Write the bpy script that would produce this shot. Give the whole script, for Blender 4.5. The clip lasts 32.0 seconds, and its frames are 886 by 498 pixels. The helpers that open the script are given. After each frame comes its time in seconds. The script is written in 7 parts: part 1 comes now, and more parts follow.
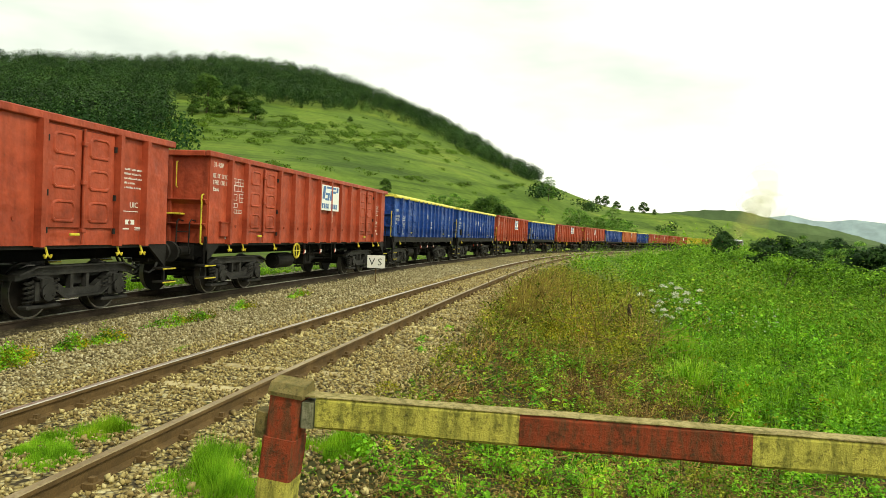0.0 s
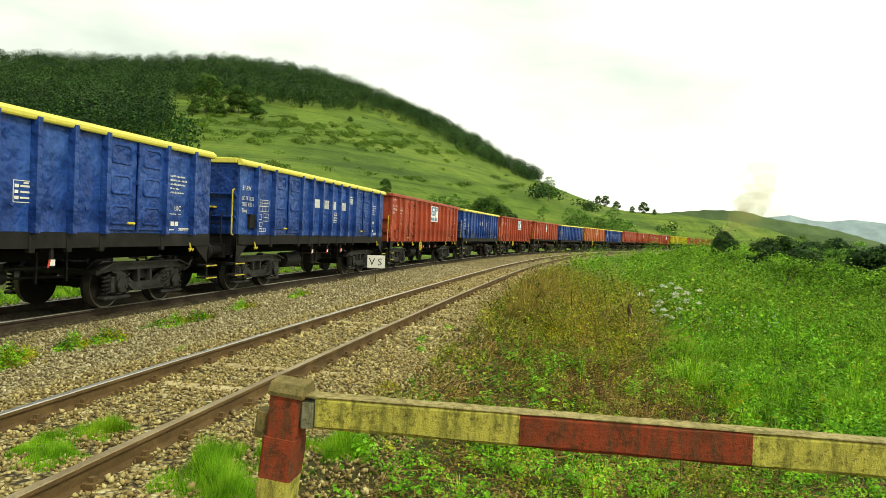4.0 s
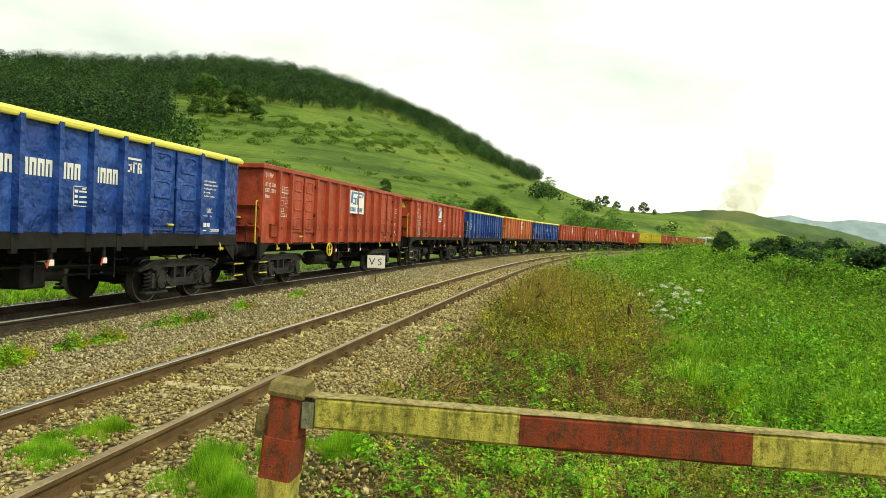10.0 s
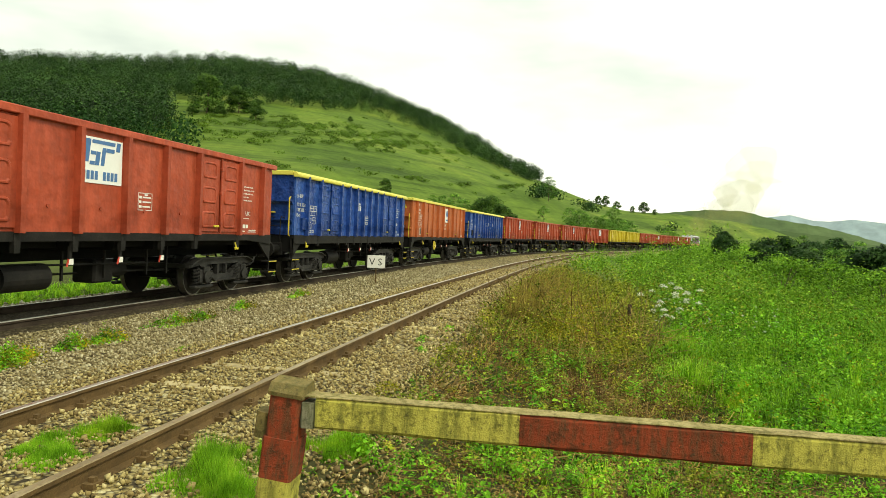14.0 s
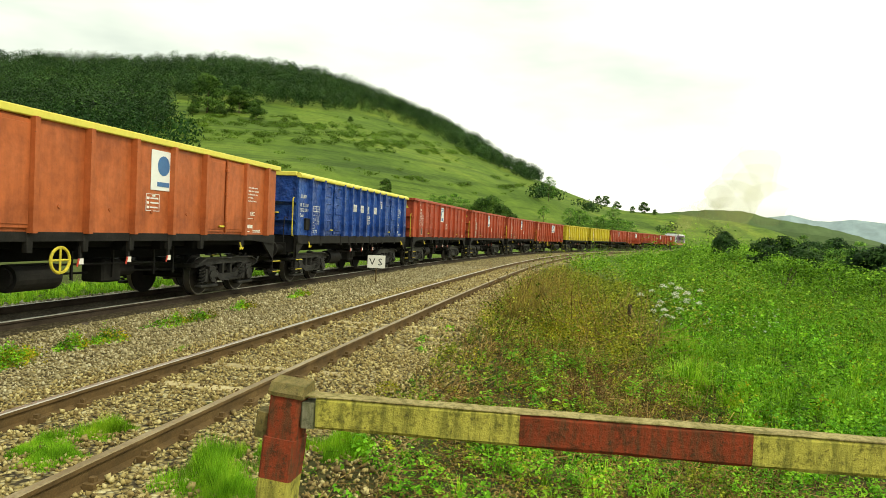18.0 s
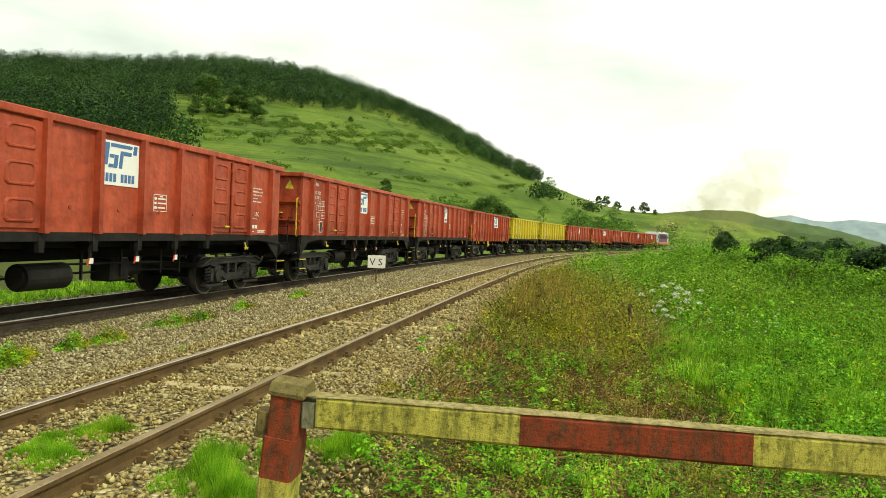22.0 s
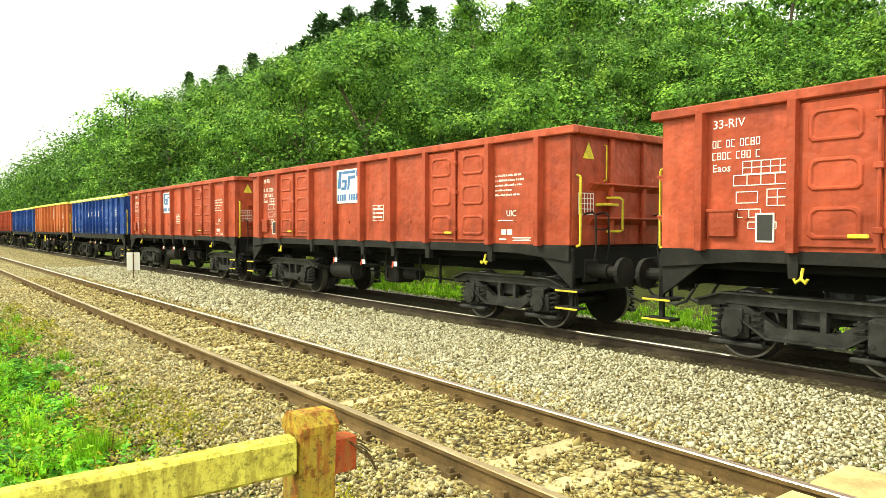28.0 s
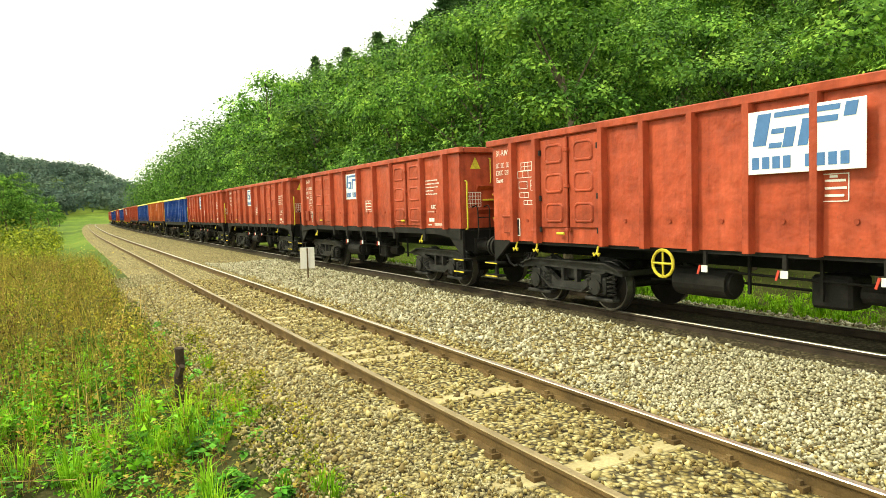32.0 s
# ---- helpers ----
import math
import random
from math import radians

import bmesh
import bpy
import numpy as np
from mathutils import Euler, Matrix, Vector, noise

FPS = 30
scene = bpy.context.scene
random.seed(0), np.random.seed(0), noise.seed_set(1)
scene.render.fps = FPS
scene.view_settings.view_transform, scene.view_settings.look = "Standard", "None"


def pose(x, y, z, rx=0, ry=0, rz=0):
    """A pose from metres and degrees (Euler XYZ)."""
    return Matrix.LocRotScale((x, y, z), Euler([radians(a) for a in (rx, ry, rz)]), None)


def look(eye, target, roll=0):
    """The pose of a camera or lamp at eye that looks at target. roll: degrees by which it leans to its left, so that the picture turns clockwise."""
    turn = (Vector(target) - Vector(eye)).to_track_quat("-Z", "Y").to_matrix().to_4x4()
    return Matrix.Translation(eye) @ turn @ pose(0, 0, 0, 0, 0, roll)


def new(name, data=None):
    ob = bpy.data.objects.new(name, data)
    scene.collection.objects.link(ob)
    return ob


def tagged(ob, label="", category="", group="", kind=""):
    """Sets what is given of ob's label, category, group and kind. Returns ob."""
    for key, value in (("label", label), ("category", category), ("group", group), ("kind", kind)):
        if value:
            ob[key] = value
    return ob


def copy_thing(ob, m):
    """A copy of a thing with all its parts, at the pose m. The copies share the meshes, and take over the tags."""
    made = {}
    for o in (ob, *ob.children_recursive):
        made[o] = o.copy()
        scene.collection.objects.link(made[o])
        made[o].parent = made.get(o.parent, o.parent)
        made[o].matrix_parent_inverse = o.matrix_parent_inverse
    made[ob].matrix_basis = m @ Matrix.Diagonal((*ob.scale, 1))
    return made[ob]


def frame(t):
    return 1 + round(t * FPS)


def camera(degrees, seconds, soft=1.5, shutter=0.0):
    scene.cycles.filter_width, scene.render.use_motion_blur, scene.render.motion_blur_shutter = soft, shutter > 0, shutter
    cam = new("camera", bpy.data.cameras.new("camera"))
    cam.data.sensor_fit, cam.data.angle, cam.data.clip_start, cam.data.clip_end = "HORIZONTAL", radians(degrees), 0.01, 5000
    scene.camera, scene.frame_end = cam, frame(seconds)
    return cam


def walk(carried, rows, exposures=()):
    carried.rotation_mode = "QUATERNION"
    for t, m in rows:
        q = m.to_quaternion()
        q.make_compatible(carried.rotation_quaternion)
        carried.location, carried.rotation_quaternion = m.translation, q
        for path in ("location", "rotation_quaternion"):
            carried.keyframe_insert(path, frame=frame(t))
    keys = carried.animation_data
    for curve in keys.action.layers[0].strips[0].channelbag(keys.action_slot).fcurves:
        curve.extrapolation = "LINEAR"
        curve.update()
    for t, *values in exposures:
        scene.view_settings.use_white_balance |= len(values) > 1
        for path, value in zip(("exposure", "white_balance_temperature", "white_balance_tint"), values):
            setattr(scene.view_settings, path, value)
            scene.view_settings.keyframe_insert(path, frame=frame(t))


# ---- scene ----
cam = camera(65.35, 32.0, soft=0.6)

# seconds, place, yaw to the left of +y, pitch up, roll (degrees)
PATH = [
    (0, 0, 0, 1.746, -80.45, -1.35, 2.45),
    (23.0, 0, 0, 1.746, -80.40, -1.35, 2.45),
    (23.5, 0, 0.03, 1.73, -71.1, -1.78, 2.85),
    (24, -0.04, 0.05, 1.77, -49.8, -1.2, 1.85),
    (24.4, 0, 0.09, 1.765, -32.35, -0.12, 1.95),
    (26.5, 0, 0, 1.746, 30.44, -0.93, 1.5),
    (27, 0, 0, 1.746, 38.81, -1.08, 0.97),
    (27.5, 0, 0, 1.746, 45.06, -1.23, 0.61),
    (28, 0, 0, 1.746, 53.3, -1.67, 0.1),
    (28.5, 0, 0, 1.746, 61.62, -2.3, 0.2),
    (29, 0, 0, 1.746, 66.48, -2.35, 0.23),
    (30.5, 0, 0, 1.746, 66.47, -2.27, 0.3),
    (31, -0.62, 0.16, 1.68, 66.4, -1.75, 0.75),
    (31.5, -4.1, -0.05, 2.15, 62.5, -3.85, -1.3),
    (32, -6.4, 0.02, 2.0, 62.95, -3.45, -1.7),
]


def aim(x, y, z, yaw, pitch, roll):
    yaw, pitch = radians(yaw), radians(pitch)
    ahead = Vector((-math.sin(yaw) * math.cos(pitch), math.cos(yaw) * math.cos(pitch), math.sin(pitch)))
    return look((x, y, z), Vector((x, y, z)) + ahead, roll)


walk(cam, [(t, aim(*row)) for t, *row in PATH], [(0, 0.6, 7400, -4), (23.2, 0.6, 7400, -4), (24.5, 0.74, 7500, -4), (26.5, 1.46, 7100, -6), (28, 1.58, 7500, -6), (29.2, 1.38, 7700, -6), (32, 1.34, 7800, -6)])

# ---- light: bright overcast afternoon ----
world = bpy.data.worlds.new("overcast_sky")
scene.world = world
world.use_nodes = True
wn, wl = world.node_tree.nodes, world.node_tree.links
wn.clear()
sky = wn.new("ShaderNodeTexSky")
sky.sky_type, sky.sun_disc = "NISHITA", False
sky.sun_elevation, sky.sun_rotation = radians(40), radians(150)
sky.air_density, sky.dust_density, sky.ozone_density = 1.0, 3.0, 1.0
dim = wn.new("ShaderNodeVectorMath")
dim.operation = "SCALE"
dim.inputs["Scale"].default_value = 0.10
wl.new(sky.outputs[0], dim.inputs[0])
wtc = wn.new("ShaderNodeTexCoord")
wmap = wn.new("ShaderNodeMapping")
wmap.inputs["Scale"].default_value = (1.2, 1.2, 4.0)
wl.new(wtc.outputs["Generated"], wmap.inputs["Vector"])
wno = wn.new("ShaderNodeTexNoise")
wno.inputs["Scale"].default_value, wno.inputs["Detail"].default_value = 1.6, 5
wl.new(wmap.outputs[0], wno.inputs["Vector"])
wr = wn.new("ShaderNodeValToRGB")
wr.color_ramp.elements[0].position, wr.color_ramp.elements[0].color = 0.36, (0.68, 0.73, 0.74, 1)
wr.color_ramp.elements[1].position, wr.color_ramp.elements[1].color = 0.56, (1.08, 1.08, 1.08, 1)
wl.new(wno.outputs["Fac"], wr.inputs[0])
wmix = wn.new("ShaderNodeMix")
wmix.data_type = "RGBA"
wmix.inputs["Factor"].default_value = 0.88
wl.new(dim.outputs[0], wmix.inputs["A"])
wl.new(wr.outputs[0], wmix.inputs["B"])
wbg = wn.new("ShaderNodeBackground")
wbg.inputs["Strength"].default_value = 0.88
wl.new(wmix.outputs["Result"], wbg.inputs["Color"])
wout = wn.new("ShaderNodeOutputWorld")
wl.new(wbg.outputs[0], wout.inputs[0])

sun = new("sun", bpy.data.lights.new("sun", "SUN"))
sun.data.energy, sun.data.angle, sun.data.color = 1.5, radians(10), (1.0, 0.94, 0.82)
sun.matrix_basis = look((-20, -34, 40), (0, 0, 0))


# ---- materials ----
def shader(name):
    m = bpy.data.materials.new(name)
    m.use_nodes = True
    nt = m.node_tree
    return m, nt, nt.nodes["Principled BSDF"]


def noise_node(nt, scale, detail=4, rough=0.55, coords="Object", stretch=None):
    tc = nt.nodes.new("ShaderNodeTexCoord")
    src = tc.outputs[coords]
    if stretch:
        mp = nt.nodes.new("ShaderNodeMapping")
        mp.inputs["Scale"].default_value = stretch
        nt.links.new(src, mp.inputs["Vector"])
        src = mp.outputs[0]
    n = nt.nodes.new("ShaderNodeTexNoise")
    n.inputs["Scale"].default_value, n.inputs["Detail"].default_value, n.inputs["Roughness"].default_value = scale, detail, rough
    nt.links.new(src, n.inputs["Vector"])
    return n.outputs["Fac"]


def ramp(nt, fac, stops):
    r = nt.nodes.new("ShaderNodeValToRGB")
    e = r.color_ramp.elements
    while len(e) < len(stops):
        e.new(0.5)
    for el, (p, c) in zip(e, stops):
        el.position, el.color = p, (*c, 1)
    nt.links.new(fac, r.inputs[0])
    return r.outputs[0]


def mixed(nt, fac, a, b, mode="MIX"):
    m = nt.nodes.new("ShaderNodeMix")
    m.data_type, m.blend_type = "RGBA", mode
    for sock, v in (("Factor", fac), ("A", a), ("B", b)):
        if hasattr(v, "is_linked"):
            nt.links.new(v, m.inputs[sock])
        else:
            m.inputs[sock].default_value = v if isinstance(v, (int, float)) else (*v, 1)
    return m.outputs["Result"]


def bumped(nt, bsdf, height, strength=0.3, distance=0.02):
    b = nt.nodes.new("ShaderNodeBump")
    b.inputs["Strength"].default_value, b.inputs["Distance"].default_value = strength, distance
    nt.links.new(height, b.inputs["Height"])
    nt.links.new(b.outputs[0], bsdf.inputs["Normal"])


def surface(name, base, dark, light=None, scale=3.0, fine=40.0, rough=0.8, metal=0.0, bump=0.25, spread=0.06, coords="Object", stretch=None):
    """A worn surface: base colour, darker stains at a large scale, grain at a fine one, and a little change from piece to piece."""
    m, nt, b = shader(name)
    big = noise_node(nt, scale, 5, 0.6, coords, stretch)
    small = noise_node(nt, fine, 3, 0.6, coords, stretch)
    col = ramp(nt, big, [(0.3, dark), (0.55, base), (0.8, light or base)])
    col = mixed(nt, 0.35, col, ramp(nt, small, [(0.3, (0.25, 0.25, 0.25)), (0.7, (0.75, 0.75, 0.75))]), "OVERLAY")
    if spread:
        oi = nt.nodes.new("ShaderNodeObjectInfo")
        hv = nt.nodes.new("ShaderNodeHueSaturation")
        mr = nt.nodes.new("ShaderNodeMapRange")
        mr.inputs["To Min"].default_value, mr.inputs["To Max"].default_value = 1 - spread, 1 + spread
        nt.links.new(oi.outputs["Random"], mr.inputs["Value"])
        nt.links.new(mr.outputs[0], hv.inputs["Value"])
        nt.links.new(col, hv.inputs["Color"])
        col = hv.outputs[0]
    nt.links.new(col, b.inputs["Base Color"])
    b.inputs["Roughness"].default_value, b.inputs["Metallic"].default_value = rough, metal
    b.inputs["Specular IOR Level"].default_value = 0.2
    if bump:
        bumped(nt, b, small, bump, 0.01)
    return m


def leafy(name, a, b_, c, spread=0.25, scale=0.35, through_light=0.34, leafwise=0.36):
    """Foliage: colour changes from leaf to leaf and in large patches; some light goes through."""
    m, nt, b = shader(name)
    g = nt.nodes.new("ShaderNodeNewGeometry")
    clump = ramp(nt, noise_node(nt, scale * 3.6, 3, 0.6), [(0.34, (0, 0, 0)), (0.66, (1, 1, 1))])
    col = ramp(nt, mixed(nt, leafwise, clump, g.outputs["Random Per Island"]), [(0.2, tuple(0.6 * q for q in a)), (0.55, b_), (0.85, tuple(1.15 * q for q in c))])
    patch = noise_node(nt, scale, 3)
    col = mixed(nt, 0.6, col, ramp(nt, patch, [(0.3, (0.24, 0.27, 0.25)), (0.7, (0.76, 0.73, 0.62))]), "OVERLAY")
    wide = noise_node(nt, scale * 0.28, 3, 0.6)
    col = mixed(nt, 0.6, col, ramp(nt, wide, [(0.36, (0.33, 0.34, 0.33)), (0.62, (0.66, 0.66, 0.62))]), "OVERLAY")
    sere = noise_node(nt, scale * 1.9, 4, 0.65, "Object", (1.0, 1.13, 0.9))
    col = mixed(nt, ramp(nt, sere, [(0.48, (0, 0, 0)), (0.66, (0.75, 0.75, 0.75))]), col, mixed(nt, 1.0, col, (1.0, 0.84, 0.66), "MULTIPLY"))
    oi = nt.nodes.new("ShaderNodeObjectInfo")
    hv = nt.nodes.new("ShaderNodeHueSaturation")
    mr = nt.nodes.new("ShaderNodeMapRange")
    mr.inputs["To Min"].default_value, mr.inputs["To Max"].default_value = 1 - spread, 1 + spread
    nt.links.new(oi.outputs["Random"], mr.inputs["Value"])
    nt.links.new(mr.outputs[0], hv.inputs["Value"])
    nt.links.new(col, hv.inputs["Color"])
    nt.links.new(hv.outputs[0], b.inputs["Base Color"])
    b.inputs["Roughness"].default_value = 0.6
    b.inputs["Specular IOR Level"].default_value = 0.1
    tr = nt.nodes.new("ShaderNodeBsdfTranslucent")
    nt.links.new(hv.outputs[0], tr.inputs["Color"])
    ms = nt.nodes.new("ShaderNodeMixShader")
    ms.inputs[0].default_value = through_light
    nt.links.new(b.outputs[0], ms.inputs[1])
    nt.links.new(tr.outputs[0], ms.inputs[2])
    nt.links.new(ms.outputs[0], nt.nodes["Material Output"].inputs["Surface"])
    return m


def plain(name, col, rough=0.6, metal=0.0):
    m, nt, b = shader(name)
    n = noise_node(nt, 12, 3)
    c = mixed(nt, 0.25, col, ramp(nt, n, [(0.3, (0.3, 0.3, 0.3)), (0.7, (0.7, 0.7, 0.7))]), "OVERLAY")
    nt.links.new(c, b.inputs["Base Color"])
    b.inputs["Roughness"].default_value, b.inputs["Metallic"].default_value = rough, metal
    return m


def gravel(name, stops, size=0.05, dark=(0.05, 0.04, 0.025)):
    """Crushed stone where it is too small or far to be built stone by stone."""
    m, nt, b = shader(name)
    tc = nt.nodes.new("ShaderNodeTexCoord")
    vo = nt.nodes.new("ShaderNodeTexVoronoi")
    vo.inputs["Scale"].default_value = 1 / size
    nt.links.new(tc.outputs["Object"], vo.inputs["Vector"])
    sep = nt.nodes.new("ShaderNodeSeparateColor")
    nt.links.new(vo.outputs["Color"], sep.inputs[0])
    col = ramp(nt, sep.outputs[0], stops)
    gap = ramp(nt, vo.outputs["Distance"], [(0.35, (1, 1, 1)), (0.75, (0, 0, 0))])
    col = mixed(nt, gap, dark, col)
    big = noise_node(nt, 0.5, 5, 0.6)
    col = mixed(nt, 0.5, col, ramp(nt, big, [(0.3, (0.36, 0.35, 0.32)), (0.7, (0.6, 0.6, 0.6))]), "OVERLAY")
    nt.links.new(col, b.inputs["Base Color"])
    b.inputs["Roughness"].default_value = 0.95
    b.inputs["Specular IOR Level"].default_value = 0.1
    bp = nt.nodes.new("ShaderNodeBump")
    bp.invert = True
    bp.inputs["Strength"].default_value, bp.inputs["Distance"].default_value = 0.9, 0.03
    nt.links.new(vo.outputs["Distance"], bp.inputs["Height"])
    nt.links.new(bp.outputs[0], b.inputs["Normal"])
    return m


M_BALLAST = gravel("ballast_fines", [(0.0, (0.19, 0.145, 0.055)), (0.4, (0.33, 0.265, 0.115)), (0.8, (0.44, 0.37, 0.185)), (1.0, (0.54, 0.49, 0.29))])
M_BED_SHADE = gravel("shaded_ballast", [(0.0, (0.035, 0.028, 0.018)), (0.5, (0.07, 0.058, 0.036)), (1.0, (0.13, 0.11, 0.07))])
M_RAILDARK = surface("dark_brown_rail", (0.045, 0.032, 0.022), (0.025, 0.018, 0.013), (0.065, 0.048, 0.034), 3, 60, 0.8, 0.0, 0.3, 0)
M_RAIL = surface("rusty_rail", (0.125, 0.078, 0.032), (0.07, 0.045, 0.02), (0.19, 0.125, 0.055), 3, 60, 0.85, 0.0, 0.3, 0)
M_RAILTOP = surface("worn_rail_head", (0.30, 0.235, 0.135), (0.20, 0.15, 0.08), (0.40, 0.33, 0.21), 2, 30, 0.42, 0.3, 0.1, 0)
M_RAILSHINE = plain("polished_rail_head", (0.62, 0.58, 0.50), 0.36, 0.9)
M_SLEEPER = surface("concrete_sleeper", (0.42, 0.35, 0.19), (0.26, 0.21, 0.11), (0.50, 0.44, 0.27), 2, 30, 0.9, 0, 0.4, 0.12)
# ---- the line of the tracks: curvature by stretches of the line, metres from the crossing ----
BREAKS = (-250, -120, -60, -30, -10, 10, 30, 60, 100, 160, 700)
BENDS = (0.0002, 0.0003, -0.0001, 0.0002, -0.0032, -0.001, -0.0023, -0.004, -0.0002, -0.0007)
LINE_S = np.arange(-420, 620.01, 0.5)
_k = np.array(BENDS)[np.clip(np.searchsorted(BREAKS, LINE_S) - 1, 0, 9)]
_th = np.cumsum(_k * 0.5)
_i0 = int(np.argmin(abs(LINE_S)))
LINE_T = _th - _th[_i0]
LINE_X = np.cumsum(np.cos(LINE_T)) * 0.5
LINE_Y = np.cumsum(np.sin(LINE_T)) * 0.5
LINE_X -= LINE_X[_i0]
LINE_Y -= LINE_Y[_i0]
NEAR, FAR_TRACK = 4.037, 9.689      # centre lines, metres from the camera's foot
GAUGE = 0.7525                       # half the distance of the rail heads


def on_line(s, off):
    th = np.interp(s, LINE_S, LINE_T)
    return np.interp(s, LINE_S, LINE_X) - np.sin(th) * off, np.interp(s, LINE_S, LINE_Y) + np.cos(th) * off, th


def offset_of(x, y):
    """Metres from the reference line, away from the camera's side."""
    return y - np.interp(x, LINE_X, LINE_Y)


def smooth(e0, e1, v):
    t = np.clip((v - e0) / (e1 - e0), 0, 1)
    return t * t * (3 - 2 * t)


# the skyline of the hill: bearing from the line's direction (degrees), height in degrees
SKY_AZ = (-180, -171, -160, -120, -60, -26, -23, -18, -12.8, -8.2, -4.8, -2.5, -0.2, 1.6, 3.5, 4.9, 6.9, 9.7, 12.1, 14.9, 17.7, 20.5, 25, 28.8, 31.6, 35.5, 38.1, 42.5, 45, 48, 51.2, 56, 62, 75, 100, 150, 174, 178, 180)
SKY_EL = (3.2, 4.6, 3.6, 1.0, 0.3, 0.3, 0.45, 1.4, 2.2, 2.35, 2.5, 3.0, 3.85, 4.6, 5.4, 5.9, 7.2, 8.5, 9.5, 10.6, 11.42, 12.0, 12.2, 12.1, 11.75, 11.2, 10.95, 10.2, 9.75, 8.95, 8.2, 6.8, 3.6, 0.5, 0.5, 0.5, 1.0, 2.2, 3.2)
RIDGE = 430.0


def ground_z(x, y):
    x, y = np.asarray(x, float), np.asarray(y, float)
    o = offset_of(x, y)
    r = np.hypot(x, y)
    az = np.degrees(np.arctan2(y, x))
    top = RIDGE * np.tan(np.radians(np.interp(az, SKY_AZ, SKY_EL)))
    p = np.clip((r - 55) / (RIDGE - 55), 0, 1)
    hill = top * p**1.25 + np.clip(r - RIDGE, 0, 1e9) * 0.004
    hill *= np.maximum(smooth(11, 60, np.abs(o - 3)), smooth(260, 420, r) * (x < 0)) * np.where(x > 0, 0.35 + 0.65 * smooth(-40, 40, o), 1.0)
    # wooded bank beyond the tracks
    rise = np.clip(o - 15, 0, 46) * np.interp(x, (-330, -260, -199, -106, -59, -41, -31, -23, -15, 0, 10), (0, 0.44, 0.6, 0.47, 0.37, 0.29, 0.23, 0.18, 0.13, 0.07, 0.03))
    # falls away on the camera's side
    west = smooth(-9, -19, x)
    fall = -0.5 * smooth(2.0, -3.0, o) * smooth(4, 9, np.abs(x)) * (1 - west) - 3.2 * smooth(-6, -30, o) * (1 - 0.7 * west) - 9.0 * smooth(-30, -120, o) * smooth(-60, 60, x)
    bed = np.where(o > 6, (-0.42) * smooth(12.0, 13.4, o), -0.25 * smooth(1.8, 0.6, o) * smooth(2.2, 4.0, np.abs(x)))
    rough = 0.10 * np.sin(x * 0.9 + 1.3 * np.sin(y * 0.7)) * np.sin(y * 1.1 + 0.7 * x) * smooth(2.2, 0.0, o) * smooth(3, 5, np.abs(x))
    lump = 1.2 * np.sin(x * 0.043 + 1.0) * np.sin(y * 0.05 + 0.02 * x) * smooth(60, 160, r) * smooth(15, 60, np.abs(o))
    return -0.24 + bed + fall + hill + rise + rough + lump


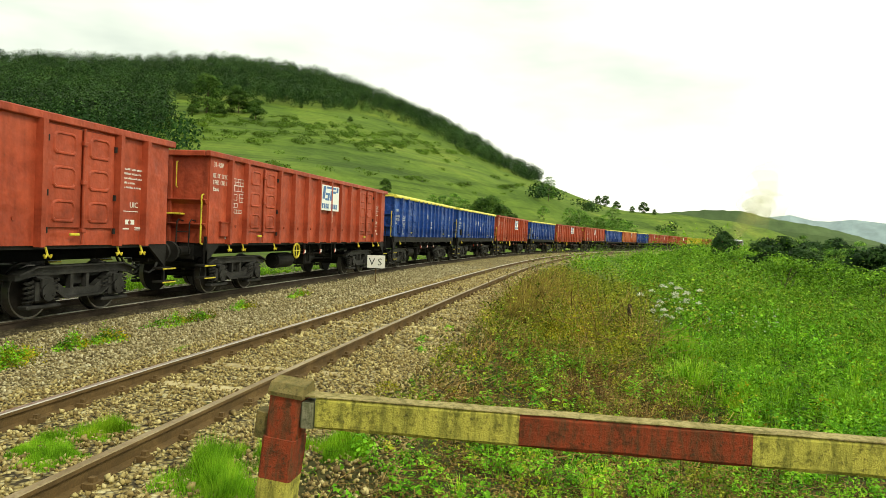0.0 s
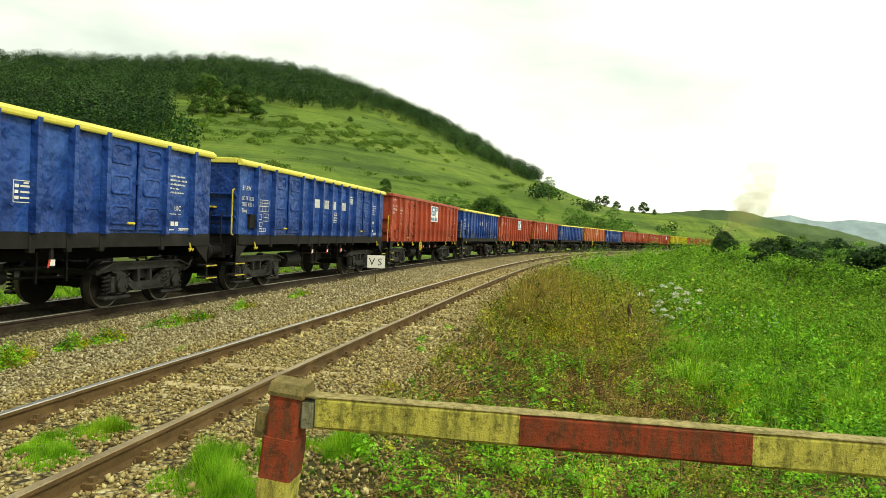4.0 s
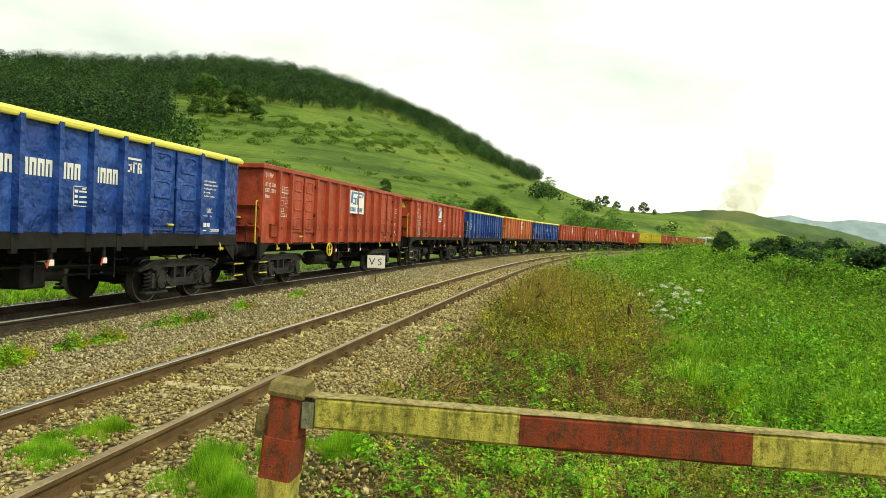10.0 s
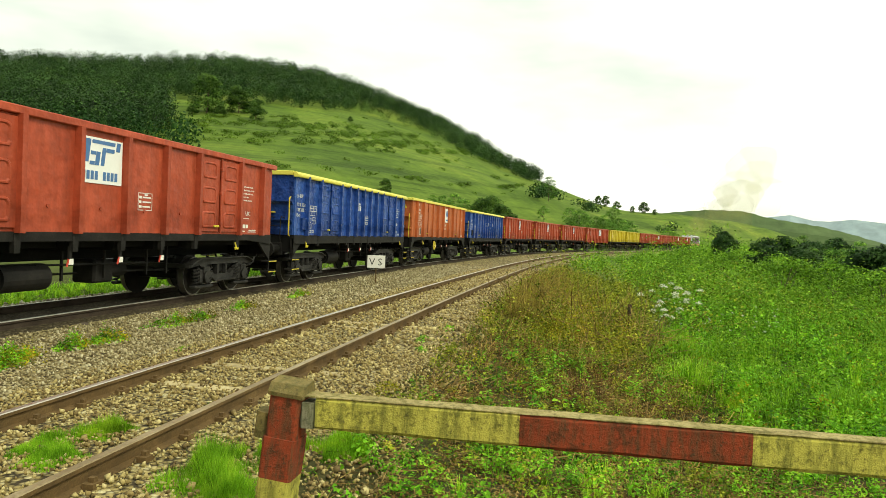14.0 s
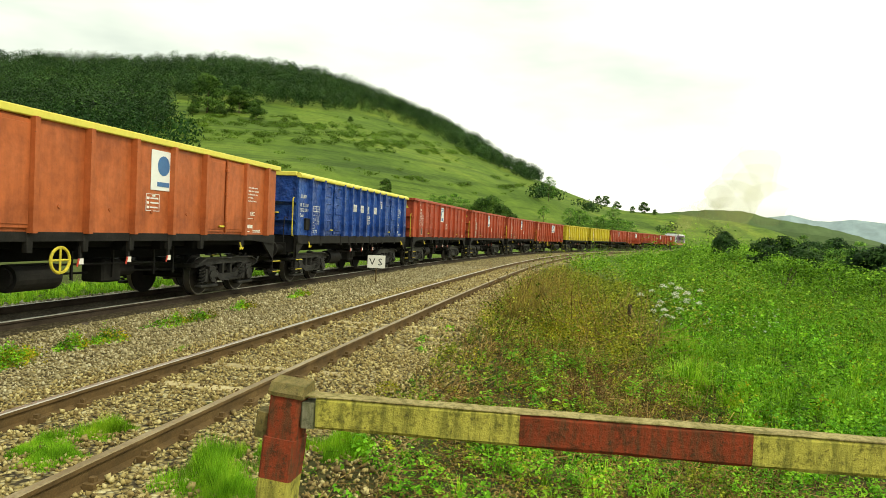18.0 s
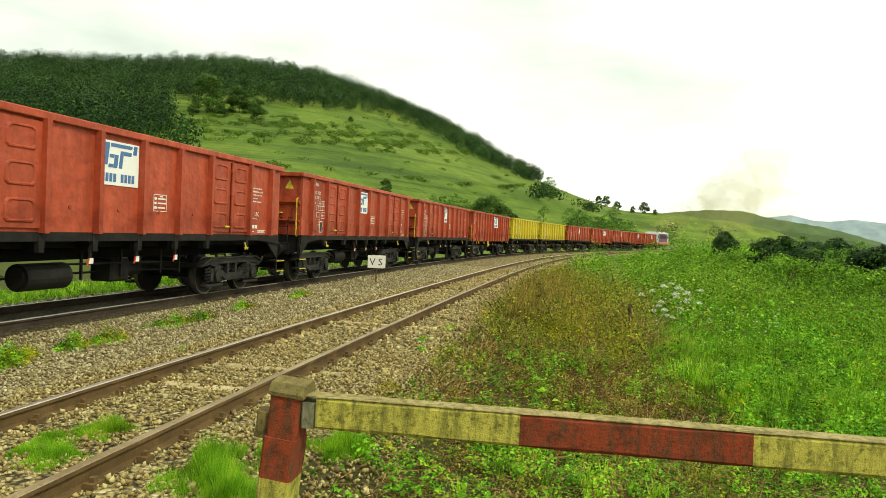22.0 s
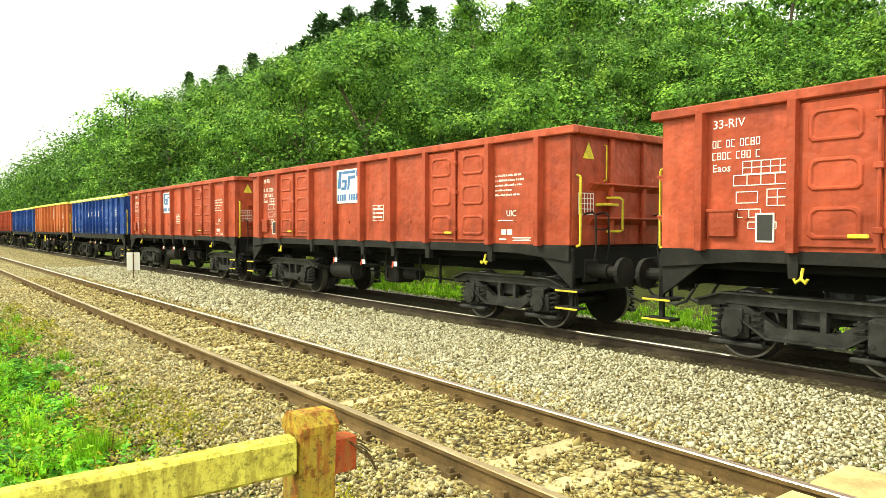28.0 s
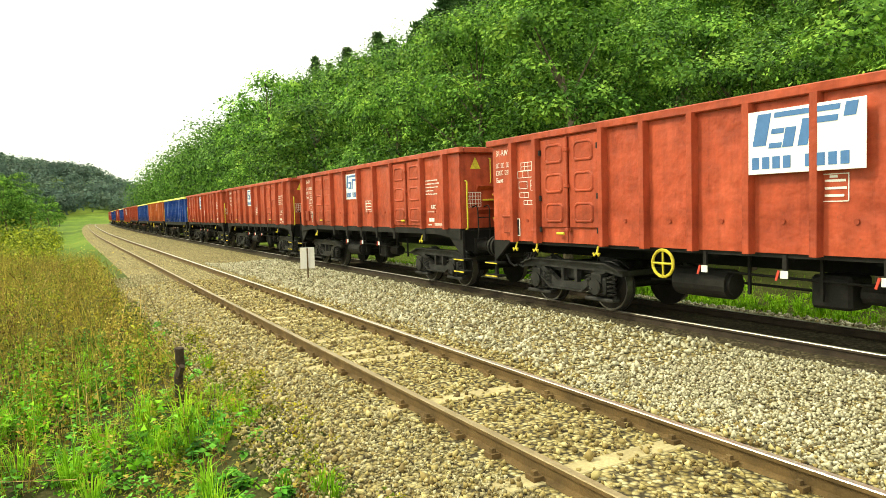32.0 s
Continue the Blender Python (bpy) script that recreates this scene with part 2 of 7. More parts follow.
# ---- mesh building ----
class Build:
    """Collects faces for one mesh."""

    def __init__(self):
        self.v, self.f = [], []

    def add(self, verts, faces, m=None):
        n = len(self.v)
        self.v.extend([tuple(m @ Vector(p)) for p in verts] if m is not None else [tuple(p) for p in verts])
        self.f.extend([tuple(n + i for i in q) for q in faces])
        return self

    def box(self, x0, x1, y0, y1, z0, z1, c=0.0, m=None):
        """A box; c chamfers its edges."""
        if c <= 0:
            vs = [(x, y, z) for x in (x0, x1) for y in (y0, y1) for z in (z0, z1)]
            return self.add(vs, [(0, 1, 3, 2), (4, 6, 7, 5), (0, 4, 5, 1), (2, 3, 7, 6), (0, 2, 6, 4), (1, 5, 7, 3)], m)
        vs, idx = [], {}
        for i, (x, sx) in enumerate(((x0, 1), (x1, -1))):
            for j, (y, sy) in enumerate(((y0, 1), (y1, -1))):
                for k, (z, sz) in enumerate(((z0, 1), (z1, -1))):
                    for a in range(3):
                        idx[i, j, k, a] = len(vs)
                        vs.append((x + (0 if a == 0 else sx * c), y + (0 if a == 1 else sy * c), z + (0 if a == 2 else sz * c)))
        fs = []
        for i in (0, 1):
            q = [idx[i, 0, 0, 0], idx[i, 1, 0, 0], idx[i, 1, 1, 0], idx[i, 0, 1, 0]]
            fs.append(q if i else q[::-1])
            q = [idx[0, i, 0, 1], idx[1, i, 0, 1], idx[1, i, 1, 1], idx[0, i, 1, 1]]
            fs.append(q[::-1] if i else q)
            q = [idx[0, 0, i, 2], idx[1, 0, i, 2], idx[1, 1, i, 2], idx[0, 1, i, 2]]
            fs.append(q if i else q[::-1])
        for i in (0, 1):
            for j in (0, 1):
                fs.append((idx[i, j, 0, 0], idx[i, j, 1, 0], idx[i, j, 1, 1], idx[i, j, 0, 1]))
                fs.append((idx[i, 0, j, 0], idx[i, 1, j, 0], idx[i, 1, j, 2], idx[i, 0, j, 2]))
                fs.append((idx[0, i, j, 1], idx[1, i, j, 1], idx[1, i, j, 2], idx[0, i, j, 2]))
                for k in (0, 1):
                    fs.append((idx[i, j, k, 0], idx[i, j, k, 1], idx[i, j, k, 2]))
        return self.add(vs, fs, m)

    def cyl(self, p0, p1, r, n=12, r1=None, caps=True, m=None):
        p0, p1 = Vector(p0), Vector(p1)
        d = (p1 - p0).normalized()
        u = d.orthogonal().normalized()
        w = d.cross(u)
        r1 = r if r1 is None else r1
        vs = []
        for p, q in ((p0, r), (p1, r1)):
            vs += [p + q * (math.cos(2 * math.pi * i / n) * u + math.sin(2 * math.pi * i / n) * w) for i in range(n)]
        fs = [(i, (i + 1) % n, n + (i + 1) % n, n + i) for i in range(n)]
        if caps:
            fs += [tuple(range(n - 1, -1, -1)), tuple(range(n, 2 * n))]
        return self.add(vs, fs, m)

    def tube(self, pts, r, n=6, m=None):
        pts = [Vector(p) for p in pts]
        vs, fs = [], []
        up = None
        for i, p in enumerate(pts):
            d = (pts[min(i + 1, len(pts) - 1)] - pts[max(i - 1, 0)]).normalized()
            u = d.orthogonal().normalized() if up is None else (up - d * up.dot(d)).normalized()
            up = u
            w = d.cross(u)
            vs += [p + r * (math.cos(2 * math.pi * k / n) * u + math.sin(2 * math.pi * k / n) * w) for k in range(n)]
            if i:
                b = (i - 1) * n
                fs += [(b + k, b + (k + 1) % n, b + n + (k + 1) % n, b + n + k) for k in range(n)]
        fs += [tuple(range(n - 1, -1, -1)), tuple(range(len(vs) - n, len(vs)))]
        return self.add(vs, fs, m)

    def prism(self, outline, a, b, axis="y", m=None):
        """An outline of (u, v) pulled from a to b along an axis; for y: u is x, v is z; for x: u is y, v is z."""
        n = len(outline)
        put = {"y": lambda u, v, w: (u, w, v), "x": lambda u, v, w: (w, u, v), "z": lambda u, v, w: (u, v, w)}[axis]
        vs = [put(u, v, w) for w in (a, b) for u, v in outline]
        fs = [tuple(range(n)), tuple(range(2 * n - 1, n - 1, -1))] + [(i, n + i, n + (i + 1) % n, (i + 1) % n) for i in range(n)]
        return self.add(vs, fs, m)

    def mesh(self, name, material, smooth_faces=False):
        me = bpy.data.meshes.new(name)
        me.from_pydata(self.v, [], self.f)
        bm = bmesh.new()
        bm.from_mesh(me)
        bmesh.ops.recalc_face_normals(bm, faces=bm.faces)
        bm.to_mesh(me)
        bm.free()
        for mt in material if isinstance(material, (list, tuple)) else [material]:
            me.materials.append(mt)
        if smooth_faces:
            me.polygons.foreach_set("use_smooth", [True] * len(me.polygons))
        return me


def part(name, b, material=None, parent=None, label="", at=None, smooth_faces=False):
    """Links a Build or a ready mesh as one object under a thing or part."""
    me = b.mesh(name, material, smooth_faces) if isinstance(b, Build) else b
    ob = new(name, me)
    ob.parent = parent
    if at is not None:
        ob.matrix_basis = at
    if label:
        ob["label"] = label
    return ob


def thing(name, label, category, group="", at=None, kind=""):
    """An empty at a thing's base that carries its parts."""
    ob = new(name)
    ob.empty_display_size = 0.2
    if at is not None:
        ob.matrix_basis = at
    return tagged(ob, label, category, group, kind)


def big_mesh(name, verts, faces, material):
    """One mesh out of arrays, quick for many thousand faces of one size."""
    verts, faces = np.asarray(verts, np.float32), np.asarray(faces, np.int32)
    me = bpy.data.meshes.new(name)
    k = faces.shape[1]
    me.vertices.add(len(verts))
    me.vertices.foreach_set("co", verts.ravel())
    me.loops.add(faces.size)
    me.loops.foreach_set("vertex_index", faces.ravel())
    me.polygons.add(len(faces))
    me.polygons.foreach_set("loop_start", np.arange(0, faces.size, k, dtype=np.int32))
    me.update(calc_edges=True)
    me.validate()
    me.materials.append(material)
    return me


_letters = {}


def letters(text, size, material, depth=0.002):
    """A mesh of words, in the plane of x and z, facing -y, its lower left corner at the origin."""
    key = (text, size, material.name)
    if key not in _letters:
        cu = bpy.data.curves.new("words", "FONT")
        cu.body, cu.size, cu.extrude, cu.resolution_u = text, size, depth, 2
        ob = bpy.data.objects.new("words", cu)
        me = bpy.data.meshes.new_from_object(ob)
        bpy.data.objects.remove(ob)
        me.transform(pose(0, 0, 0, 90))
        me.materials.clear()
        me.materials.append(material)
        _letters[key] = me
    return _letters[key]


# ---- ground: one sheet to the horizon ----
def steps(*stretches):
    out = []
    for a, b, d in stretches:
        out += list(np.arange(a, b, d))
    return np.array(out + [stretches[-1][1]])


M_GROUND, _nt, _b = shader("meadow_and_shaded_soil")
_big = noise_node(_nt, 0.03, 5, 0.6)
_mid = noise_node(_nt, 0.35, 5, 0.65)
_fine = noise_node(_nt, 6.0, 4, 0.65)
_col = ramp(_nt, _big, [(0.32, (0.06, 0.105, 0.018)), (0.5, (0.10, 0.16, 0.025)), (0.68, (0.155, 0.205, 0.036))])
_col = mixed(_nt, 0.55, _col, ramp(_nt, _mid, [(0.3, (0.27, 0.29, 0.27)), (0.7, (0.72, 0.70, 0.66))]), "OVERLAY")
# terrace relief is painted: shade streaks and ledge lines along the contours
_terrace_shade = noise_node(_nt, 1.0, 4, 0.6, "Object", (0.012, 0.012, 0.62))
_col = mixed(_nt, 0.75, _col, ramp(_nt, _terrace_shade, [(0.38, (0.30, 0.32, 0.30)), (0.46, (0.50, 0.50, 0.48)), (0.60, (0.60, 0.58, 0.54))]), "OVERLAY")
_ledge_shade = noise_node(_nt, 1.0, 2, 0.5, "Object", (0.006, 0.006, 1.15))
_col = mixed(_nt, 0.6, _col, ramp(_nt, _ledge_shade, [(0.47, (0.5, 0.5, 0.5)), (0.495, (0.34, 0.36, 0.34)), (0.505, (0.34, 0.36, 0.34)), (0.53, (0.5, 0.5, 0.5))]), "OVERLAY")
# near soil is darkened, so its colour carries the shade between plants
_soil = ramp(_nt, _fine, [(0.3, (0.018, 0.018, 0.008)), (0.7, (0.07, 0.058, 0.026))])
_geo = _nt.nodes.new("ShaderNodeNewGeometry")
_len = _nt.nodes.new("ShaderNodeVectorMath")
_len.operation = "LENGTH"
_nt.links.new(_geo.outputs["Position"], _len.inputs[0])
_mr = _nt.nodes.new("ShaderNodeMapRange")
_mr.inputs["From Min"].default_value, _mr.inputs["From Max"].default_value = 18, 70
_mr.inputs["To Min"].default_value, _mr.inputs["To Max"].default_value = 0.92, 0.0
_nt.links.new(_len.outputs["Value"], _mr.inputs["Value"])
_nt.links.new(mixed(_nt, _mr.outputs[0], _col, _soil), _b.inputs["Base Color"])
_b.inputs["Roughness"].default_value = 0.95
_b.inputs["Specular IOR Level"].default_value = 0.1
bumped(_nt, _b, _fine, 0.7, 0.05)

gx = steps((-3600, -1000, 260), (-1000, -300, 28), (-300, -60, 6), (-60, -14, 1.2), (-14, 14, 0.35), (14, 60, 1.0), (60, 520, 6), (520, 1000, 24), (1000, 3600, 260))
gy = steps((-3600, -1000, 260), (-1000, -150, 28), (-150, -20, 4), (-20, -6, 0.8), (-6, 16, 0.35), (16, 60, 1.5), (60, 480, 6), (480, 1000, 26), (1000, 3600, 260))
GX, GY = np.meshgrid(gx, gy, indexing="ij")
GZ = ground_z(GX, GY)
_n = len(gy)
_i, _j = np.meshgrid(np.arange(len(gx) - 1), np.arange(_n - 1), indexing="ij")
_a = (_i * _n + _j).ravel()
ground = part("ground", big_mesh("ground", np.stack([GX, GY, GZ], -1).reshape(-1, 3), np.stack([_a, _a + _n, _a + _n + 1, _a + 1], 1), M_GROUND))
ground.data.polygons.foreach_set("use_smooth", [True] * len(ground.data.polygons))
tagged(ground, "green hillside meadow and weedy soil beside the railway", "ground", kind="structure")


def sweep(profile, s_vals, off, name, material, close=False):
    """A cross-section (offset, height) carried along the line of the tracks."""
    n = len(profile)
    vs, fs = [], []
    for i, s in enumerate(s_vals):
        for o, z in profile:
            x, y, _ = on_line(s, off + o)
            vs.append((float(x), float(y), z))
        if i:
            b = (i - 1) * n
            for k in range(n if close else n - 1):
                fs.append((b + k, b + n + k, b + n + (k + 1) % n, b + (k + 1) % n))
    me = bpy.data.meshes.new(name)
    me.from_pydata(vs, [], fs)
    bm = bmesh.new()
    bm.from_mesh(me)
    bmesh.ops.recalc_face_normals(bm, faces=bm.faces)
    bm.to_mesh(me)
    bm.free()
    me.materials.append(material)
    return me


S_LONG = np.concatenate([np.arange(-330, -60, 6.0), np.arange(-60, 60, 1.5), np.arange(60, 460, 6.0)])
bed = part("ballast_bed", sweep([(-2.75, -0.75), (-1.9, -0.2), (-1.3, -0.15), (1.35, -0.15), (2.3, -0.2), (3.1, -0.205), (4.2, -0.17), (7.1, -0.17), (7.9, -0.22), (9.0, -0.8)], S_LONG, NEAR, "ballast_bed", M_BALLAST))
tagged(bed, "pale tan crushed stone bed under two railway tracks", "ballast", kind="structure")

# added dark strip: shade under the train painted as stone colour
shade_strip = part("oily_bed", sweep([(-1.15, -0.19), (-0.9, -0.135), (-0.5, -0.12), (0.5, -0.12), (0.9, -0.135), (1.15, -0.19)], S_LONG, FAR_TRACK, "oily_bed", M_BED_SHADE))
tagged(shade_strip, "dark strip of stones under the train's rails, coloured as its shade", "ballast", kind="structure")

RAIL = [(-0.036, 0.0), (0.036, 0.0), (0.036, -0.03), (0.01, -0.045), (0.01, -0.125), (0.07, -0.145), (0.07, -0.155), (-0.07, -0.155), (-0.07, -0.145), (-0.01, -0.125), (-0.01, -0.045), (-0.036, -0.03)]


def rail_profile(top):
    return [(-0.036, 0.0), (-0.03, 0.008), (0.03, 0.008), (0.036, 0.0)] if top else RAIL


for centre, name, label in ((NEAR, "near_track", "brown rusty pair of rails with worn heads on pale stone"), (FAR_TRACK, "train_track", "dark brown pair of rails under the goods train")):
    root = thing(name, label, "railway track", kind="structure")
    for side in (-1, 1):
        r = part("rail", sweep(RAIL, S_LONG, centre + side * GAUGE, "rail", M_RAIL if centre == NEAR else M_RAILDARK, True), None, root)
        part("rail_head", sweep(rail_profile(True), S_LONG, centre + side * GAUGE, "rail_head", M_RAILTOP if centre == NEAR and side < 0 else M_RAILSHINE), None, r, "worn bright running surface")


# ---- goods train ----
def paint(name, base, dark, light, rough=0.5, dents=0.45):
    """Old wagon paint: weathered, scuffed, with dust runs down the sides."""
    m, nt, b = shader(name)
    big = noise_node(nt, 0.9, 5, 0.6)
    runs = noise_node(nt, 2.2, 5, 0.65, "Object", (3.0, 3.0, 0.35))
    fine = noise_node(nt, 22, 4, 0.7)
    col = ramp(nt, big, [(0.3, dark), (0.5, base), (0.75, light)])
    col = mixed(nt, 0.42, col, ramp(nt, runs, [(0.32, (0.27, 0.25, 0.24)), (0.5, (0.5, 0.5, 0.5)), (0.7, (0.66, 0.65, 0.64))]), "OVERLAY")
    mid = noise_node(nt, 4.0, 6, 0.7)
    col = mixed(nt, 0.55, col, ramp(nt, mid, [(0.32, (0.28, 0.27, 0.26)), (0.6, (0.57, 0.57, 0.57))]), "OVERLAY")
    chips = ramp(nt, fine, [(0.64, (0, 0, 0)), (0.72, (1, 1, 1))])
    col = mixed(nt, mixed(nt, 0.55, (0, 0, 0), chips), col, (0.11, 0.06, 0.04))
    oi = nt.nodes.new("ShaderNodeObjectInfo")
    hv = nt.nodes.new("ShaderNodeHueSaturation")
    mr = nt.nodes.new("ShaderNodeMapRange")
    mr.inputs["To Min"].default_value, mr.inputs["To Max"].default_value = 0.92, 1.08
    nt.links.new(oi.outputs["Random"], mr.inputs["Value"])
    nt.links.new(mr.outputs[0], hv.inputs["Value"])
    nt.links.new(col, hv.inputs["Color"])
    nt.links.new(hv.outputs[0], b.inputs["Base Color"])
    b.inputs["Roughness"].default_value = rough
    b.inputs["Specular IOR Level"].default_value = 0.22
    warp = mixed(nt, 0.5, big, noise_node(nt, 2.6, 3, 0.5))
    bumped(nt, b, warp, dents, 0.12 if dents < 0.9 else 0.26)
    return m


P_RED = paint("red_wagon_paint", (0.37, 0.066, 0.032), (0.23, 0.040, 0.021), (0.43, 0.088, 0.045), 0.48, 0.8)
P_ORANGE = paint("orange_wagon_paint", (0.45, 0.12, 0.04), (0.32, 0.085, 0.032), (0.50, 0.15, 0.06))
P_BLUE = paint("blue_wagon_paint", (0.017, 0.060, 0.27), (0.010, 0.030, 0.15), (0.05, 0.13, 0.42), 0.36, 1.0)
P_YELLOW = paint("yellow_wagon_paint", (0.52, 0.42, 0.03), (0.38, 0.30, 0.03), (0.58, 0.50, 0.06))
P_DARK = surface("black_underframe_paint", (0.014, 0.013, 0.012), (0.007, 0.007, 0.007), (0.03, 0.028, 0.025), 2.5, 30, 0.7, 0.0, 0.3, 0.1)
# Deeper than the black paint: shade below the wagon floor put into the colour
P_UNDER_SHADE = surface("shade_black_underside", (0.006, 0.006, 0.006), (0.004, 0.004, 0.004), (0.01, 0.01, 0.009), 2.5, 30, 0.9, 0.0, 0.2, 0.0)
P_BOGIE = surface("greasy_bogie_steel", (0.036, 0.035, 0.034), (0.014, 0.014, 0.013), (0.075, 0.072, 0.068), 4, 40, 0.5, 0.25, 0.4, 0.1)
P_WHEEL = surface("dark_wheel_steel", (0.022, 0.019, 0.017), (0.010, 0.009, 0.008), (0.04, 0.034, 0.03), 4, 40, 0.55, 0.3, 0.2, 0.05)
P_TREAD = plain("worn_wheel_tread", (0.20, 0.19, 0.18), 0.4, 0.9)
P_YEL = surface("yellow_safety_paint", (0.60, 0.50, 0.05), (0.30, 0.24, 0.04), (0.68, 0.58, 0.10), 6, 50, 0.6, 0, 0.2, 0.1)
P_RIM = plain("yellow_rim_paint", (0.70, 0.63, 0.10), 0.55)
P_WHITE = plain("white_marking_paint", (0.75, 0.74, 0.70), 0.6)
P_BOARD = plain("white_board", (0.80, 0.81, 0.80), 0.5)
P_LOGO = plain("blue_board_paint", (0.05, 0.15, 0.36), 0.5)
P_BLACK = plain("black_plate", (0.02, 0.02, 0.02), 0.5)
P_REDWHITE = plain("red_brake_handle", (0.5, 0.05, 0.03), 0.5)
TOP, LOW = 3.38, 1.48
WIDE = 1.40


def wheelset_mesh():
    b = Build()
    b.cyl((0, -0.95, 0), (0, 0.95, 0), 0.085, 10)
    shiny = []
    for s in (-1, 1):
        y = s * 0.75
        b.cyl((0, y - 0.065, 0), (0, y + 0.05, 0), 0.43, 28)
        n0 = len(b.f)
        b.cyl((0, y - 0.065, 0), (0, y + 0.07, 0), 0.455, 32, caps=False)
        shiny += range(n0, len(b.f))
        n = 32
        ring = [(r * math.cos(2 * math.pi * k / n), y + s * 0.07, r * math.sin(2 * math.pi * k / n)) for r in (0.455, 0.425) for k in range(n)]
        n0 = len(b.f)
        b.add(ring, [(k, (k + 1) % n, n + (k + 1) % n, n + k) for k in range(n)])
        shiny += range(n0, len(b.f))
        b.cyl((0, y - s * 0.095, 0), (0, y - s * 0.065, 0), 0.485, 32)
        b.cyl((0, y + s * 0.05, 0), (0, y + s * 0.09, 0), 0.15, 14)
        for k in range(4):
            b.box(-0.03, 0.03, y + s * 0.05 - 0.012, y + s * 0.05 + 0.012, 0.2, 0.38, m=Matrix.Rotation(k * math.pi / 2, 4, "Y"))
    me = b.mesh("wheelset", [P_WHEEL, P_TREAD])
    for i in shiny:
        me.polygons[i].material_index = 1
    return me


def bogie_meshes():
    out = {}
    b = Build()
    b.box(-0.22, 0.22, -0.95, 0.95, 0.52, 0.82, 0.03)
    b.cyl((0, 0, 0.8), (0, 0, 1.02), 0.25, 16)
    b.box(-1.35, -1.22, -0.95, 0.95, 0.66, 0.76)
    b.box(1.22, 1.35, -0.95, 0.95, 0.66, 0.76)
    b.box(-1.3, 1.3, -0.9, -0.8, 0.66, 0.76)
    b.box(-1.3, 1.3, 0.8, 0.9, 0.66, 0.76)
    out["bolster"] = b.mesh("bogie", P_BOGIE)
    # cast side frame with its dropped middle and window
    b = Build()
    b.prism([(-1.48, 0.68), (-1.48, 0.76), (-1.1, 0.88), (1.1, 0.88), (1.48, 0.76), (1.48, 0.68), (1.0, 0.74), (-1.0, 0.74)], -0.06, 0.06)
    b.prism([(-1.08, 0.75), (-0.46, 0.36), (0.46, 0.36), (1.08, 0.75), (0.80, 0.75), (0.36, 0.49), (-0.36, 0.49), (-0.80, 0.75)], -0.06, 0.06)
    for x in (-0.2, 0.2):
        b.box(x - 0.035, x + 0.035, -0.05, 0.05, 0.47, 0.76)
    b.prism([(-1.48, 0.76), (-1.1, 0.88), (1.1, 0.88), (1.48, 0.76), (1.48, 0.785), (1.1, 0.905), (-1.1, 0.905), (-1.48, 0.785)], -0.15, 0.05)
    b.prism([(-1.0, 0.70), (-0.46, 0.36), (0.46, 0.36), (1.0, 0.70), (1.0, 0.67), (0.47, 0.33), (-0.47, 0.33), (-1.0, 0.67)], -0.15, 0.05)
    out["side_frame"] = b.mesh("side_frame", P_BOGIE)
    b = Build()
    b.box(-0.19, 0.19, -0.13, 0.10, 0.30, 0.64, 0.035)
    b.cyl((0, -0.20, 0.47), (0, -0.1, 0.47), 0.15, 14, 0.12)
    b.box(-0.38, 0.38, -0.12, 0.08, 0.19, 0.26, 0.02)
    b.box(-0.13, 0.13, -0.17, -0.12, 0.54, 0.70, 0.01)
    for x in (-0.09, 0.09):
        b.cyl((x, -0.215, 0.42), (x, -0.19, 0.42), 0.025, 6)
    out["axle_box"] = b.mesh("axle_box", P_BOGIE)
    b = Build()
    b.tube([(0.075 * math.cos(t), 0.075 * math.sin(t), 0.27 + 0.40 * t / (2 * math.pi * 5)) for t in np.linspace(0, 2 * math.pi * 5, 41)], 0.02, 4)
    out["spring"] = b.mesh("coil_spring", P_BOGIE)
    return out


WHEELSET = wheelset_mesh()
BOGIE = bogie_meshes()


def add_bogie(wagon, x):
    bg = part("bogie", BOGIE["bolster"], None, wagon, "black cast steel bogie", pose(x, 0, 0))
    for s in (-1, 1):
        turn = pose(0, s * 1.0, 0, 0, 0, 0 if s < 0 else 180)
        part("side_frame", BOGIE["side_frame"], None, bg, at=turn)
        for a in (-0.9, 0.9):
            part("axle_box", BOGIE["axle_box"], None, bg, at=pose(a, s * 1.0, 0, 0, 0, 0 if s < 0 else 180))
            for d in (-0.285, 0.285):
                part("coil_spring", BOGIE["spring"], None, bg, at=pose(a + d, s * 1.04, 0))
    for a in (-0.9, 0.9):
        part("wheelset", WHEELSET, None, bg, "dark wheels with bright treads", pose(a, 0, 0.46))
    return bg


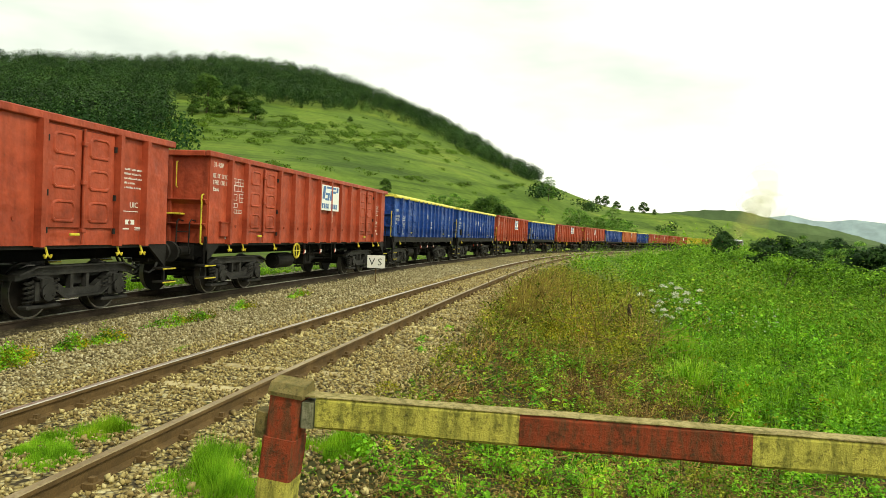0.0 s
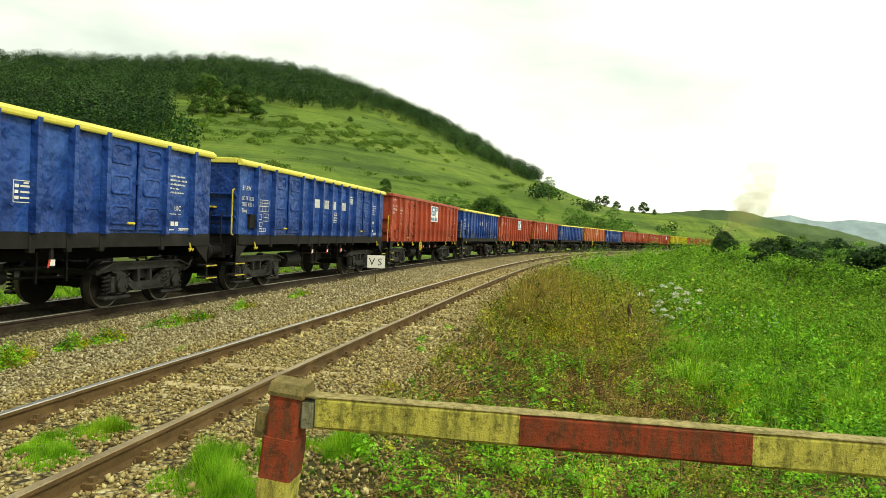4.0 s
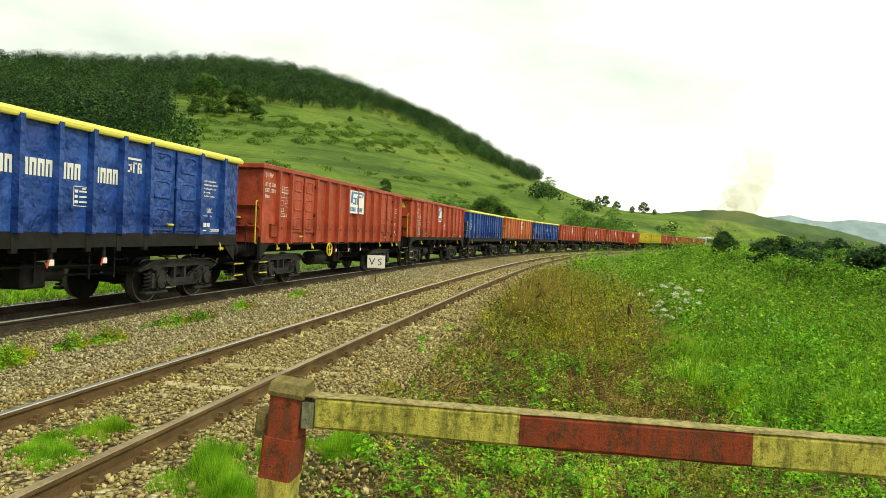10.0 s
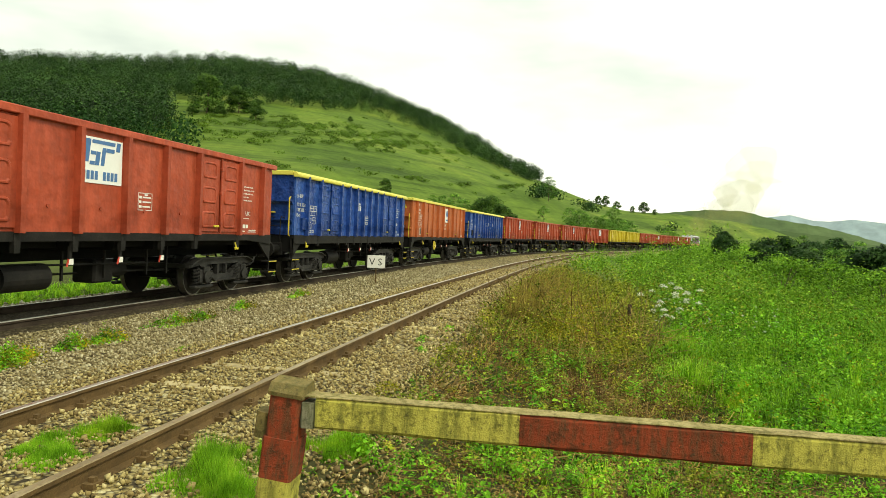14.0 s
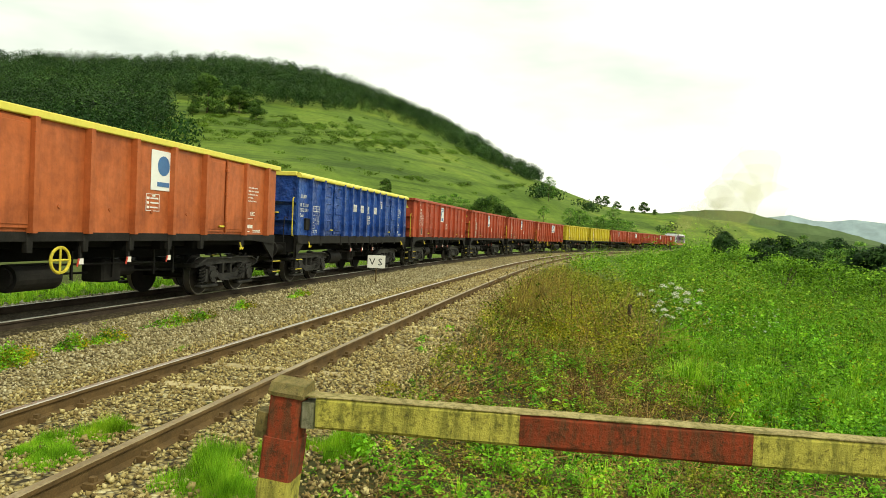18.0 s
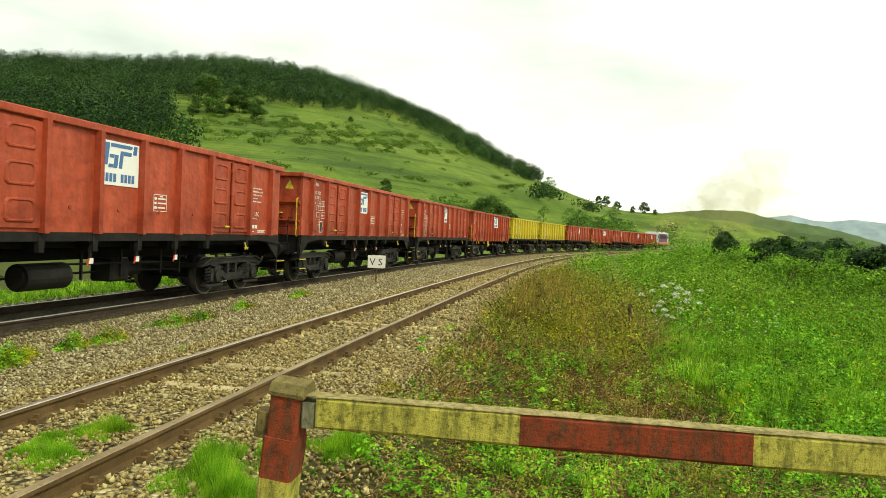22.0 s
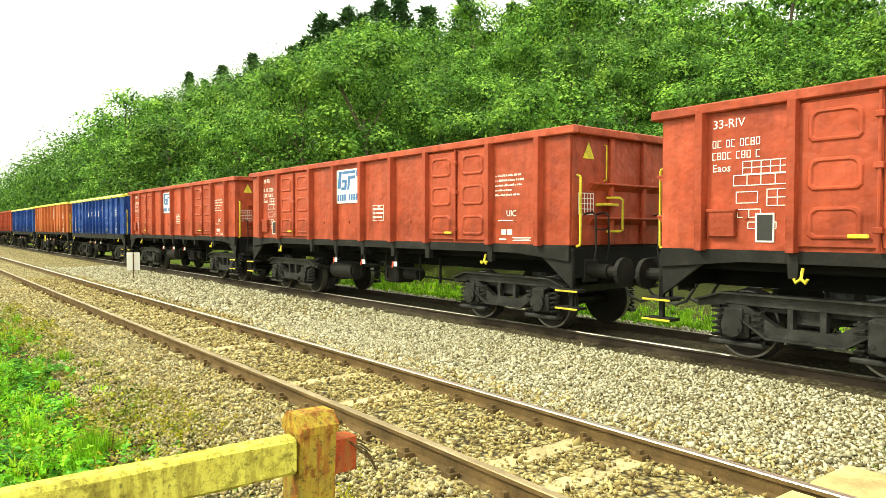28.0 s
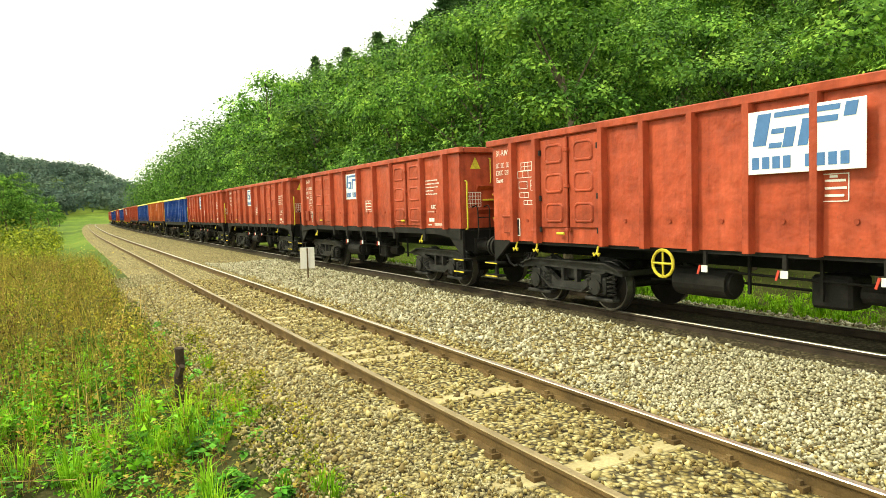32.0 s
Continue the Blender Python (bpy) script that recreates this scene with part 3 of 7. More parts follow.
def door_mesh(w, z0, z1, col, pressed=True):
    """One leaf, facing -y at y = 0, and its three pressed panels."""
    b = Build()
    panels = []
    b.box(-w / 2, w / 2, -0.03, 0.02, z0, z1, 0.012)
    if pressed:
        hgt = (z1 - z0) / 3
        for i in range(3):
            c = z0 + hgt * (i + 0.5)
            a, e = w * 0.34, hgt * 0.34
            q = 0.11
            corner = [(math.cos(t), math.sin(t)) for t in np.linspace(0, math.pi / 2, 4)]
            out = [(-a, c - e + 0.05), (-a + 0.05, c - e), (a - 0.05, c - e), (a, c - e + 0.05)]
            out += [(a - q + q * u, c + e - q + q * v) for u, v in corner] + [(-a + q - q * v, c + e - q + q * u) for u, v in corner]
            n = len(out)
            def ring(f, y):
                return [(u * f, y, c + (v - c) * (1 - (1 - f) * 1.2)) for u, v in out]
            vs = ring(1.0, -0.03) + ring(0.93, -0.052) + ring(0.84, -0.054) + ring(0.76, -0.034)
            fs = []
            for r_ in range(3):
                for k in range(n):
                    fs.append((r_ * n + k, r_ * n + (k + 1) % n, (r_ + 1) * n + (k + 1) % n, (r_ + 1) * n + k))
            fs.append(tuple(range(3 * n, 4 * n)))
            panels.append(Build().add(vs, fs).mesh("pressed_panel", col))
    else:
        panels.append(Build().box(-w / 2 + 0.05, w / 2 - 0.05, -0.045, -0.028, z0 + 0.06, z1 - 0.06, 0.01).mesh("panel", col))
    return b.mesh("door", col), panels


def make_wagon(col, label, style="sill", rim=None, board=True, words=False, ladder=True, wheel=False, doors_pressed=True, logo_round=False, half=6.18):
    """A four-axle open wagon. style: 'sill' has a black sill, 'low' has sides that reach lower and more stakes."""
    rim = rim or col
    low = 1.26 if style == "low" else LOW
    w = thing("open_wagon", label, "railway wagon", "wagons of the goods train")
    post_x = (-5.76, -4.5, -2.56, -1.28, 0, 1.28, 2.56, 4.5, 5.76) if style == "sill" else (-5.65, -4.9, -3.14, -2.24, -1.34, -0.45, 0.45, 1.34, 2.24, 3.14, 4.9, 5.65) if style == "low" else (-5.58, -4.5, -2.56, -1.7, -0.85, 0, 0.85, 1.7, 2.56, 4.5, 5.58)
    door_x = (-4.02, 4.02) if style == "low" else (-3.53, 3.53)
    door_w = 0.80 if style == "low" else 0.90
    grow = half / 6.42
    post_x = tuple(x * grow for x in post_x)
    door_x = tuple(x * grow for x in door_x)
    # sides and ends
    sm = Build().box(-half, half, -0.02, 0.02, low, TOP - 0.05).mesh("side_panel", col)
    for s in (-1, 1):
        part("side_panel", sm, None, w, at=pose(0, s * WIDE, 0))
    em = Build().box(-0.02, 0.02, -WIDE + 0.02, WIDE - 0.02, low, TOP - 0.05).mesh("end_panel", col)
    fm = Build().box(-half + 0.02, half - 0.02, -WIDE + 0.02, WIDE - 0.02, low - 0.06, low + 0.04).mesh("floor", P_DARK)
    part("floor", fm, None, w)
    rb = Build()
    if style == "blue":
        rb.prism([(-0.09, -0.17), (-0.105, -0.14), (-0.105, -0.09), (-0.02, -0.02), (0.04, -0.02), (0.04, -0.17)], -half - 0.06, half + 0.06, "x")
    else:
        rb.box(-half - 0.15, half + 0.15, -0.08, 0.04, -0.13, 0.0, 0.015)
    rm = rb.mesh("top_rail", rim)
    rb = Build()
    rb.box(-0.06, 0.06, -WIDE + 0.04, WIDE - 0.04, -0.13, -0.002, 0.015)
    rem = rb.mesh("end_rail", rim)
    pb = Build()
    pb.prism([(-0.05, -0.125), (0.05, -0.125), (0.062, 0.0), (-0.062, 0.0)], low - 0.02, TOP - 0.12, "z")
    pm = pb.mesh("stake", col)
    dm, panels = door_mesh(door_w, (low if style != "low" else 1.5) + 0.05, TOP - 0.17, col, doors_pressed)
    cb = Build()
    cb.cyl((0, -0.06, low + 0.02), (0, -0.06, TOP - 0.15), 0.022, 8)
    for z in (low + 0.25, (low + TOP) / 2, TOP - 0.4):
        cb.box(-0.05, 0.05, -0.1, -0.03, z - 0.035, z + 0.035, 0.008)
    bar = cb.mesh("locking_bar", col)
    hm = Build().cyl((0, -0.05, -0.05), (0, -0.05, 0.05), 0.028, 8).mesh("hinge", P_DARK)
    catch = Build().box(-0.11, 0.11, -0.09, -0.05, 0, 0.045, 0.01).mesh("door_catch", P_YEL)
    for s in (-1, 1):
        rot = 0 if s < 0 else 180
        part("top_rail", rm, None, w, at=pose(0, s * (WIDE + 0.02), TOP, 0, 0, rot))
        for x in post_x:
            part("stake", pm, None, w, at=pose(x, s * (WIDE + 0.02), 0, 0, 0, rot))
        for x in door_x:
            for d in (-1, 1):
                dr = part("door", dm, None, w, "pressed steel door leaf", pose(x + d * (door_w / 2 + 0.02), s * (WIDE + 0.03), 0, 0, 0, rot))
                if s < 0:
                    for pn in panels:
                        part("pressed_panel", pn, None, dr)
                if s < 0:
                    for z in (low + 0.25, low + 0.85, TOP - 0.4):
                        part("hinge", hm, None, dr, "dark door hinge", pose(d * door_w / 2, 0, z))
            part("locking_bar", bar, None, w, at=pose(x, s * (WIDE + 0.03), 0, 0, 0, rot))
            part("door_catch", catch, None, w, "yellow door catch", pose(x + 0.2 * s, s * (WIDE + 0.03), low + 0.16, 0, 0, rot))
    eb = Build()
    for z in (low + 0.42, low + 0.98):
        eb.box(0, 0.11, -WIDE + 0.42, WIDE - 0.03, z, z + 0.035, 0.008)
        eb.prism([(0, z), (0.09, z), (0, z - 0.09)], -WIDE + 0.42, WIDE - 0.03, "y")
    for y in (-0.45, 0.45):
        eb.box(0, 0.07, y - 0.05, y + 0.05, low, TOP - 0.12, 0.012)
    emesh = eb.mesh("end_stiffener", col)
    lad = Build()
    lad.tube([(0.02, 0, -0.02), (0.09, 0, 0.0), (0.10, 0, 0.03), (0.10, 0, 1.07), (0.09, 0, 1.10), (0.02, 0, 1.12)], 0.02, 6)
    lad2 = Build()
    lad2.tube([(0.02, 0, 0.0), (0.07, 0, 0.02), (0.07, 0, 0.58), (0.02, 0, 0.6)], 0.013, 6)
    ladm2 = lad2.mesh("grab_rail", P_YEL)
    ladm = lad.mesh("grab_rail", P_YEL)
    stp = Build().box(0.0, 0.18, -0.2, 0.2, -0.02, 0.02, 0.006).mesh("foot_step", P_YEL)
    brk = Build().tube([(0.02, 0, 0.0), (0.16, 0.16, 0.0), (0.2, 0.2, 0.02), (0.2, 0.2, 0.52), (0.17, 0.16, 0.56), (0.02, 0.0, 0.56)], 0.022, 6).mesh("end_handle", P_YEL)
    grid = Build()
    for u in range(6):
        grid.box(0, 0.004, 0.075 * u - 0.005, 0.075 * u + 0.005, 0, 0.34)
    for v in range(5):
        grid.box(0, 0.004, -0.005, 0.38, 0.085 * v - 0.005, 0.085 * v + 0.005)
    gridm = grid.mesh("end_table", P_WHITE)
    for s in (-1, 1):
        rot = 180 if s < 0 else 0
        part("end_panel", em, None, w, at=pose(s * half, 0, 0))
        part("end_rail", rem, None, w, at=pose(s * (half + (0.02 if style == "blue" else 0.09)), 0, TOP))
        part("end_stiffener", emesh, None, w, at=pose(s * (half + 0.02), 0, 0, 0, 0, rot))
        if ladder:
            part("grab_rail", ladm, None, w, "yellow grab rail", pose(s * (half + 0.02), -WIDE + 0.1, low + 0.0, 0, 0, rot))
            part("grab_rail", ladm2, None, w, "yellow grab rail", pose(s * (half + 0.02), -0.62, TOP - 0.85, 0, 0, rot))
            if s > 0 and style == "sill":
                part("end_handle", brk, None, w, "bent yellow hand rail", pose(half + 0.02, -0.55, low + 0.22))
                tagged(part("end_table", gridm, None, w, "white grid of a loading table", pose(half + 0.024, -WIDE + 0.16, low + 0.5)), kind="stuff")
            part("foot_step", stp, None, w, "yellow foot step", pose(s * (half + 0.02), -0.62, low + 0.66, 0, 0, rot))
    # underframe
    if style != "low":
        sb = Build()
        sb.prism([(-half, low), (half, low), (half, 1.24), (half - 0.4, 1.22), (-half + 0.4, 1.22), (-half, 1.24)] if style == "blue" else [(-half, low), (half, low), (half, 1.22), (half - 1.2, 1.33), (-half + 1.2, 1.33), (-half, 1.22)], -0.06, 0.05)
        sill = sb.mesh("sill", P_DARK)
        for s in (-1, 1):
            part("sill", sill, None, w, "black steel sill", pose(0, s * (WIDE - 0.02), -0.002))
        br = Build().prism([(-0.07, 0), (0.07, 0), (0.055, -0.30), (-0.055, -0.30)], -0.06, 0.02).mesh("stake_foot", P_DARK)
        for s in (-1, 1):
            for x in post_x[1:-1]:
                part("stake_foot", br, None, w, at=pose(x, s * (WIDE - 0.01), 1.45))
    ub = Build()
    ub.box(-half + 0.1, half - 0.1, -0.25, 0.25, 0.92, low - 0.06)
    ub.box(-half + 0.1, half - 0.1, -1.1, 1.1, 1.2, low - 0.06)
    for x in (-half + 0.08, -2.4, -1.2, 0, 1.2, 2.4, half - 0.08):
        part("cross_member", Build().box(x - 0.07, x + 0.07, -1.3, 1.3, 0.95 if abs(x) > 3 else 1.15, low - 0.061), P_UNDER_SHADE, w)
    part("underframe", ub, P_UNDER_SHADE, w)
    hs = Build()
    hs.prism([(-0.05, -0.52), (0.65, -0.0), (0.65, 0.12), (-0.05, 0.12)], -0.03, 0.03)
    hsm = hs.mesh("headstock_gusset", P_DARK)
    bf = Build()
    bf.cyl((-0.05, 0, 0), (0.38, 0, 0), 0.12, 14)
    bf.cyl((0.30, 0, 0), (0.64, 0, 0), 0.09, 12)
    bf.box(-0.06, 0.0, -0.19, 0.19, -0.19, 0.19, 0.02)
    bfm = bf.mesh("buffer", P_DARK, False)
    bh = Build().cyl((0.62, 0, 0), (0.69, 0, 0), 0.235, 20).mesh("buffer_head", P_DARK)
    ck = Build()
    ck.tube([(0, 0, 0), (0.3, 0, 0.0), (0.42, 0, 0.06), (0.4, 0, 0.12), (0.3, 0, 0.13)], 0.045, 6)
    ck.tube([(0.32, 0, 0.02), (0.5, 0.0, -0.25), (0.66, 0, -0.22)], 0.03, 6)
    ckm = ck.mesh("draw_hook", P_DARK)
    ho = Build()
    ho.tube([(0, 0, 0), (0.15, 0, -0.05), (0.35, 0.0, -0.35), (0.55, 0.0, -0.42), (0.68, 0, -0.38)], 0.025, 6)
    hom = ho.mesh("brake_hose", P_BLACK)
    sh = Build()
    sh.box(-0.03, 0.03, -0.03, 0.03, -0.62, 0.0)
    sh.box(-0.22, 0.22, -0.14, 0.1, -0.64, -0.60)
    shm = sh.mesh("step_hanger", P_DARK)
    sy = Build().box(-0.23, 0.23, -0.155, -0.138, -0.64, -0.612, 0.003).mesh("step_edge", P_YEL)
    loop = Build()
    loop.tube([(0.0, -0.16, 0.55), (0.18, -0.16, 0.58), (0.24, -0.16, 0.52), (0.26, -0.16, 0.0), (0.22, -0.16, -0.2)], 0.016, 6)
    loop.tube([(0.0, 0.16, 0.55), (0.18, 0.16, 0.58), (0.24, 0.16, 0.52), (0.26, 0.16, 0.0), (0.22, 0.16, -0.2)], 0.016, 6)
    loop.tube([(0.245, -0.16, 0.3), (0.245, 0.16, 0.3)], 0.012, 5)
    loopm = loop.mesh("shunter_rail", P_DARK)
    for s in (-1, 1):
        rot = 180 if s < 0 else 0
        for y in (-0.875, 0.875):
            part("buffer", bfm, None, w, at=pose(s * (half + 0.0), y, 1.06, 0, 0, rot))
            part("buffer_head", bh, None, w, at=pose(s * (half + 0.0), y, 1.06, 0, 0, rot), smooth_faces=False)
        for y in (-0.95, 0.95):
            part("shunter_rail", loopm, None, w, "dark bent hand rail", pose(s * (half + 0.03), y, low - 0.05, 0, 0, rot))
        part("draw_hook", ckm, None, w, at=pose(s * half, 0, 1.03, 0, 0, rot))
        for y in (-0.3, 0.3):
            part("brake_hose", hom, None, w, at=pose(s * half, y, 0.98, 0, 0, rot))
        for y in (-WIDE + 0.03, WIDE - 0.03):
            part("headstock_gusset", hsm, None, w, at=pose(s * (half - 0.0), y, 1.3, 0, 0, 0 if s < 0 else 180))
            for z in (1.12, 0.74):
                st = part("step_hanger", shm, None, w, at=pose(s * (half + 0.02), y, z + 0.26 if z > 1 else z + 0.36))
                part("step_edge", sy, None, st, "yellow step edge")
    # brake gear
    tb = Build().cyl((-0.5, 0, 0), (0.5, 0, 0), 0.23, 18)
    tb.cyl((-0.55, 0, 0), (0.55, 0, 0), 0.17, 14)
    part("air_tank", tb, P_DARK, w, "black air reservoir", pose(-1.75, -0.80, 0.70))
    bg = Build()
    bg.tube([(-3.2, -0.5, 0.62), (-1.5, -0.5, 0.70), (1.5, -0.5, 0.66), (3.2, -0.5, 0.62)], 0.022, 5)
    bg.tube([(-1.5, -0.9, 0.9), (1.6, -0.9, 0.85)], 0.02, 5)
    bg.box(0.0, 0.55, -0.85, -0.35, 0.5, 0.95, 0.04)
    bg.cyl((0.6, -0.6, 0.72), (1.1, -0.6, 0.72), 0.14, 12)
    for x in (-0.9, 0.2, 1.5, 2.2):
        bg.box(x - 0.02, x + 0.02, -0.92, -0.88, 0.6, 1.2)
    part("brake_gear", bg, P_DARK, w)
    hk = Build()
    hk.tube([(0, -0.02, 0.12), (0, -0.06, 0.0), (-0.06, -0.07, -0.05), (-0.08, -0.07, 0.0)], 0.019, 6)
    hk.tube([(0, -0.06, 0.0), (0.06, -0.07, -0.05), (0.08, -0.07, 0.0)], 0.019, 6)
    hkm = hk.mesh("tow_hook", P_YEL)
    hook_x = (-4.38 * grow, 4.38 * grow) if style == "sill" else (-5.55 * grow, 5.55 * grow) if style == "blue" else tuple(x * grow for x in (-5.6, -4.95, -3.3, 3.3, 4.95, 5.6))
    for s in (-1, 1):
        for x in hook_x:
            part("tow_hook", hkm, None, w, "yellow rope hook", pose(x, s * (WIDE + 0.02), 1.16 if style != "low" else 1.12, 0, 0, 0 if s < 0 else 180))
    hdl = Build()
    hdl.box(-0.03, 0.03, -0.02, 0.02, -0.32, 0.0)
    hdlm = hdl.mesh("brake_handle", P_DARK)
    tag = Build().box(-0.055, 0.055, -0.03, -0.02, -0.31, -0.21).mesh("brake_plate", P_WHITE)
    lev = Build().box(-0.015, 0.015, -0.045, -0.03, -0.36, -0.22, m=pose(0, 0, 0, 0, 18, 0)).mesh("brake_lever", P_REDWHITE)
    for x in (-1.28, 0.0, 1.28):
        h = part("brake_handle", hdlm, None, w, at=pose(x, -WIDE + 0.02, 1.24))
        part("brake_plate", tag, None, h, "white plate on the brake handle")
        part("brake_lever", lev, None, h, "red brake lever")
    if wheel:
        wb = Build()
        ring = [(0.21 * math.cos(a), 0, 0.21 * math.sin(a)) for a in np.linspace(0, 2 * math.pi, 21)]
        wb.tube(ring, 0.026, 6)
        wb.tube([(0, 0, -0.2), (0, 0, 0.2)], 0.02, 5)
        wb.tube([(-0.2, 0, 0), (0.2, 0, 0)], 0.02, 5)
        part("hand_wheel", wb, P_YEL, w, "yellow hand brake wheel", pose(-1.9 * grow, -WIDE - 0.06, 1.02))
    for x in (-4.52 * grow, 4.52 * grow):
        add_bogie(w, x)
    # boards and markings on the camera's side
    yf = -WIDE - 0.026
    if board:
        bw, bz0, bz1 = (1.12, 2.34, 3.14) if style == "sill" else (1.62, 2.3, 3.12)
        x0 = -1.21 if style == "sill" else -0.5
        y1 = yf - 0.0 if style == "sill" else yf - 0.10
        if logo_round:
            bw, x0 = 0.80, 0.55
        bd = part("name_board", Build().box(0, bw, -0.012, 0, bz0, bz1, 0.004), P_BOARD, w, "white board with blue blocks", pose(x0, y1, 0))
        if logo_round:
            lb = Build().cyl((bw * 0.5, -0.014, bz0 + 0.5), (bw * 0.5, -0.018, bz0 + 0.5), 0.2, 20)
            lbs = [lb, Build().box(bw * 0.25, bw * 0.75, -0.018, -0.014, bz0 + 0.08, bz0 + 0.17)]
        else:
            u, v = bw, bz1 - bz0
            lbs = []
            for a0, a1, c0, c1 in ((.10, .22, .45, .95), (.25, .78, .87, .95), (.25, .36, .62, .70), (.25, .36, .40, .48), (.37, .46, .40, .70), (.50, .58, .40, .80), (.59, .78, .71, .80), (.82, .91, .76, .96)):
                k0, k1 = 0.10 * c0, 0.10 * c1
                lbs.append(Build().prism([(u * (a0 + k0 - 0.06), bz0 + v * c0), (u * (a1 + k0 - 0.06), bz0 + v * c0), (u * (a1 + k1 - 0.06), bz0 + v * c1), (u * (a0 + k1 - 0.06), bz0 + v * c1)], -0.018, -0.013))
            for k in range(9):
                if k != 4:
                    lbs.append(Build().box(u * (0.08 + k * 0.092), u * (0.08 + k * 0.092 + 0.065), -0.018, -0.013, bz0 + v * 0.08, bz0 + v * 0.27))
        for lb in lbs:
            part("board_block", lb, P_LOGO, bd, "blue block on the board")
    tx = -5.62 * grow if style == "sill" else -half + 0.13
    tzs = TOP - (0.78 if style == "blue" else 0.34)
    part("class_mark", letters("33-RIV" if style == "sill" else "31-RIV", 0.16, P_WHITE), None, w, "white lettering", pose(tx, yf, tzs))
    nb = Build()
    for row, groups in ((1, (2, 2, 4)), (2, (4, 3, 1))):
        xx = 0.0
        for g_ in groups:
            for d_ in range(g_):
                mark = ((0, 5, 0, 1), (0, 5, 8, 9), (0, 1, 0, 9), (4, 5, 0, 9), (0, 5, 4, 5))[: 5 - (d_ + row) % 3]
                for u0, u1, v0, v1 in mark:
                    nb.box(xx + u0 * 0.0104, xx + u1 * 0.0104, -0.003, 0, -0.155 * row - 0.095 + v0 * 0.0106, -0.155 * row - 0.095 + v1 * 0.0106)
                xx += 0.07
            xx += 0.05
    tagged(part("number_marking", nb, P_WHITE, w, "white number marking", pose(tx, yf, tzs + 0.0)), kind="stuff")
    part("type_mark", letters("Eaos", 0.14, P_WHITE), None, w, "white lettering", pose(tx, yf, tzs - 0.56))
    tb2 = Build()

    def frame_bars(x0, x1, z0, z1, rows=2, cols=4):
        t = 0.0055
        for r_ in range(rows + 1):
            z = z0 + (z1 - z0) * r_ / rows
            tb2.box(x0, x1, -0.003, 0, z - t, z + t)
        for c_ in range(cols + 1):
            x = x0 + (x1 - x0) * c_ / cols
            tb2.box(x - t, x + t, -0.003, 0, z0, z1)

    frame_bars(0.42, 1.02, -0.66, -0.50, 2, 5)
    frame_bars(0.30, 1.02, -0.80, -0.67, 1, 4)
    frame_bars(0.34, 0.62, -1.02, -0.88, 1, 1)
    frame_bars(0.74, 1.00, -1.06, -0.86, 2, 2)
    frame_bars(0.36, 0.66, -1.20, -1.10, 1, 2)
    frame_bars(0.50, 0.86, -1.34, -1.26, 1, 3)
    tagged(part("load_table", tb2, P_WHITE, w, "white load limit tables", pose(tx if style == "sill" else post_x[0] - 0.2, yf, tzs + (0.05 if style == "sill" else 0.3))), kind="stuff")
    pb2 = Build().box(0, 0.2, -0.008, 0, 0, 0.32, 0.004)
    part("label_holder", pb2, P_BLACK, w, "black label holder", pose(tx + 0.62, yf, low + 0.12))
    pf = Build()
    for a0, a1, c0, c1 in ((-0.02, 0.22, -0.02, 0.0), (-0.02, 0.22, 0.32, 0.34), (-0.02, 0.0, 0, 0.32), (0.2, 0.22, 0, 0.32)):
        pf.box(a0, a1, -0.009, 0, c0, c1)
    tagged(part("label_frame", pf, P_WHITE, w, "white outline", pose(tx + 0.62, yf, low + 0.12)), kind="stuff")
    ub2 = Build()
    rt = random.Random(7)
    for k in range(5):
        xx, end = 0.0, (0.62, 0.70, 0.66, 0.42, 0.60)[k]
        while xx < end:
            wd = rt.choice((0.012, 0.022, 0.022, 0.03))
            ub2.box(xx, xx + wd, -0.003, 0, -k * 0.085, -k * 0.085 + rt.choice((0.022, 0.03, 0.036)))
            xx += wd + rt.choice((0.008, 0.01, 0.026))
    tagged(part("owner_text", ub2, P_WHITE, w, "small white lines of writing", pose(post_x[-2] + 0.12, yf, TOP - 0.72)), kind="stuff")
    part("union_mark", letters("UIC", 0.15, P_WHITE), None, w, "white lettering", pose(post_x[-2] + 0.4, yf, TOP - 1.42))
    for u0, u1, v0, v1 in ((0.1, 0.55, 0, 0.014), (0.18, 0.30, -0.24, -0.15), (0.33, 0.45, -0.24, -0.15), (0.46, 0.9, -0.345, -0.335), (0.46, 0.9, -0.30, -0.285), (0.5, 0.86, -0.32, -0.31), (0.12, 0.3, -0.335, -0.31)):
        part("small_sign", Build().box(u0, u1, -0.003, 0, v0, v1), P_WHITE, w, "small white sign", pose(post_x[-2] + 0.1, yf, TOP - 1.5))
    rs = Build()
    for a0, a1, c0, c1 in ((0, 0.44, 0, 0.012), (0, 0.44, 0.33, 0.342), (0, 0.012, 0, 0.34), (0.428, 0.44, 0, 0.34), (0.03, 0.11, 0.23, 0.28), (0.14, 0.40, 0.24, 0.27), (0.03, 0.10, 0.14, 0.19), (0.14, 0.41, 0.15, 0.18), (0.03, 0.11, 0.05, 0.10), (0.14, 0.38, 0.06, 0.09), (0.2, 0.3, 0.29, 0.32)):
        rs.box(a0, a1, -0.003, 0, c0, c1)
    tagged(part("revision_table", rs, P_WHITE, w, "white revision table", pose(0.42, yf, 1.92)), kind="stuff")
    mid_bays = [x for x in post_x if abs(x) < 2.7 * grow]
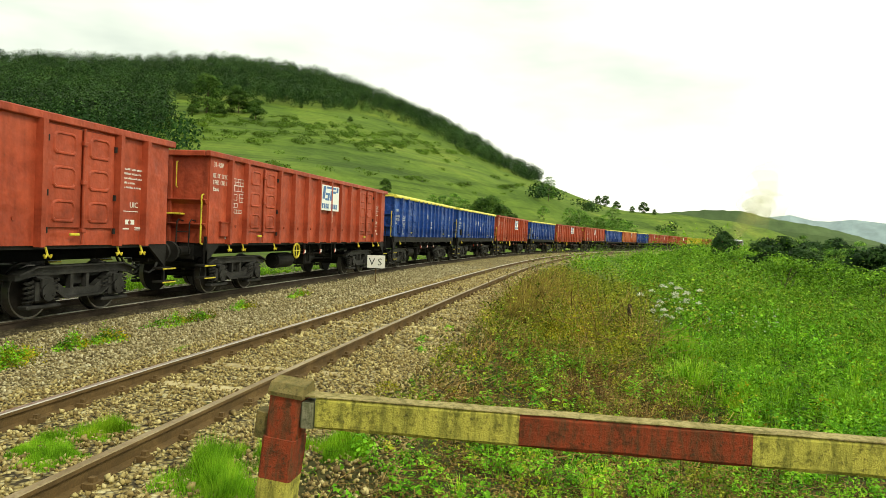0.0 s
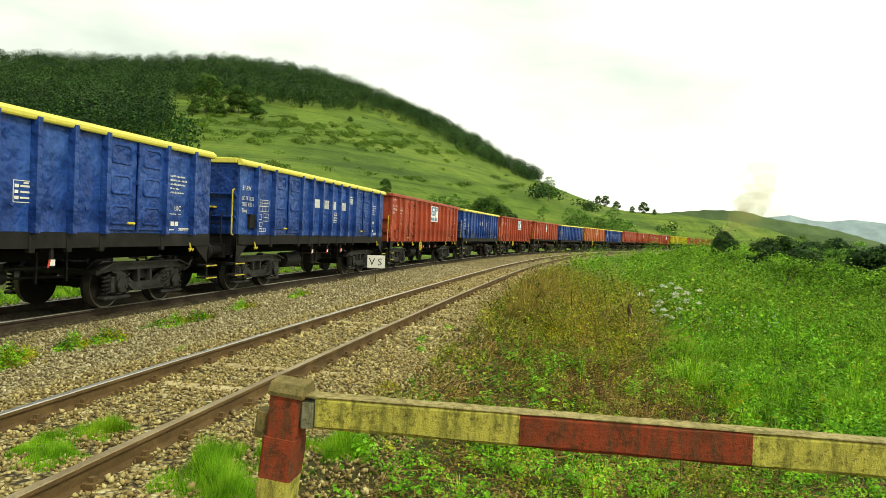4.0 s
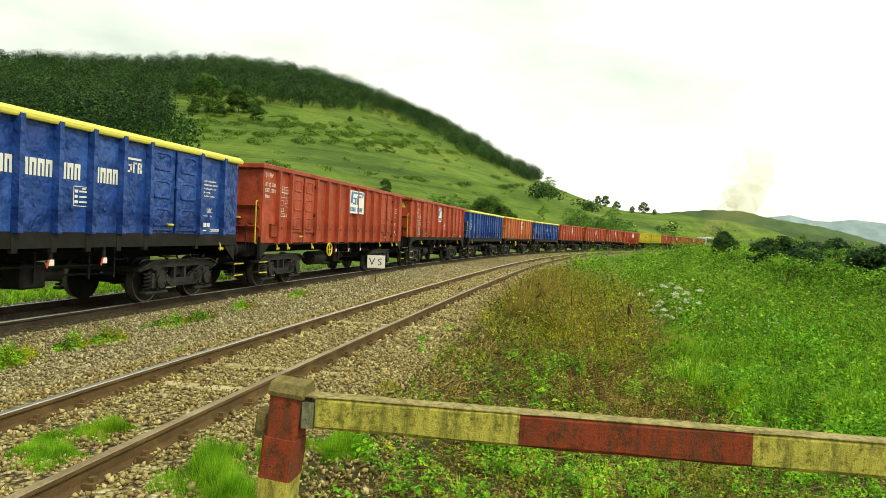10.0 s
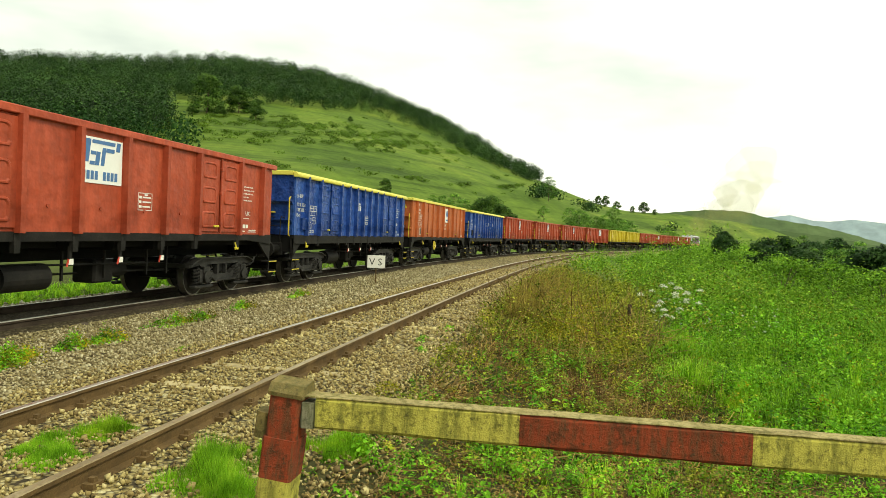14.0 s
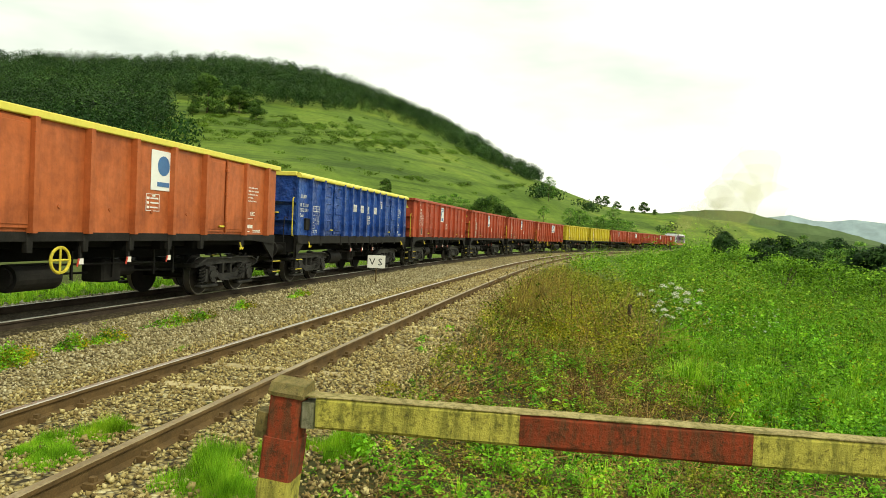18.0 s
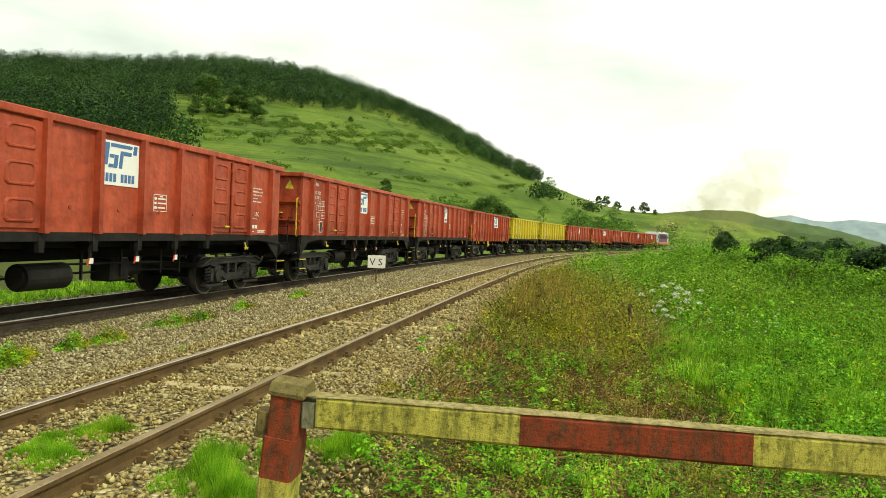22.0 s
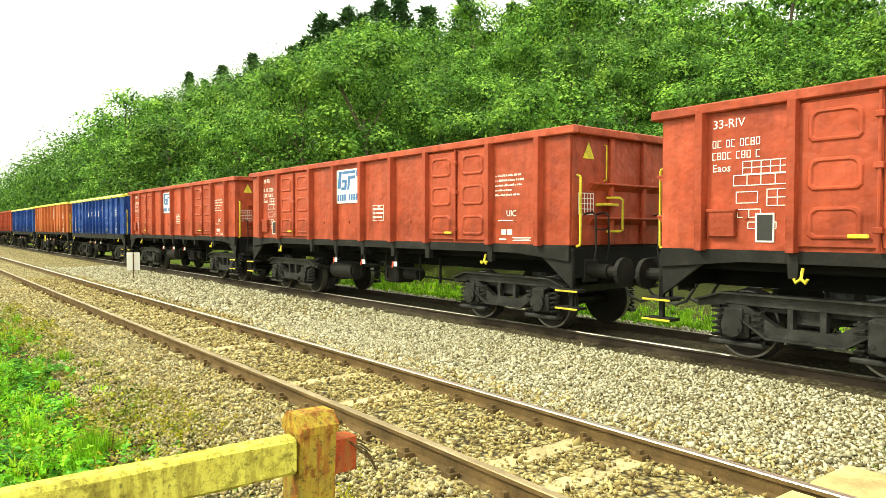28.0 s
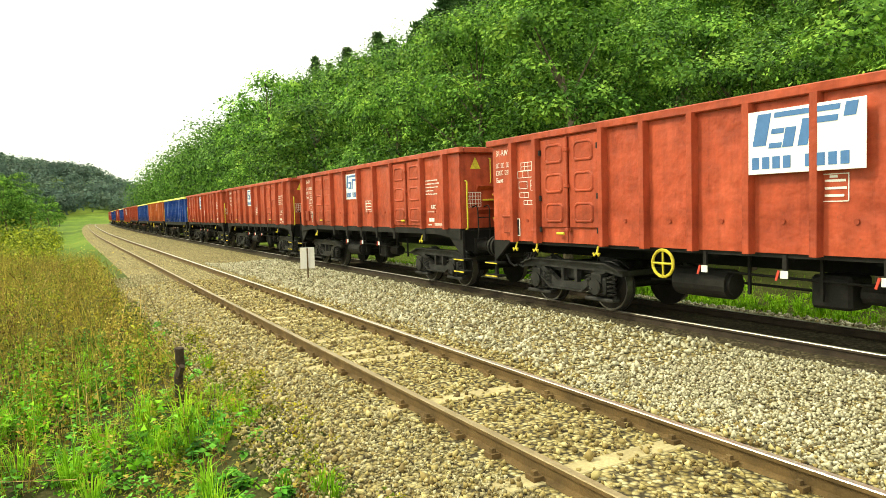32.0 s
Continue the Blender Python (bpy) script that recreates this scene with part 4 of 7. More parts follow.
    if words:
        for bay, many in zip(mid_bays[1:5], (4, 4, 3, 4)):
            for k in range(many):
                bl = Build().box(0, 0.05, -0.004, 0, 2.36, 2.63).box(0.085, 0.135, -0.004, 0, 2.36, 2.63).box(0.05, 0.085, -0.004, 0, 2.56, 2.63)
                part("letter_block", bl, P_WHITE, w, "white block of a painted word", pose(bay + 0.10 + 0.165 * k, yf, 0))
    if style == "blue":
        gl = Build()
        for u0, u1, v0, v1 in ((.03, .97, .86, 1), (0, .1, .1, .9), (.1, .42, 0, .14), (.32, .42, 0, .5), (.22, .42, .42, .55), (.48, .57, 0, .7), (.48, .7, .6, .72), (.76, .85, 0, .72), (.85, 1, .6, .72), (.93, 1.02, .3, .7), (.85, 1, .28, .4), (.9, 1.02, 0, .28)):
            gl.box(u0 * 0.5, u1 * 0.5, -0.004, 0, 2.42 + v0 * 0.28, 2.42 + v1 * 0.28)
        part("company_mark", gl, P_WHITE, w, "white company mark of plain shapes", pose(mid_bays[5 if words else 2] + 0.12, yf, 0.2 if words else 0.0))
    # label box and tail plate near the rear corner
    lx = -half + 0.45 if style != "sill" else post_x[0] + 0.12
    hb2 = Build().box(0, 0.36, -0.07, 0, low + 0.16, low + 0.50, 0.012)
    hb2.box(-0.02, 0.38, -0.085, 0, low + 0.48, low + 0.52, 0.006)
    part("label_box", hb2, P_DARK if words else col, w, "small label box", pose(lx, yf + 0.006, 0))
    # rivets and step rings under each bay
    rv_ = Build().cyl((0, 0, low + 0.42), (0, -0.02, low + 0.42), 0.035, 10).mesh("boss", col)
    for u, v in zip(post_x, post_x[1:]):
        if v - u < 1.6:
            part("boss", rv_, None, w, at=pose((u + v) / 2, -WIDE - 0.02, 0))
    if style == "sill" and ladder:
        tri = Build().prism([(-0.14, 0), (0.14, 0), (0, 0.28)], 0, 0.006, "x")
        for s in (-1, 1):
            part("warning_triangle", tri, P_YEL, w, "yellow warning triangle", pose(s * (half + 0.024), -1.0, 2.88))
    return w


KINDS = {
    "r": dict(col=P_RED, label="weathered red open goods wagon with a black sill"),
    "l": dict(col=P_RED, label="red open goods wagon with low sides and hand wheel", style="low", half=6.85, wheel=True, ladder=True),
    "b": dict(col=P_BLUE, label="dented blue open goods wagon with a yellow rim", rim=P_RIM, board=False, words=True, style="blue", ladder=True, half=6.04),
    "c": dict(col=P_BLUE, label="blue open goods wagon with a yellow rim and a white mark", rim=P_RIM, board=False, style="blue", ladder=True, half=6.04),
    "o": dict(col=P_ORANGE, label="orange open goods wagon with plain doors", rim=P_RIM, doors_pressed=False, logo_round=True, wheel=True),
    "y": dict(col=P_YELLOW, label="yellow open goods wagon far down the line", board=False),
}
ORDER = "llcblblrcobrrrlyyrlrll"
PITCHES = {"l": 15.1, "b": 13.28, "c": 13.28}
TRAIN = []
_made = {}
rear = 0.0
for kind in ORDER:
    if kind not in _made:
        _made[kind] = make_wagon(**KINDS[kind])
        w = _made[kind]
    else:
        w = copy_thing(_made[kind], Matrix())
    half_long = KINDS[kind].get("half", 6.18)
    TRAIN.append((w, rear + half_long + (0.0 if "half" in KINDS[kind] else 0.02), 0.70 * half_long))
    rear += PITCHES.get(kind, 13.8)


# ---- sleepers, slabs, road ----
SL = Build().box(-0.13, 0.13, -1.25, 1.25, -0.22, 0.0, 0.025).mesh("sleeper", M_SLEEPER)
M_OLD_SLEEPER = surface("oily_sleeper", (0.10, 0.08, 0.06), (0.05, 0.04, 0.03), (0.16, 0.13, 0.10), 3, 30, 0.9, 0, 0.4, 0.15)
SL_DARK = Build().box(-0.13, 0.13, -1.25, 1.25, -0.22, 0.0, 0.025).mesh("sleeper", M_OLD_SLEEPER)
tracks = {o.name: o for o in scene.objects if o.name in ("near_track", "train_track")}
rnd = random.Random(4)
for tname, centre, me, z in (("near_track", NEAR, SL, -0.148), ("train_track", FAR_TRACK, SL_DARK, -0.165)):
    for k in range(-45, 62):
        s = k * 0.6 + 0.1
        if abs(s) < 2.4:
            continue
        x, y, th = on_line(s, centre)
        part("sleeper", me, None, tracks[tname], at=pose(float(x), float(y), z + rnd.uniform(-0.022, 0.006), 0, 0, math.degrees(th) + rnd.uniform(-1, 1)))
fb = Build()
for k in range(-45, 62):
    s = k * 0.6 + 0.1
    if abs(s) < 2.2:
        continue
    for side in (-1, 1):
        for d in (-0.1, 0.1):
            x, y, th = on_line(s, NEAR + side * GAUGE + d)
            fb.box(-0.06, 0.06, -0.045, 0.045, -0.15, -0.105, m=pose(float(x), float(y), 0, 0, 0, math.degrees(th)))
            fb.box(-0.022, 0.022, -0.022, 0.022, -0.105, -0.07, m=pose(float(x), float(y), 0, 0, 0, math.degrees(th)))
tagged(part("fastenings", fb, M_RAIL, tracks["near_track"], "rusty rail clips and bolts"), kind="stuff")

M_SLAB = surface("sandy_concrete_slab", (0.46, 0.35, 0.16), (0.24, 0.18, 0.09), (0.56, 0.46, 0.26), 2.4, 30, 0.92, 0, 0.5, 0.1)
crossing = thing("crossing_slabs", "sandy concrete slabs of a narrow level crossing", "level crossing", kind="structure")
for row, (o0, o1, z) in enumerate(((1.95, 3.12, -0.02), (3.42, 4.66, -0.015), (4.92, 5.5, -0.012))):
    x = -2.32
    k = 0
    while x < 1.9:
        w_ = (0.60, 0.62, 0.58)[k % 3]
        b = Build().box(x + 0.012, min(x + w_, 2.0) - 0.012, o0, o1, z - 0.16, z, 0.02)
        part("slab", b, M_SLAB, crossing, at=pose(rnd.uniform(-.01, .01), rnd.uniform(-.02, .02), rnd.uniform(-0.012, 0.006)))
        x += w_
        k += 1
for o0, o1, z in ((7.92, 8.74, -0.03), (9.1, 10.28, -0.02), (10.62, 11.2, -0.03)):
    x = -1.46
    k = 0
    while x < 1.4:
        w_ = (0.66, 0.72)[k % 2]
        b = Build().box(x + 0.03, x + w_ - 0.03, o0, o1, z - 0.16, z, 0.02)
        part("slab", b, M_SLAB, crossing, at=pose(0, 0, rnd.uniform(-0.02, 0.004)))
        x += w_
        k += 1
M_DIRT = surface("trodden_dirt", (0.27, 0.185, 0.08), (0.11, 0.085, 0.035), (0.40, 0.30, 0.15), 2.2, 26, 0.95, 0, 0.8, 0)
rv, rf = [], []
ny, nx = 60, 14
for i in range(ny + 1):
    o = -7 + 25 * i / ny
    for j in range(nx + 1):
        u = j / nx * 2 - 1
        half = 1.75 + 0.25 * noise.noise(Vector((o * 0.7, u * 3, 3)))
        gap = float(smooth(5.4, 6.0, o) * smooth(8.8, 8.3, o))
        x = u * half * (1 - 0.5 * gap) + 0.1 + 0.4 * gap
        edge = smooth(1.0, 0.75, abs(u))
        z = float(ground_z(x, o)) if o < 1.6 or o > 12.3 else -0.17
        rv.append((x, o, z - 0.08 + 0.13 * float(edge) + 0.02 * noise.noise(Vector((x * 3, o * 3, 0)))))
        if i and j:
            a = (i - 1) * (nx + 1) + j - 1
            rf.append((a, a + 1, a + nx + 2, a + nx + 1))
rm_ = bpy.data.meshes.new("dirt_road")
rm_.from_pydata(rv, [], rf)
rm_.materials.append(M_DIRT)
tagged(part("dirt_road", rm_), "bare brown dirt track over the railway crossing", "dirt track", kind="structure")

# ---- barriers of the crossing ----
def flaked(name, base, dark, moss, amount):
    """Old paint on concrete, flaking, with lichen, black mottling and dirt runs."""
    m, nt, b = shader(name)
    big = noise_node(nt, 3.5, 6, 0.7)
    fine = noise_node(nt, 34, 5, 0.75)
    mid = noise_node(nt, 11, 5, 0.7)
    runs = noise_node(nt, 9, 4, 0.6, "Object", (2.5, 2.5, 0.5))
    col = ramp(nt, big, [(0.3, dark), (0.52, base), (0.8, base)])
    col = mixed(nt, ramp(nt, runs, [(0.45, (0, 0, 0)), (0.62, (amount, amount, amount))]), col, moss)
    col = mixed(nt, ramp(nt, mid, [(0.53, (0, 0, 0)), (0.64, (amount * 0.9,) * 3)]), col, [c * 0.6 for c in moss])
    col = mixed(nt, ramp(nt, fine, [(0.54, (0, 0, 0)), (0.66, (0.75 * amount + 0.1,) * 3)]), col, (0.05, 0.045, 0.025))
    nt.links.new(col, b.inputs["Base Color"])
    b.inputs["Roughness"].default_value = 0.9
    b.inputs["Specular IOR Level"].default_value = 0.15
    bumped(nt, b, fine, 0.7, 0.02)
    return m


M_YBEAM = flaked("flaking_yellow_paint", (0.54, 0.49, 0.10), (0.38, 0.35, 0.075), (0.20, 0.20, 0.045), 0.8)
M_YBRIGHT = flaked("bright_yellow_paint", (0.72, 0.66, 0.13), (0.58, 0.49, 0.08), (0.33, 0.27, 0.05), 0.75)
M_RBEAM = flaked("flaking_red_paint", (0.30, 0.058, 0.026), (0.19, 0.042, 0.02), (0.13, 0.06, 0.03), 0.85)
M_RBRIGHT = flaked("faded_orange_red_paint", (0.45, 0.085, 0.03), (0.34, 0.065, 0.03), (0.30, 0.17, 0.05), 0.5)
M_OCHRE = flaked("lichened_ochre_paint", (0.42, 0.30, 0.045), (0.22, 0.16, 0.05), (0.30, 0.10, 0.025), 0.95)
M_MOSS = flaked("mossy_concrete", (0.24, 0.185, 0.07), (0.13, 0.115, 0.055), (0.12, 0.11, 0.04), 0.7)
M_LICHEN = flaked("sandy_lichen_crust", (0.42, 0.35, 0.16), (0.26, 0.21, 0.09), (0.20, 0.18, 0.06), 0.75)
M_CONC = flaked("grey_green_concrete", (0.26, 0.25, 0.17), (0.16, 0.16, 0.10), (0.12, 0.13, 0.06), 0.6)


def rough_box(x0, x1, y0, y1, z0, z1, n=6, amp=0.008, seed=0, c=0.018):
    """A cast block with uneven worn edges, cut along its longest side."""
    b = Build()
    ext = (x1 - x0, y1 - y0, z1 - z0)
    ax = ext.index(max(ext))
    prof = {0: ("y", "z"), 1: ("x", "z"), 2: ("x", "y")}[ax]
    lo = dict(x=x0, y=y0, z=z0)
    hi = dict(x=x1, y=y1, z=z1)
    a0, a1 = lo["xyz"[ax]], hi["xyz"[ax]]
    u0, u1, v0, v1 = lo[prof[0]], hi[prof[0]], lo[prof[1]], hi[prof[1]]
    base = [(u0 + c, v0), (u1 - c, v0), (u1, v0 + c), (u1, v1 - c), (u1 - c, v1), (u0 + c, v1), (u0, v1 - c), (u0, v0 + c)]
    vs, fs = [], []
    for i in range(n + 1):
        a = a0 + (a1 - a0) * i / n
        for k, (u, v) in enumerate(base):
            q = Vector((a * 4 + seed, u * 7 + k, v * 7))
            p = {prof[0]: u + amp * noise.noise(q), prof[1]: v + amp * noise.noise(q + Vector((9, 1, 4)))}
            p["xyz"[ax]] = a
            vs.append((p["x"], p["y"], p["z"]))
        if i:
            o = (i - 1) * 8
            fs += [(o + k, o + (k + 1) % 8, o + 8 + (k + 1) % 8, o + 8 + k) for k in range(8)]
    fs += [tuple(range(7, -1, -1)), tuple(range(8 * n, 8 * n + 8))]
    return b.add(vs, fs)


bar1 = thing("crossing_barrier", "mossy concrete barrier painted in red and yellow bands", "barrier", "barriers of the crossing", pose(4.0, 1.62, 0))
lean = pose(0, 0.03, 0, 5.5, 0, 0)
p1 = part("post", rough_box(-0.1, 0.1, -0.1, 0.1, -0.75, 0.06, 5, 0.01, 1), M_CONC, bar1, "concrete post", lean)
part("post_band", rough_box(-0.106, 0.106, -0.106, 0.106, 0.22, 0.47, 4, 0.008, 2), M_RBEAM, p1, "lower red band")
part("post_band", rough_box(-0.106, 0.106, -0.106, 0.106, -0.10, 0.22, 3, 0.008, 2), M_YBEAM, p1, "yellow band")
part("post_band", rough_box(-0.09, 0.09, -0.098, 0.098, 0.47, 0.725, 3, 0.008, 5), M_RBEAM, p1, "upper red band")
part("post_cap", Build().prism([(-0.10, 0.725), (0.10, 0.725), (0.105, 0.77), (0.06, 0.815), (-0.07, 0.80), (-0.105, 0.75)], -0.115, 0.105), M_MOSS, p1, "mossy worn top")
part("beam_end", rough_box(-0.06, 0.07, 0.10, 0.19, 0.44, 0.60, 3, 0.014, 8), M_MOSS, p1, "broken beam end")
y = -0.12
for k, (ln, mt, lb) in enumerate(((0.10, M_CONC, "bare concrete joint"), (1.22, M_YBEAM, "flaking yellow band"), (1.27, M_RBEAM, "flaking red band"), (1.25, M_YBEAM, "flaking yellow band"))):
    part("beam", rough_box(-0.065, 0.065, y - ln, y, 0.505, 0.695 if k else 0.66, 14, 0.007, k * 5), mt, bar1, lb, pose(0.0, 0, 0.03 - 0.0 * k, 0, 0, 0.9))
    part("beam_top", rough_box(-0.062, 0.062, y - ln, y, 0.693, 0.703, 14, 0.004, k * 5, 0.004), M_LICHEN, bar1, "lichen on the beam's top", pose(0.0, 0, 0.03, 0, 0, 0.9))
    y -= ln
part("post", rough_box(-0.1, 0.1, -0.1, 0.1, -0.75, 0.8, 5, 0.01, 1), M_CONC, bar1, "concrete post", pose(0.06, -4.05, 0))

bar2 = thing("crossing_barrier", "bright yellow and red concrete barrier with a lichened ochre post", "barrier", "barriers of the crossing", pose(-3.27, 1.56, 0))
p2 = part("post", rough_box(-0.105, 0.105, -0.105, 0.105, -0.7, 0.70, 8, 0.009, 3), M_OCHRE, bar2, "ochre post with rust stains", pose(0, 0, 0, -1.5, 0, 3))
part("post_cap", Build().prism([(-0.108, 0.70), (0.108, 0.70), (0.108, 0.74), (0.05, 0.80), (-0.06, 0.80), (-0.108, 0.75)], -0.108, 0.108), M_OCHRE, p2, "chamfered ochre top")
part("beam_end", rough_box(-0.07, 0.06, 0.09, 0.26, 0.46, 0.64, 3, 0.014, 8), M_RBRIGHT, p2, "broken rusty beam end")
ws = Build()
for k in range(5):
    ws.tube([(0.0 + 0.02 * k, 0.2, 0.62), (0.03 * k, 0.3, 0.60 - 0.02 * k), (0.03 * k - 0.05, 0.38, 0.55 - 0.03 * k)], 0.005, 4)
part("wire_end", ws, M_RAIL, p2, "bent rusty reinforcing wire")
y = -0.11
for k, (ln, mt, lb) in enumerate(((1.24, M_YBRIGHT, "bright yellow band"), (1.25, M_RBRIGHT, "faded red band"), (1.2, M_YBRIGHT, "bright yellow band"))):
    part("beam", rough_box(-0.06, 0.06, y - ln, y, 0.50, 0.685, 14, 0.007, k * 5 + 3), mt, bar2, lb, pose(0.05, 0, 0.02))
    y -= ln
part("post", rough_box(-0.1, 0.1, -0.1, 0.1, -0.75, 0.8, 5, 0.01, 1), M_OCHRE, bar2, "ochre post", pose(0.05, -3.9, 0))

# ---- lineside signs ----
sg1 = thing("track_sign", "small white trackside plate with black letters V S", "sign", "trackside signs", pose(24.2, 6.5, -0.25, 0, 0, -76))
part("pole", Build().cyl((0, 0, -0.2), (0, 0, 1.05), 0.022, 8), M_RAIL, sg1, "rusty pole")
pl = part("plate", Build().box(-0.32, 0.32, -0.03, -0.022, 0.62, 1.08, 0.003), P_WHITE, sg1, "white plate")
part("letter", letters("V", 0.36, P_BLACK), None, pl, "black letter V", pose(-0.26, -0.032, 0.72))
part("letter", letters("S", 0.36, P_BLACK), None, pl, "black letter S", pose(0.05, -0.032, 0.72))
sg2 = thing("track_sign", "white tall trackside plate on a thin pole", "sign", "trackside signs", pose(-28.8, 6.4, -0.25, 0, 0, 78))
part("pole", Build().cyl((0, -0.05, -0.2), (0, -0.05, 1.05), 0.022, 8), M_RAIL, sg2, "rusty pole")
for x in (-0.12, 0.12):
    part("plate", Build().box(x - 0.115, x + 0.115, -0.012, 0.0, 0.36, 1.06, 0.003), P_WHITE, sg2, "white plate")


# ---- stones of the track bed ----
def stone_paint(name, stops):
    m, nt, b = shader(name)
    g = nt.nodes.new("ShaderNodeNewGeometry")
    col = ramp(nt, g.outputs["Random Per Island"], stops)
    n = noise_node(nt, 30, 3)
    col = mixed(nt, 0.3, col, ramp(nt, n, [(0.3, (0.3, 0.3, 0.3)), (0.7, (0.7, 0.7, 0.7))]), "OVERLAY")
    nt.links.new(col, b.inputs["Base Color"])
    b.inputs["Roughness"].default_value = 0.9
    return m


M_TAN = stone_paint("tan_ballast", [(0.0, (0.10, 0.066, 0.022)), (0.35, (0.27, 0.20, 0.072)), (0.7, (0.38, 0.305, 0.118)), (1.0, (0.54, 0.46, 0.22))])
M_GREY = stone_paint("pale_grey_ballast", [(0.0, (0.12, 0.10, 0.06)), (0.3, (0.34, 0.31, 0.20)), (0.75, (0.49, 0.455, 0.32)), (1.0, (0.60, 0.57, 0.44))])
M_DIRTY = stone_paint("weathered_ballast", [(0.0, (0.14, 0.108, 0.05)), (0.4, (0.29, 0.245, 0.125)), (0.8, (0.41, 0.36, 0.21)), (1.0, (0.52, 0.475, 0.31))])
rs_ = np.random.RandomState(11)
OCT = np.array([(1, 0, 0), (-1, 0, 0), (0, 1, 0), (0, -1, 0), (0, 0, 1), (0, 0, -1)], float)
OCT_F = np.array([(0, 2, 4), (2, 1, 4), (1, 3, 4), (3, 0, 4), (2, 0, 5), (1, 2, 5), (3, 1, 5), (0, 3, 5)])


def turns(n):
    q = rs_.normal(size=(n, 4))
    q /= np.linalg.norm(q, axis=1, keepdims=True)
    w, x, y, z = q.T
    return np.stack([1 - 2 * (y * y + z * z), 2 * (x * y - z * w), 2 * (x * z + y * w), 2 * (x * y + z * w), 1 - 2 * (x * x + z * z), 2 * (y * z - x * w), 2 * (x * z - y * w), 2 * (y * z + x * w), 1 - 2 * (x * x + y * y)], 1).reshape(n, 3, 3)


BED_O = (-2.75, -1.9, -1.3, 1.35, 2.3, 3.1, 4.2, 7.1, 7.9, 9.0)
BED_Z = (-0.75, -0.2, -0.15, -0.15, -0.2, -0.205, -0.17, -0.17, -0.22, -0.8)


def stones(name, label, material, s_range, o_range, count, size, sink=0.25):
    s = rs_.uniform(*s_range, count)
    o = rs_.uniform(*o_range, count)
    keep = np.ones(count, bool)
    for c in (NEAR - GAUGE, NEAR + GAUGE, FAR_TRACK - GAUGE, FAR_TRACK + GAUGE):
        keep &= np.abs(o - c) > 0.085
    keep &= ~((np.abs(s) < 2.1) & (o > 1.4))
    on_sleeper = (np.abs(((s - 0.1 + 0.3) % 0.6) - 0.3) < 0.12) & (np.abs(o - NEAR) < 1.2)
    keep &= ~(on_sleeper & (rs_.uniform(size=count) < 0.55))
    s, o = s[keep], o[keep]
    n = len(s)
    x, y, _ = on_line(s, o)
    z = np.interp(o - NEAR, BED_O, BED_Z)
    outer = o < NEAR - 1.95
    z = np.where(outer, np.maximum(z, ground_z(x, y)), z)
    sz = size * rs_.lognormal(0, 0.28, n)
    v = OCT[None] * rs_.uniform(0.6, 1.15, (n, 6, 3)) * (sz[:, None, None] * np.array([1.0, 0.85, 0.7]))
    v += rs_.uniform(-0.25, 0.25, (n, 6, 3)) * sz[:, None, None]
    v = np.einsum("nij,nkj->nki", turns(n), v)
    v += np.stack([x, y, z + sz * (0.5 - sink) + rs_.uniform(-0.01, 0.025, n)], 1)[:, None]
    f = OCT_F[None] + np.arange(n)[:, None, None] * 6
    tagged(part(name, big_mesh(name, v.reshape(-1, 3), f.reshape(-1, 3), material)), label, "ballast stones", kind="stuff")


stones("ballast_stones", "tan crushed stone between and beside the near rails", M_TAN, (-9, 10.5), (1.35, 5.75), 40000, 0.0225)
stones("ballast_stones", "tan crushed stone along the near track", M_TAN, (-30, -9), (1.4, 5.7), 13000, 0.031)
stones("ballast_stones", "tan crushed stone along the near track", M_TAN, (10.5, 38), (1.5, 5.8), 13000, 0.035)
stones("ballast_stones", "fresh pale grey crushed stone beside the train's track", M_GREY, (-13, -0.9), (5.2, 8.55), 30000, 0.023)
stones("ballast_stones", "fresh pale grey crushed stone beside the train's track", M_GREY, (-38, -13), (5.4, 8.6), 10000, 0.038)
stones("ballast_stones", "weathered stone and dust between the two tracks", M_DIRTY, (1.9, 15), (5.5, 8.5), 11000, 0.025)
stones("ballast_stones", "weathered stone and dust between the two tracks", M_DIRTY, (15, 40), (5.6, 8.6), 6000, 0.038)
stones("ballast_stones", "pale grey stones on the shoulder of the near track", M_DIRTY, (-15, -2.6), (1.5, 3.05), 15000, 0.018)
stones("ballast_stones", "pale grey stones on the shoulder of the near track", M_DIRTY, (-34, -15), (1.5, 3.0), 6500, 0.026)
stones("ballast_stones", "weathered stones beyond the train", M_GREY, (-34, 34), (10.9, 12.4), 9000, 0.042)


# ---- leaves, blades and plants ----
def leaf_quads(c, size, facing=None, loose=0.6, ratio=0.5):
    """Pointed leaves at the places c with the given lengths, turned towards facing (upwards if not given), more or less loosely."""
    n = len(c)
    f = np.array([[0.0, 0.0, 1.0]]) if facing is None else facing
    f = f + rs_.normal(0, loose, (n, 3))
    f /= np.linalg.norm(f, axis=1, keepdims=True) + 1e-9
    d = np.cross(f, rs_.normal(size=(n, 3)))
    d /= np.linalg.norm(d, axis=1, keepdims=True) + 1e-9
    w = np.cross(f, d)
    size = np.broadcast_to(size, n)[:, None]
    return np.stack([c, c + d * size * 0.45 + w * size * ratio * 0.5, c + d * size - f * size * 0.12, c + d * size * 0.5 - w * size * ratio * 0.5], 1)


def leaf_tris(c, size, facing=None, loose=0.6, ratio=0.5):
    """Small pointed leaves of one facet each."""
    q = leaf_quads(c, size, facing, loose, ratio)
    return q[:, 1:4].copy()


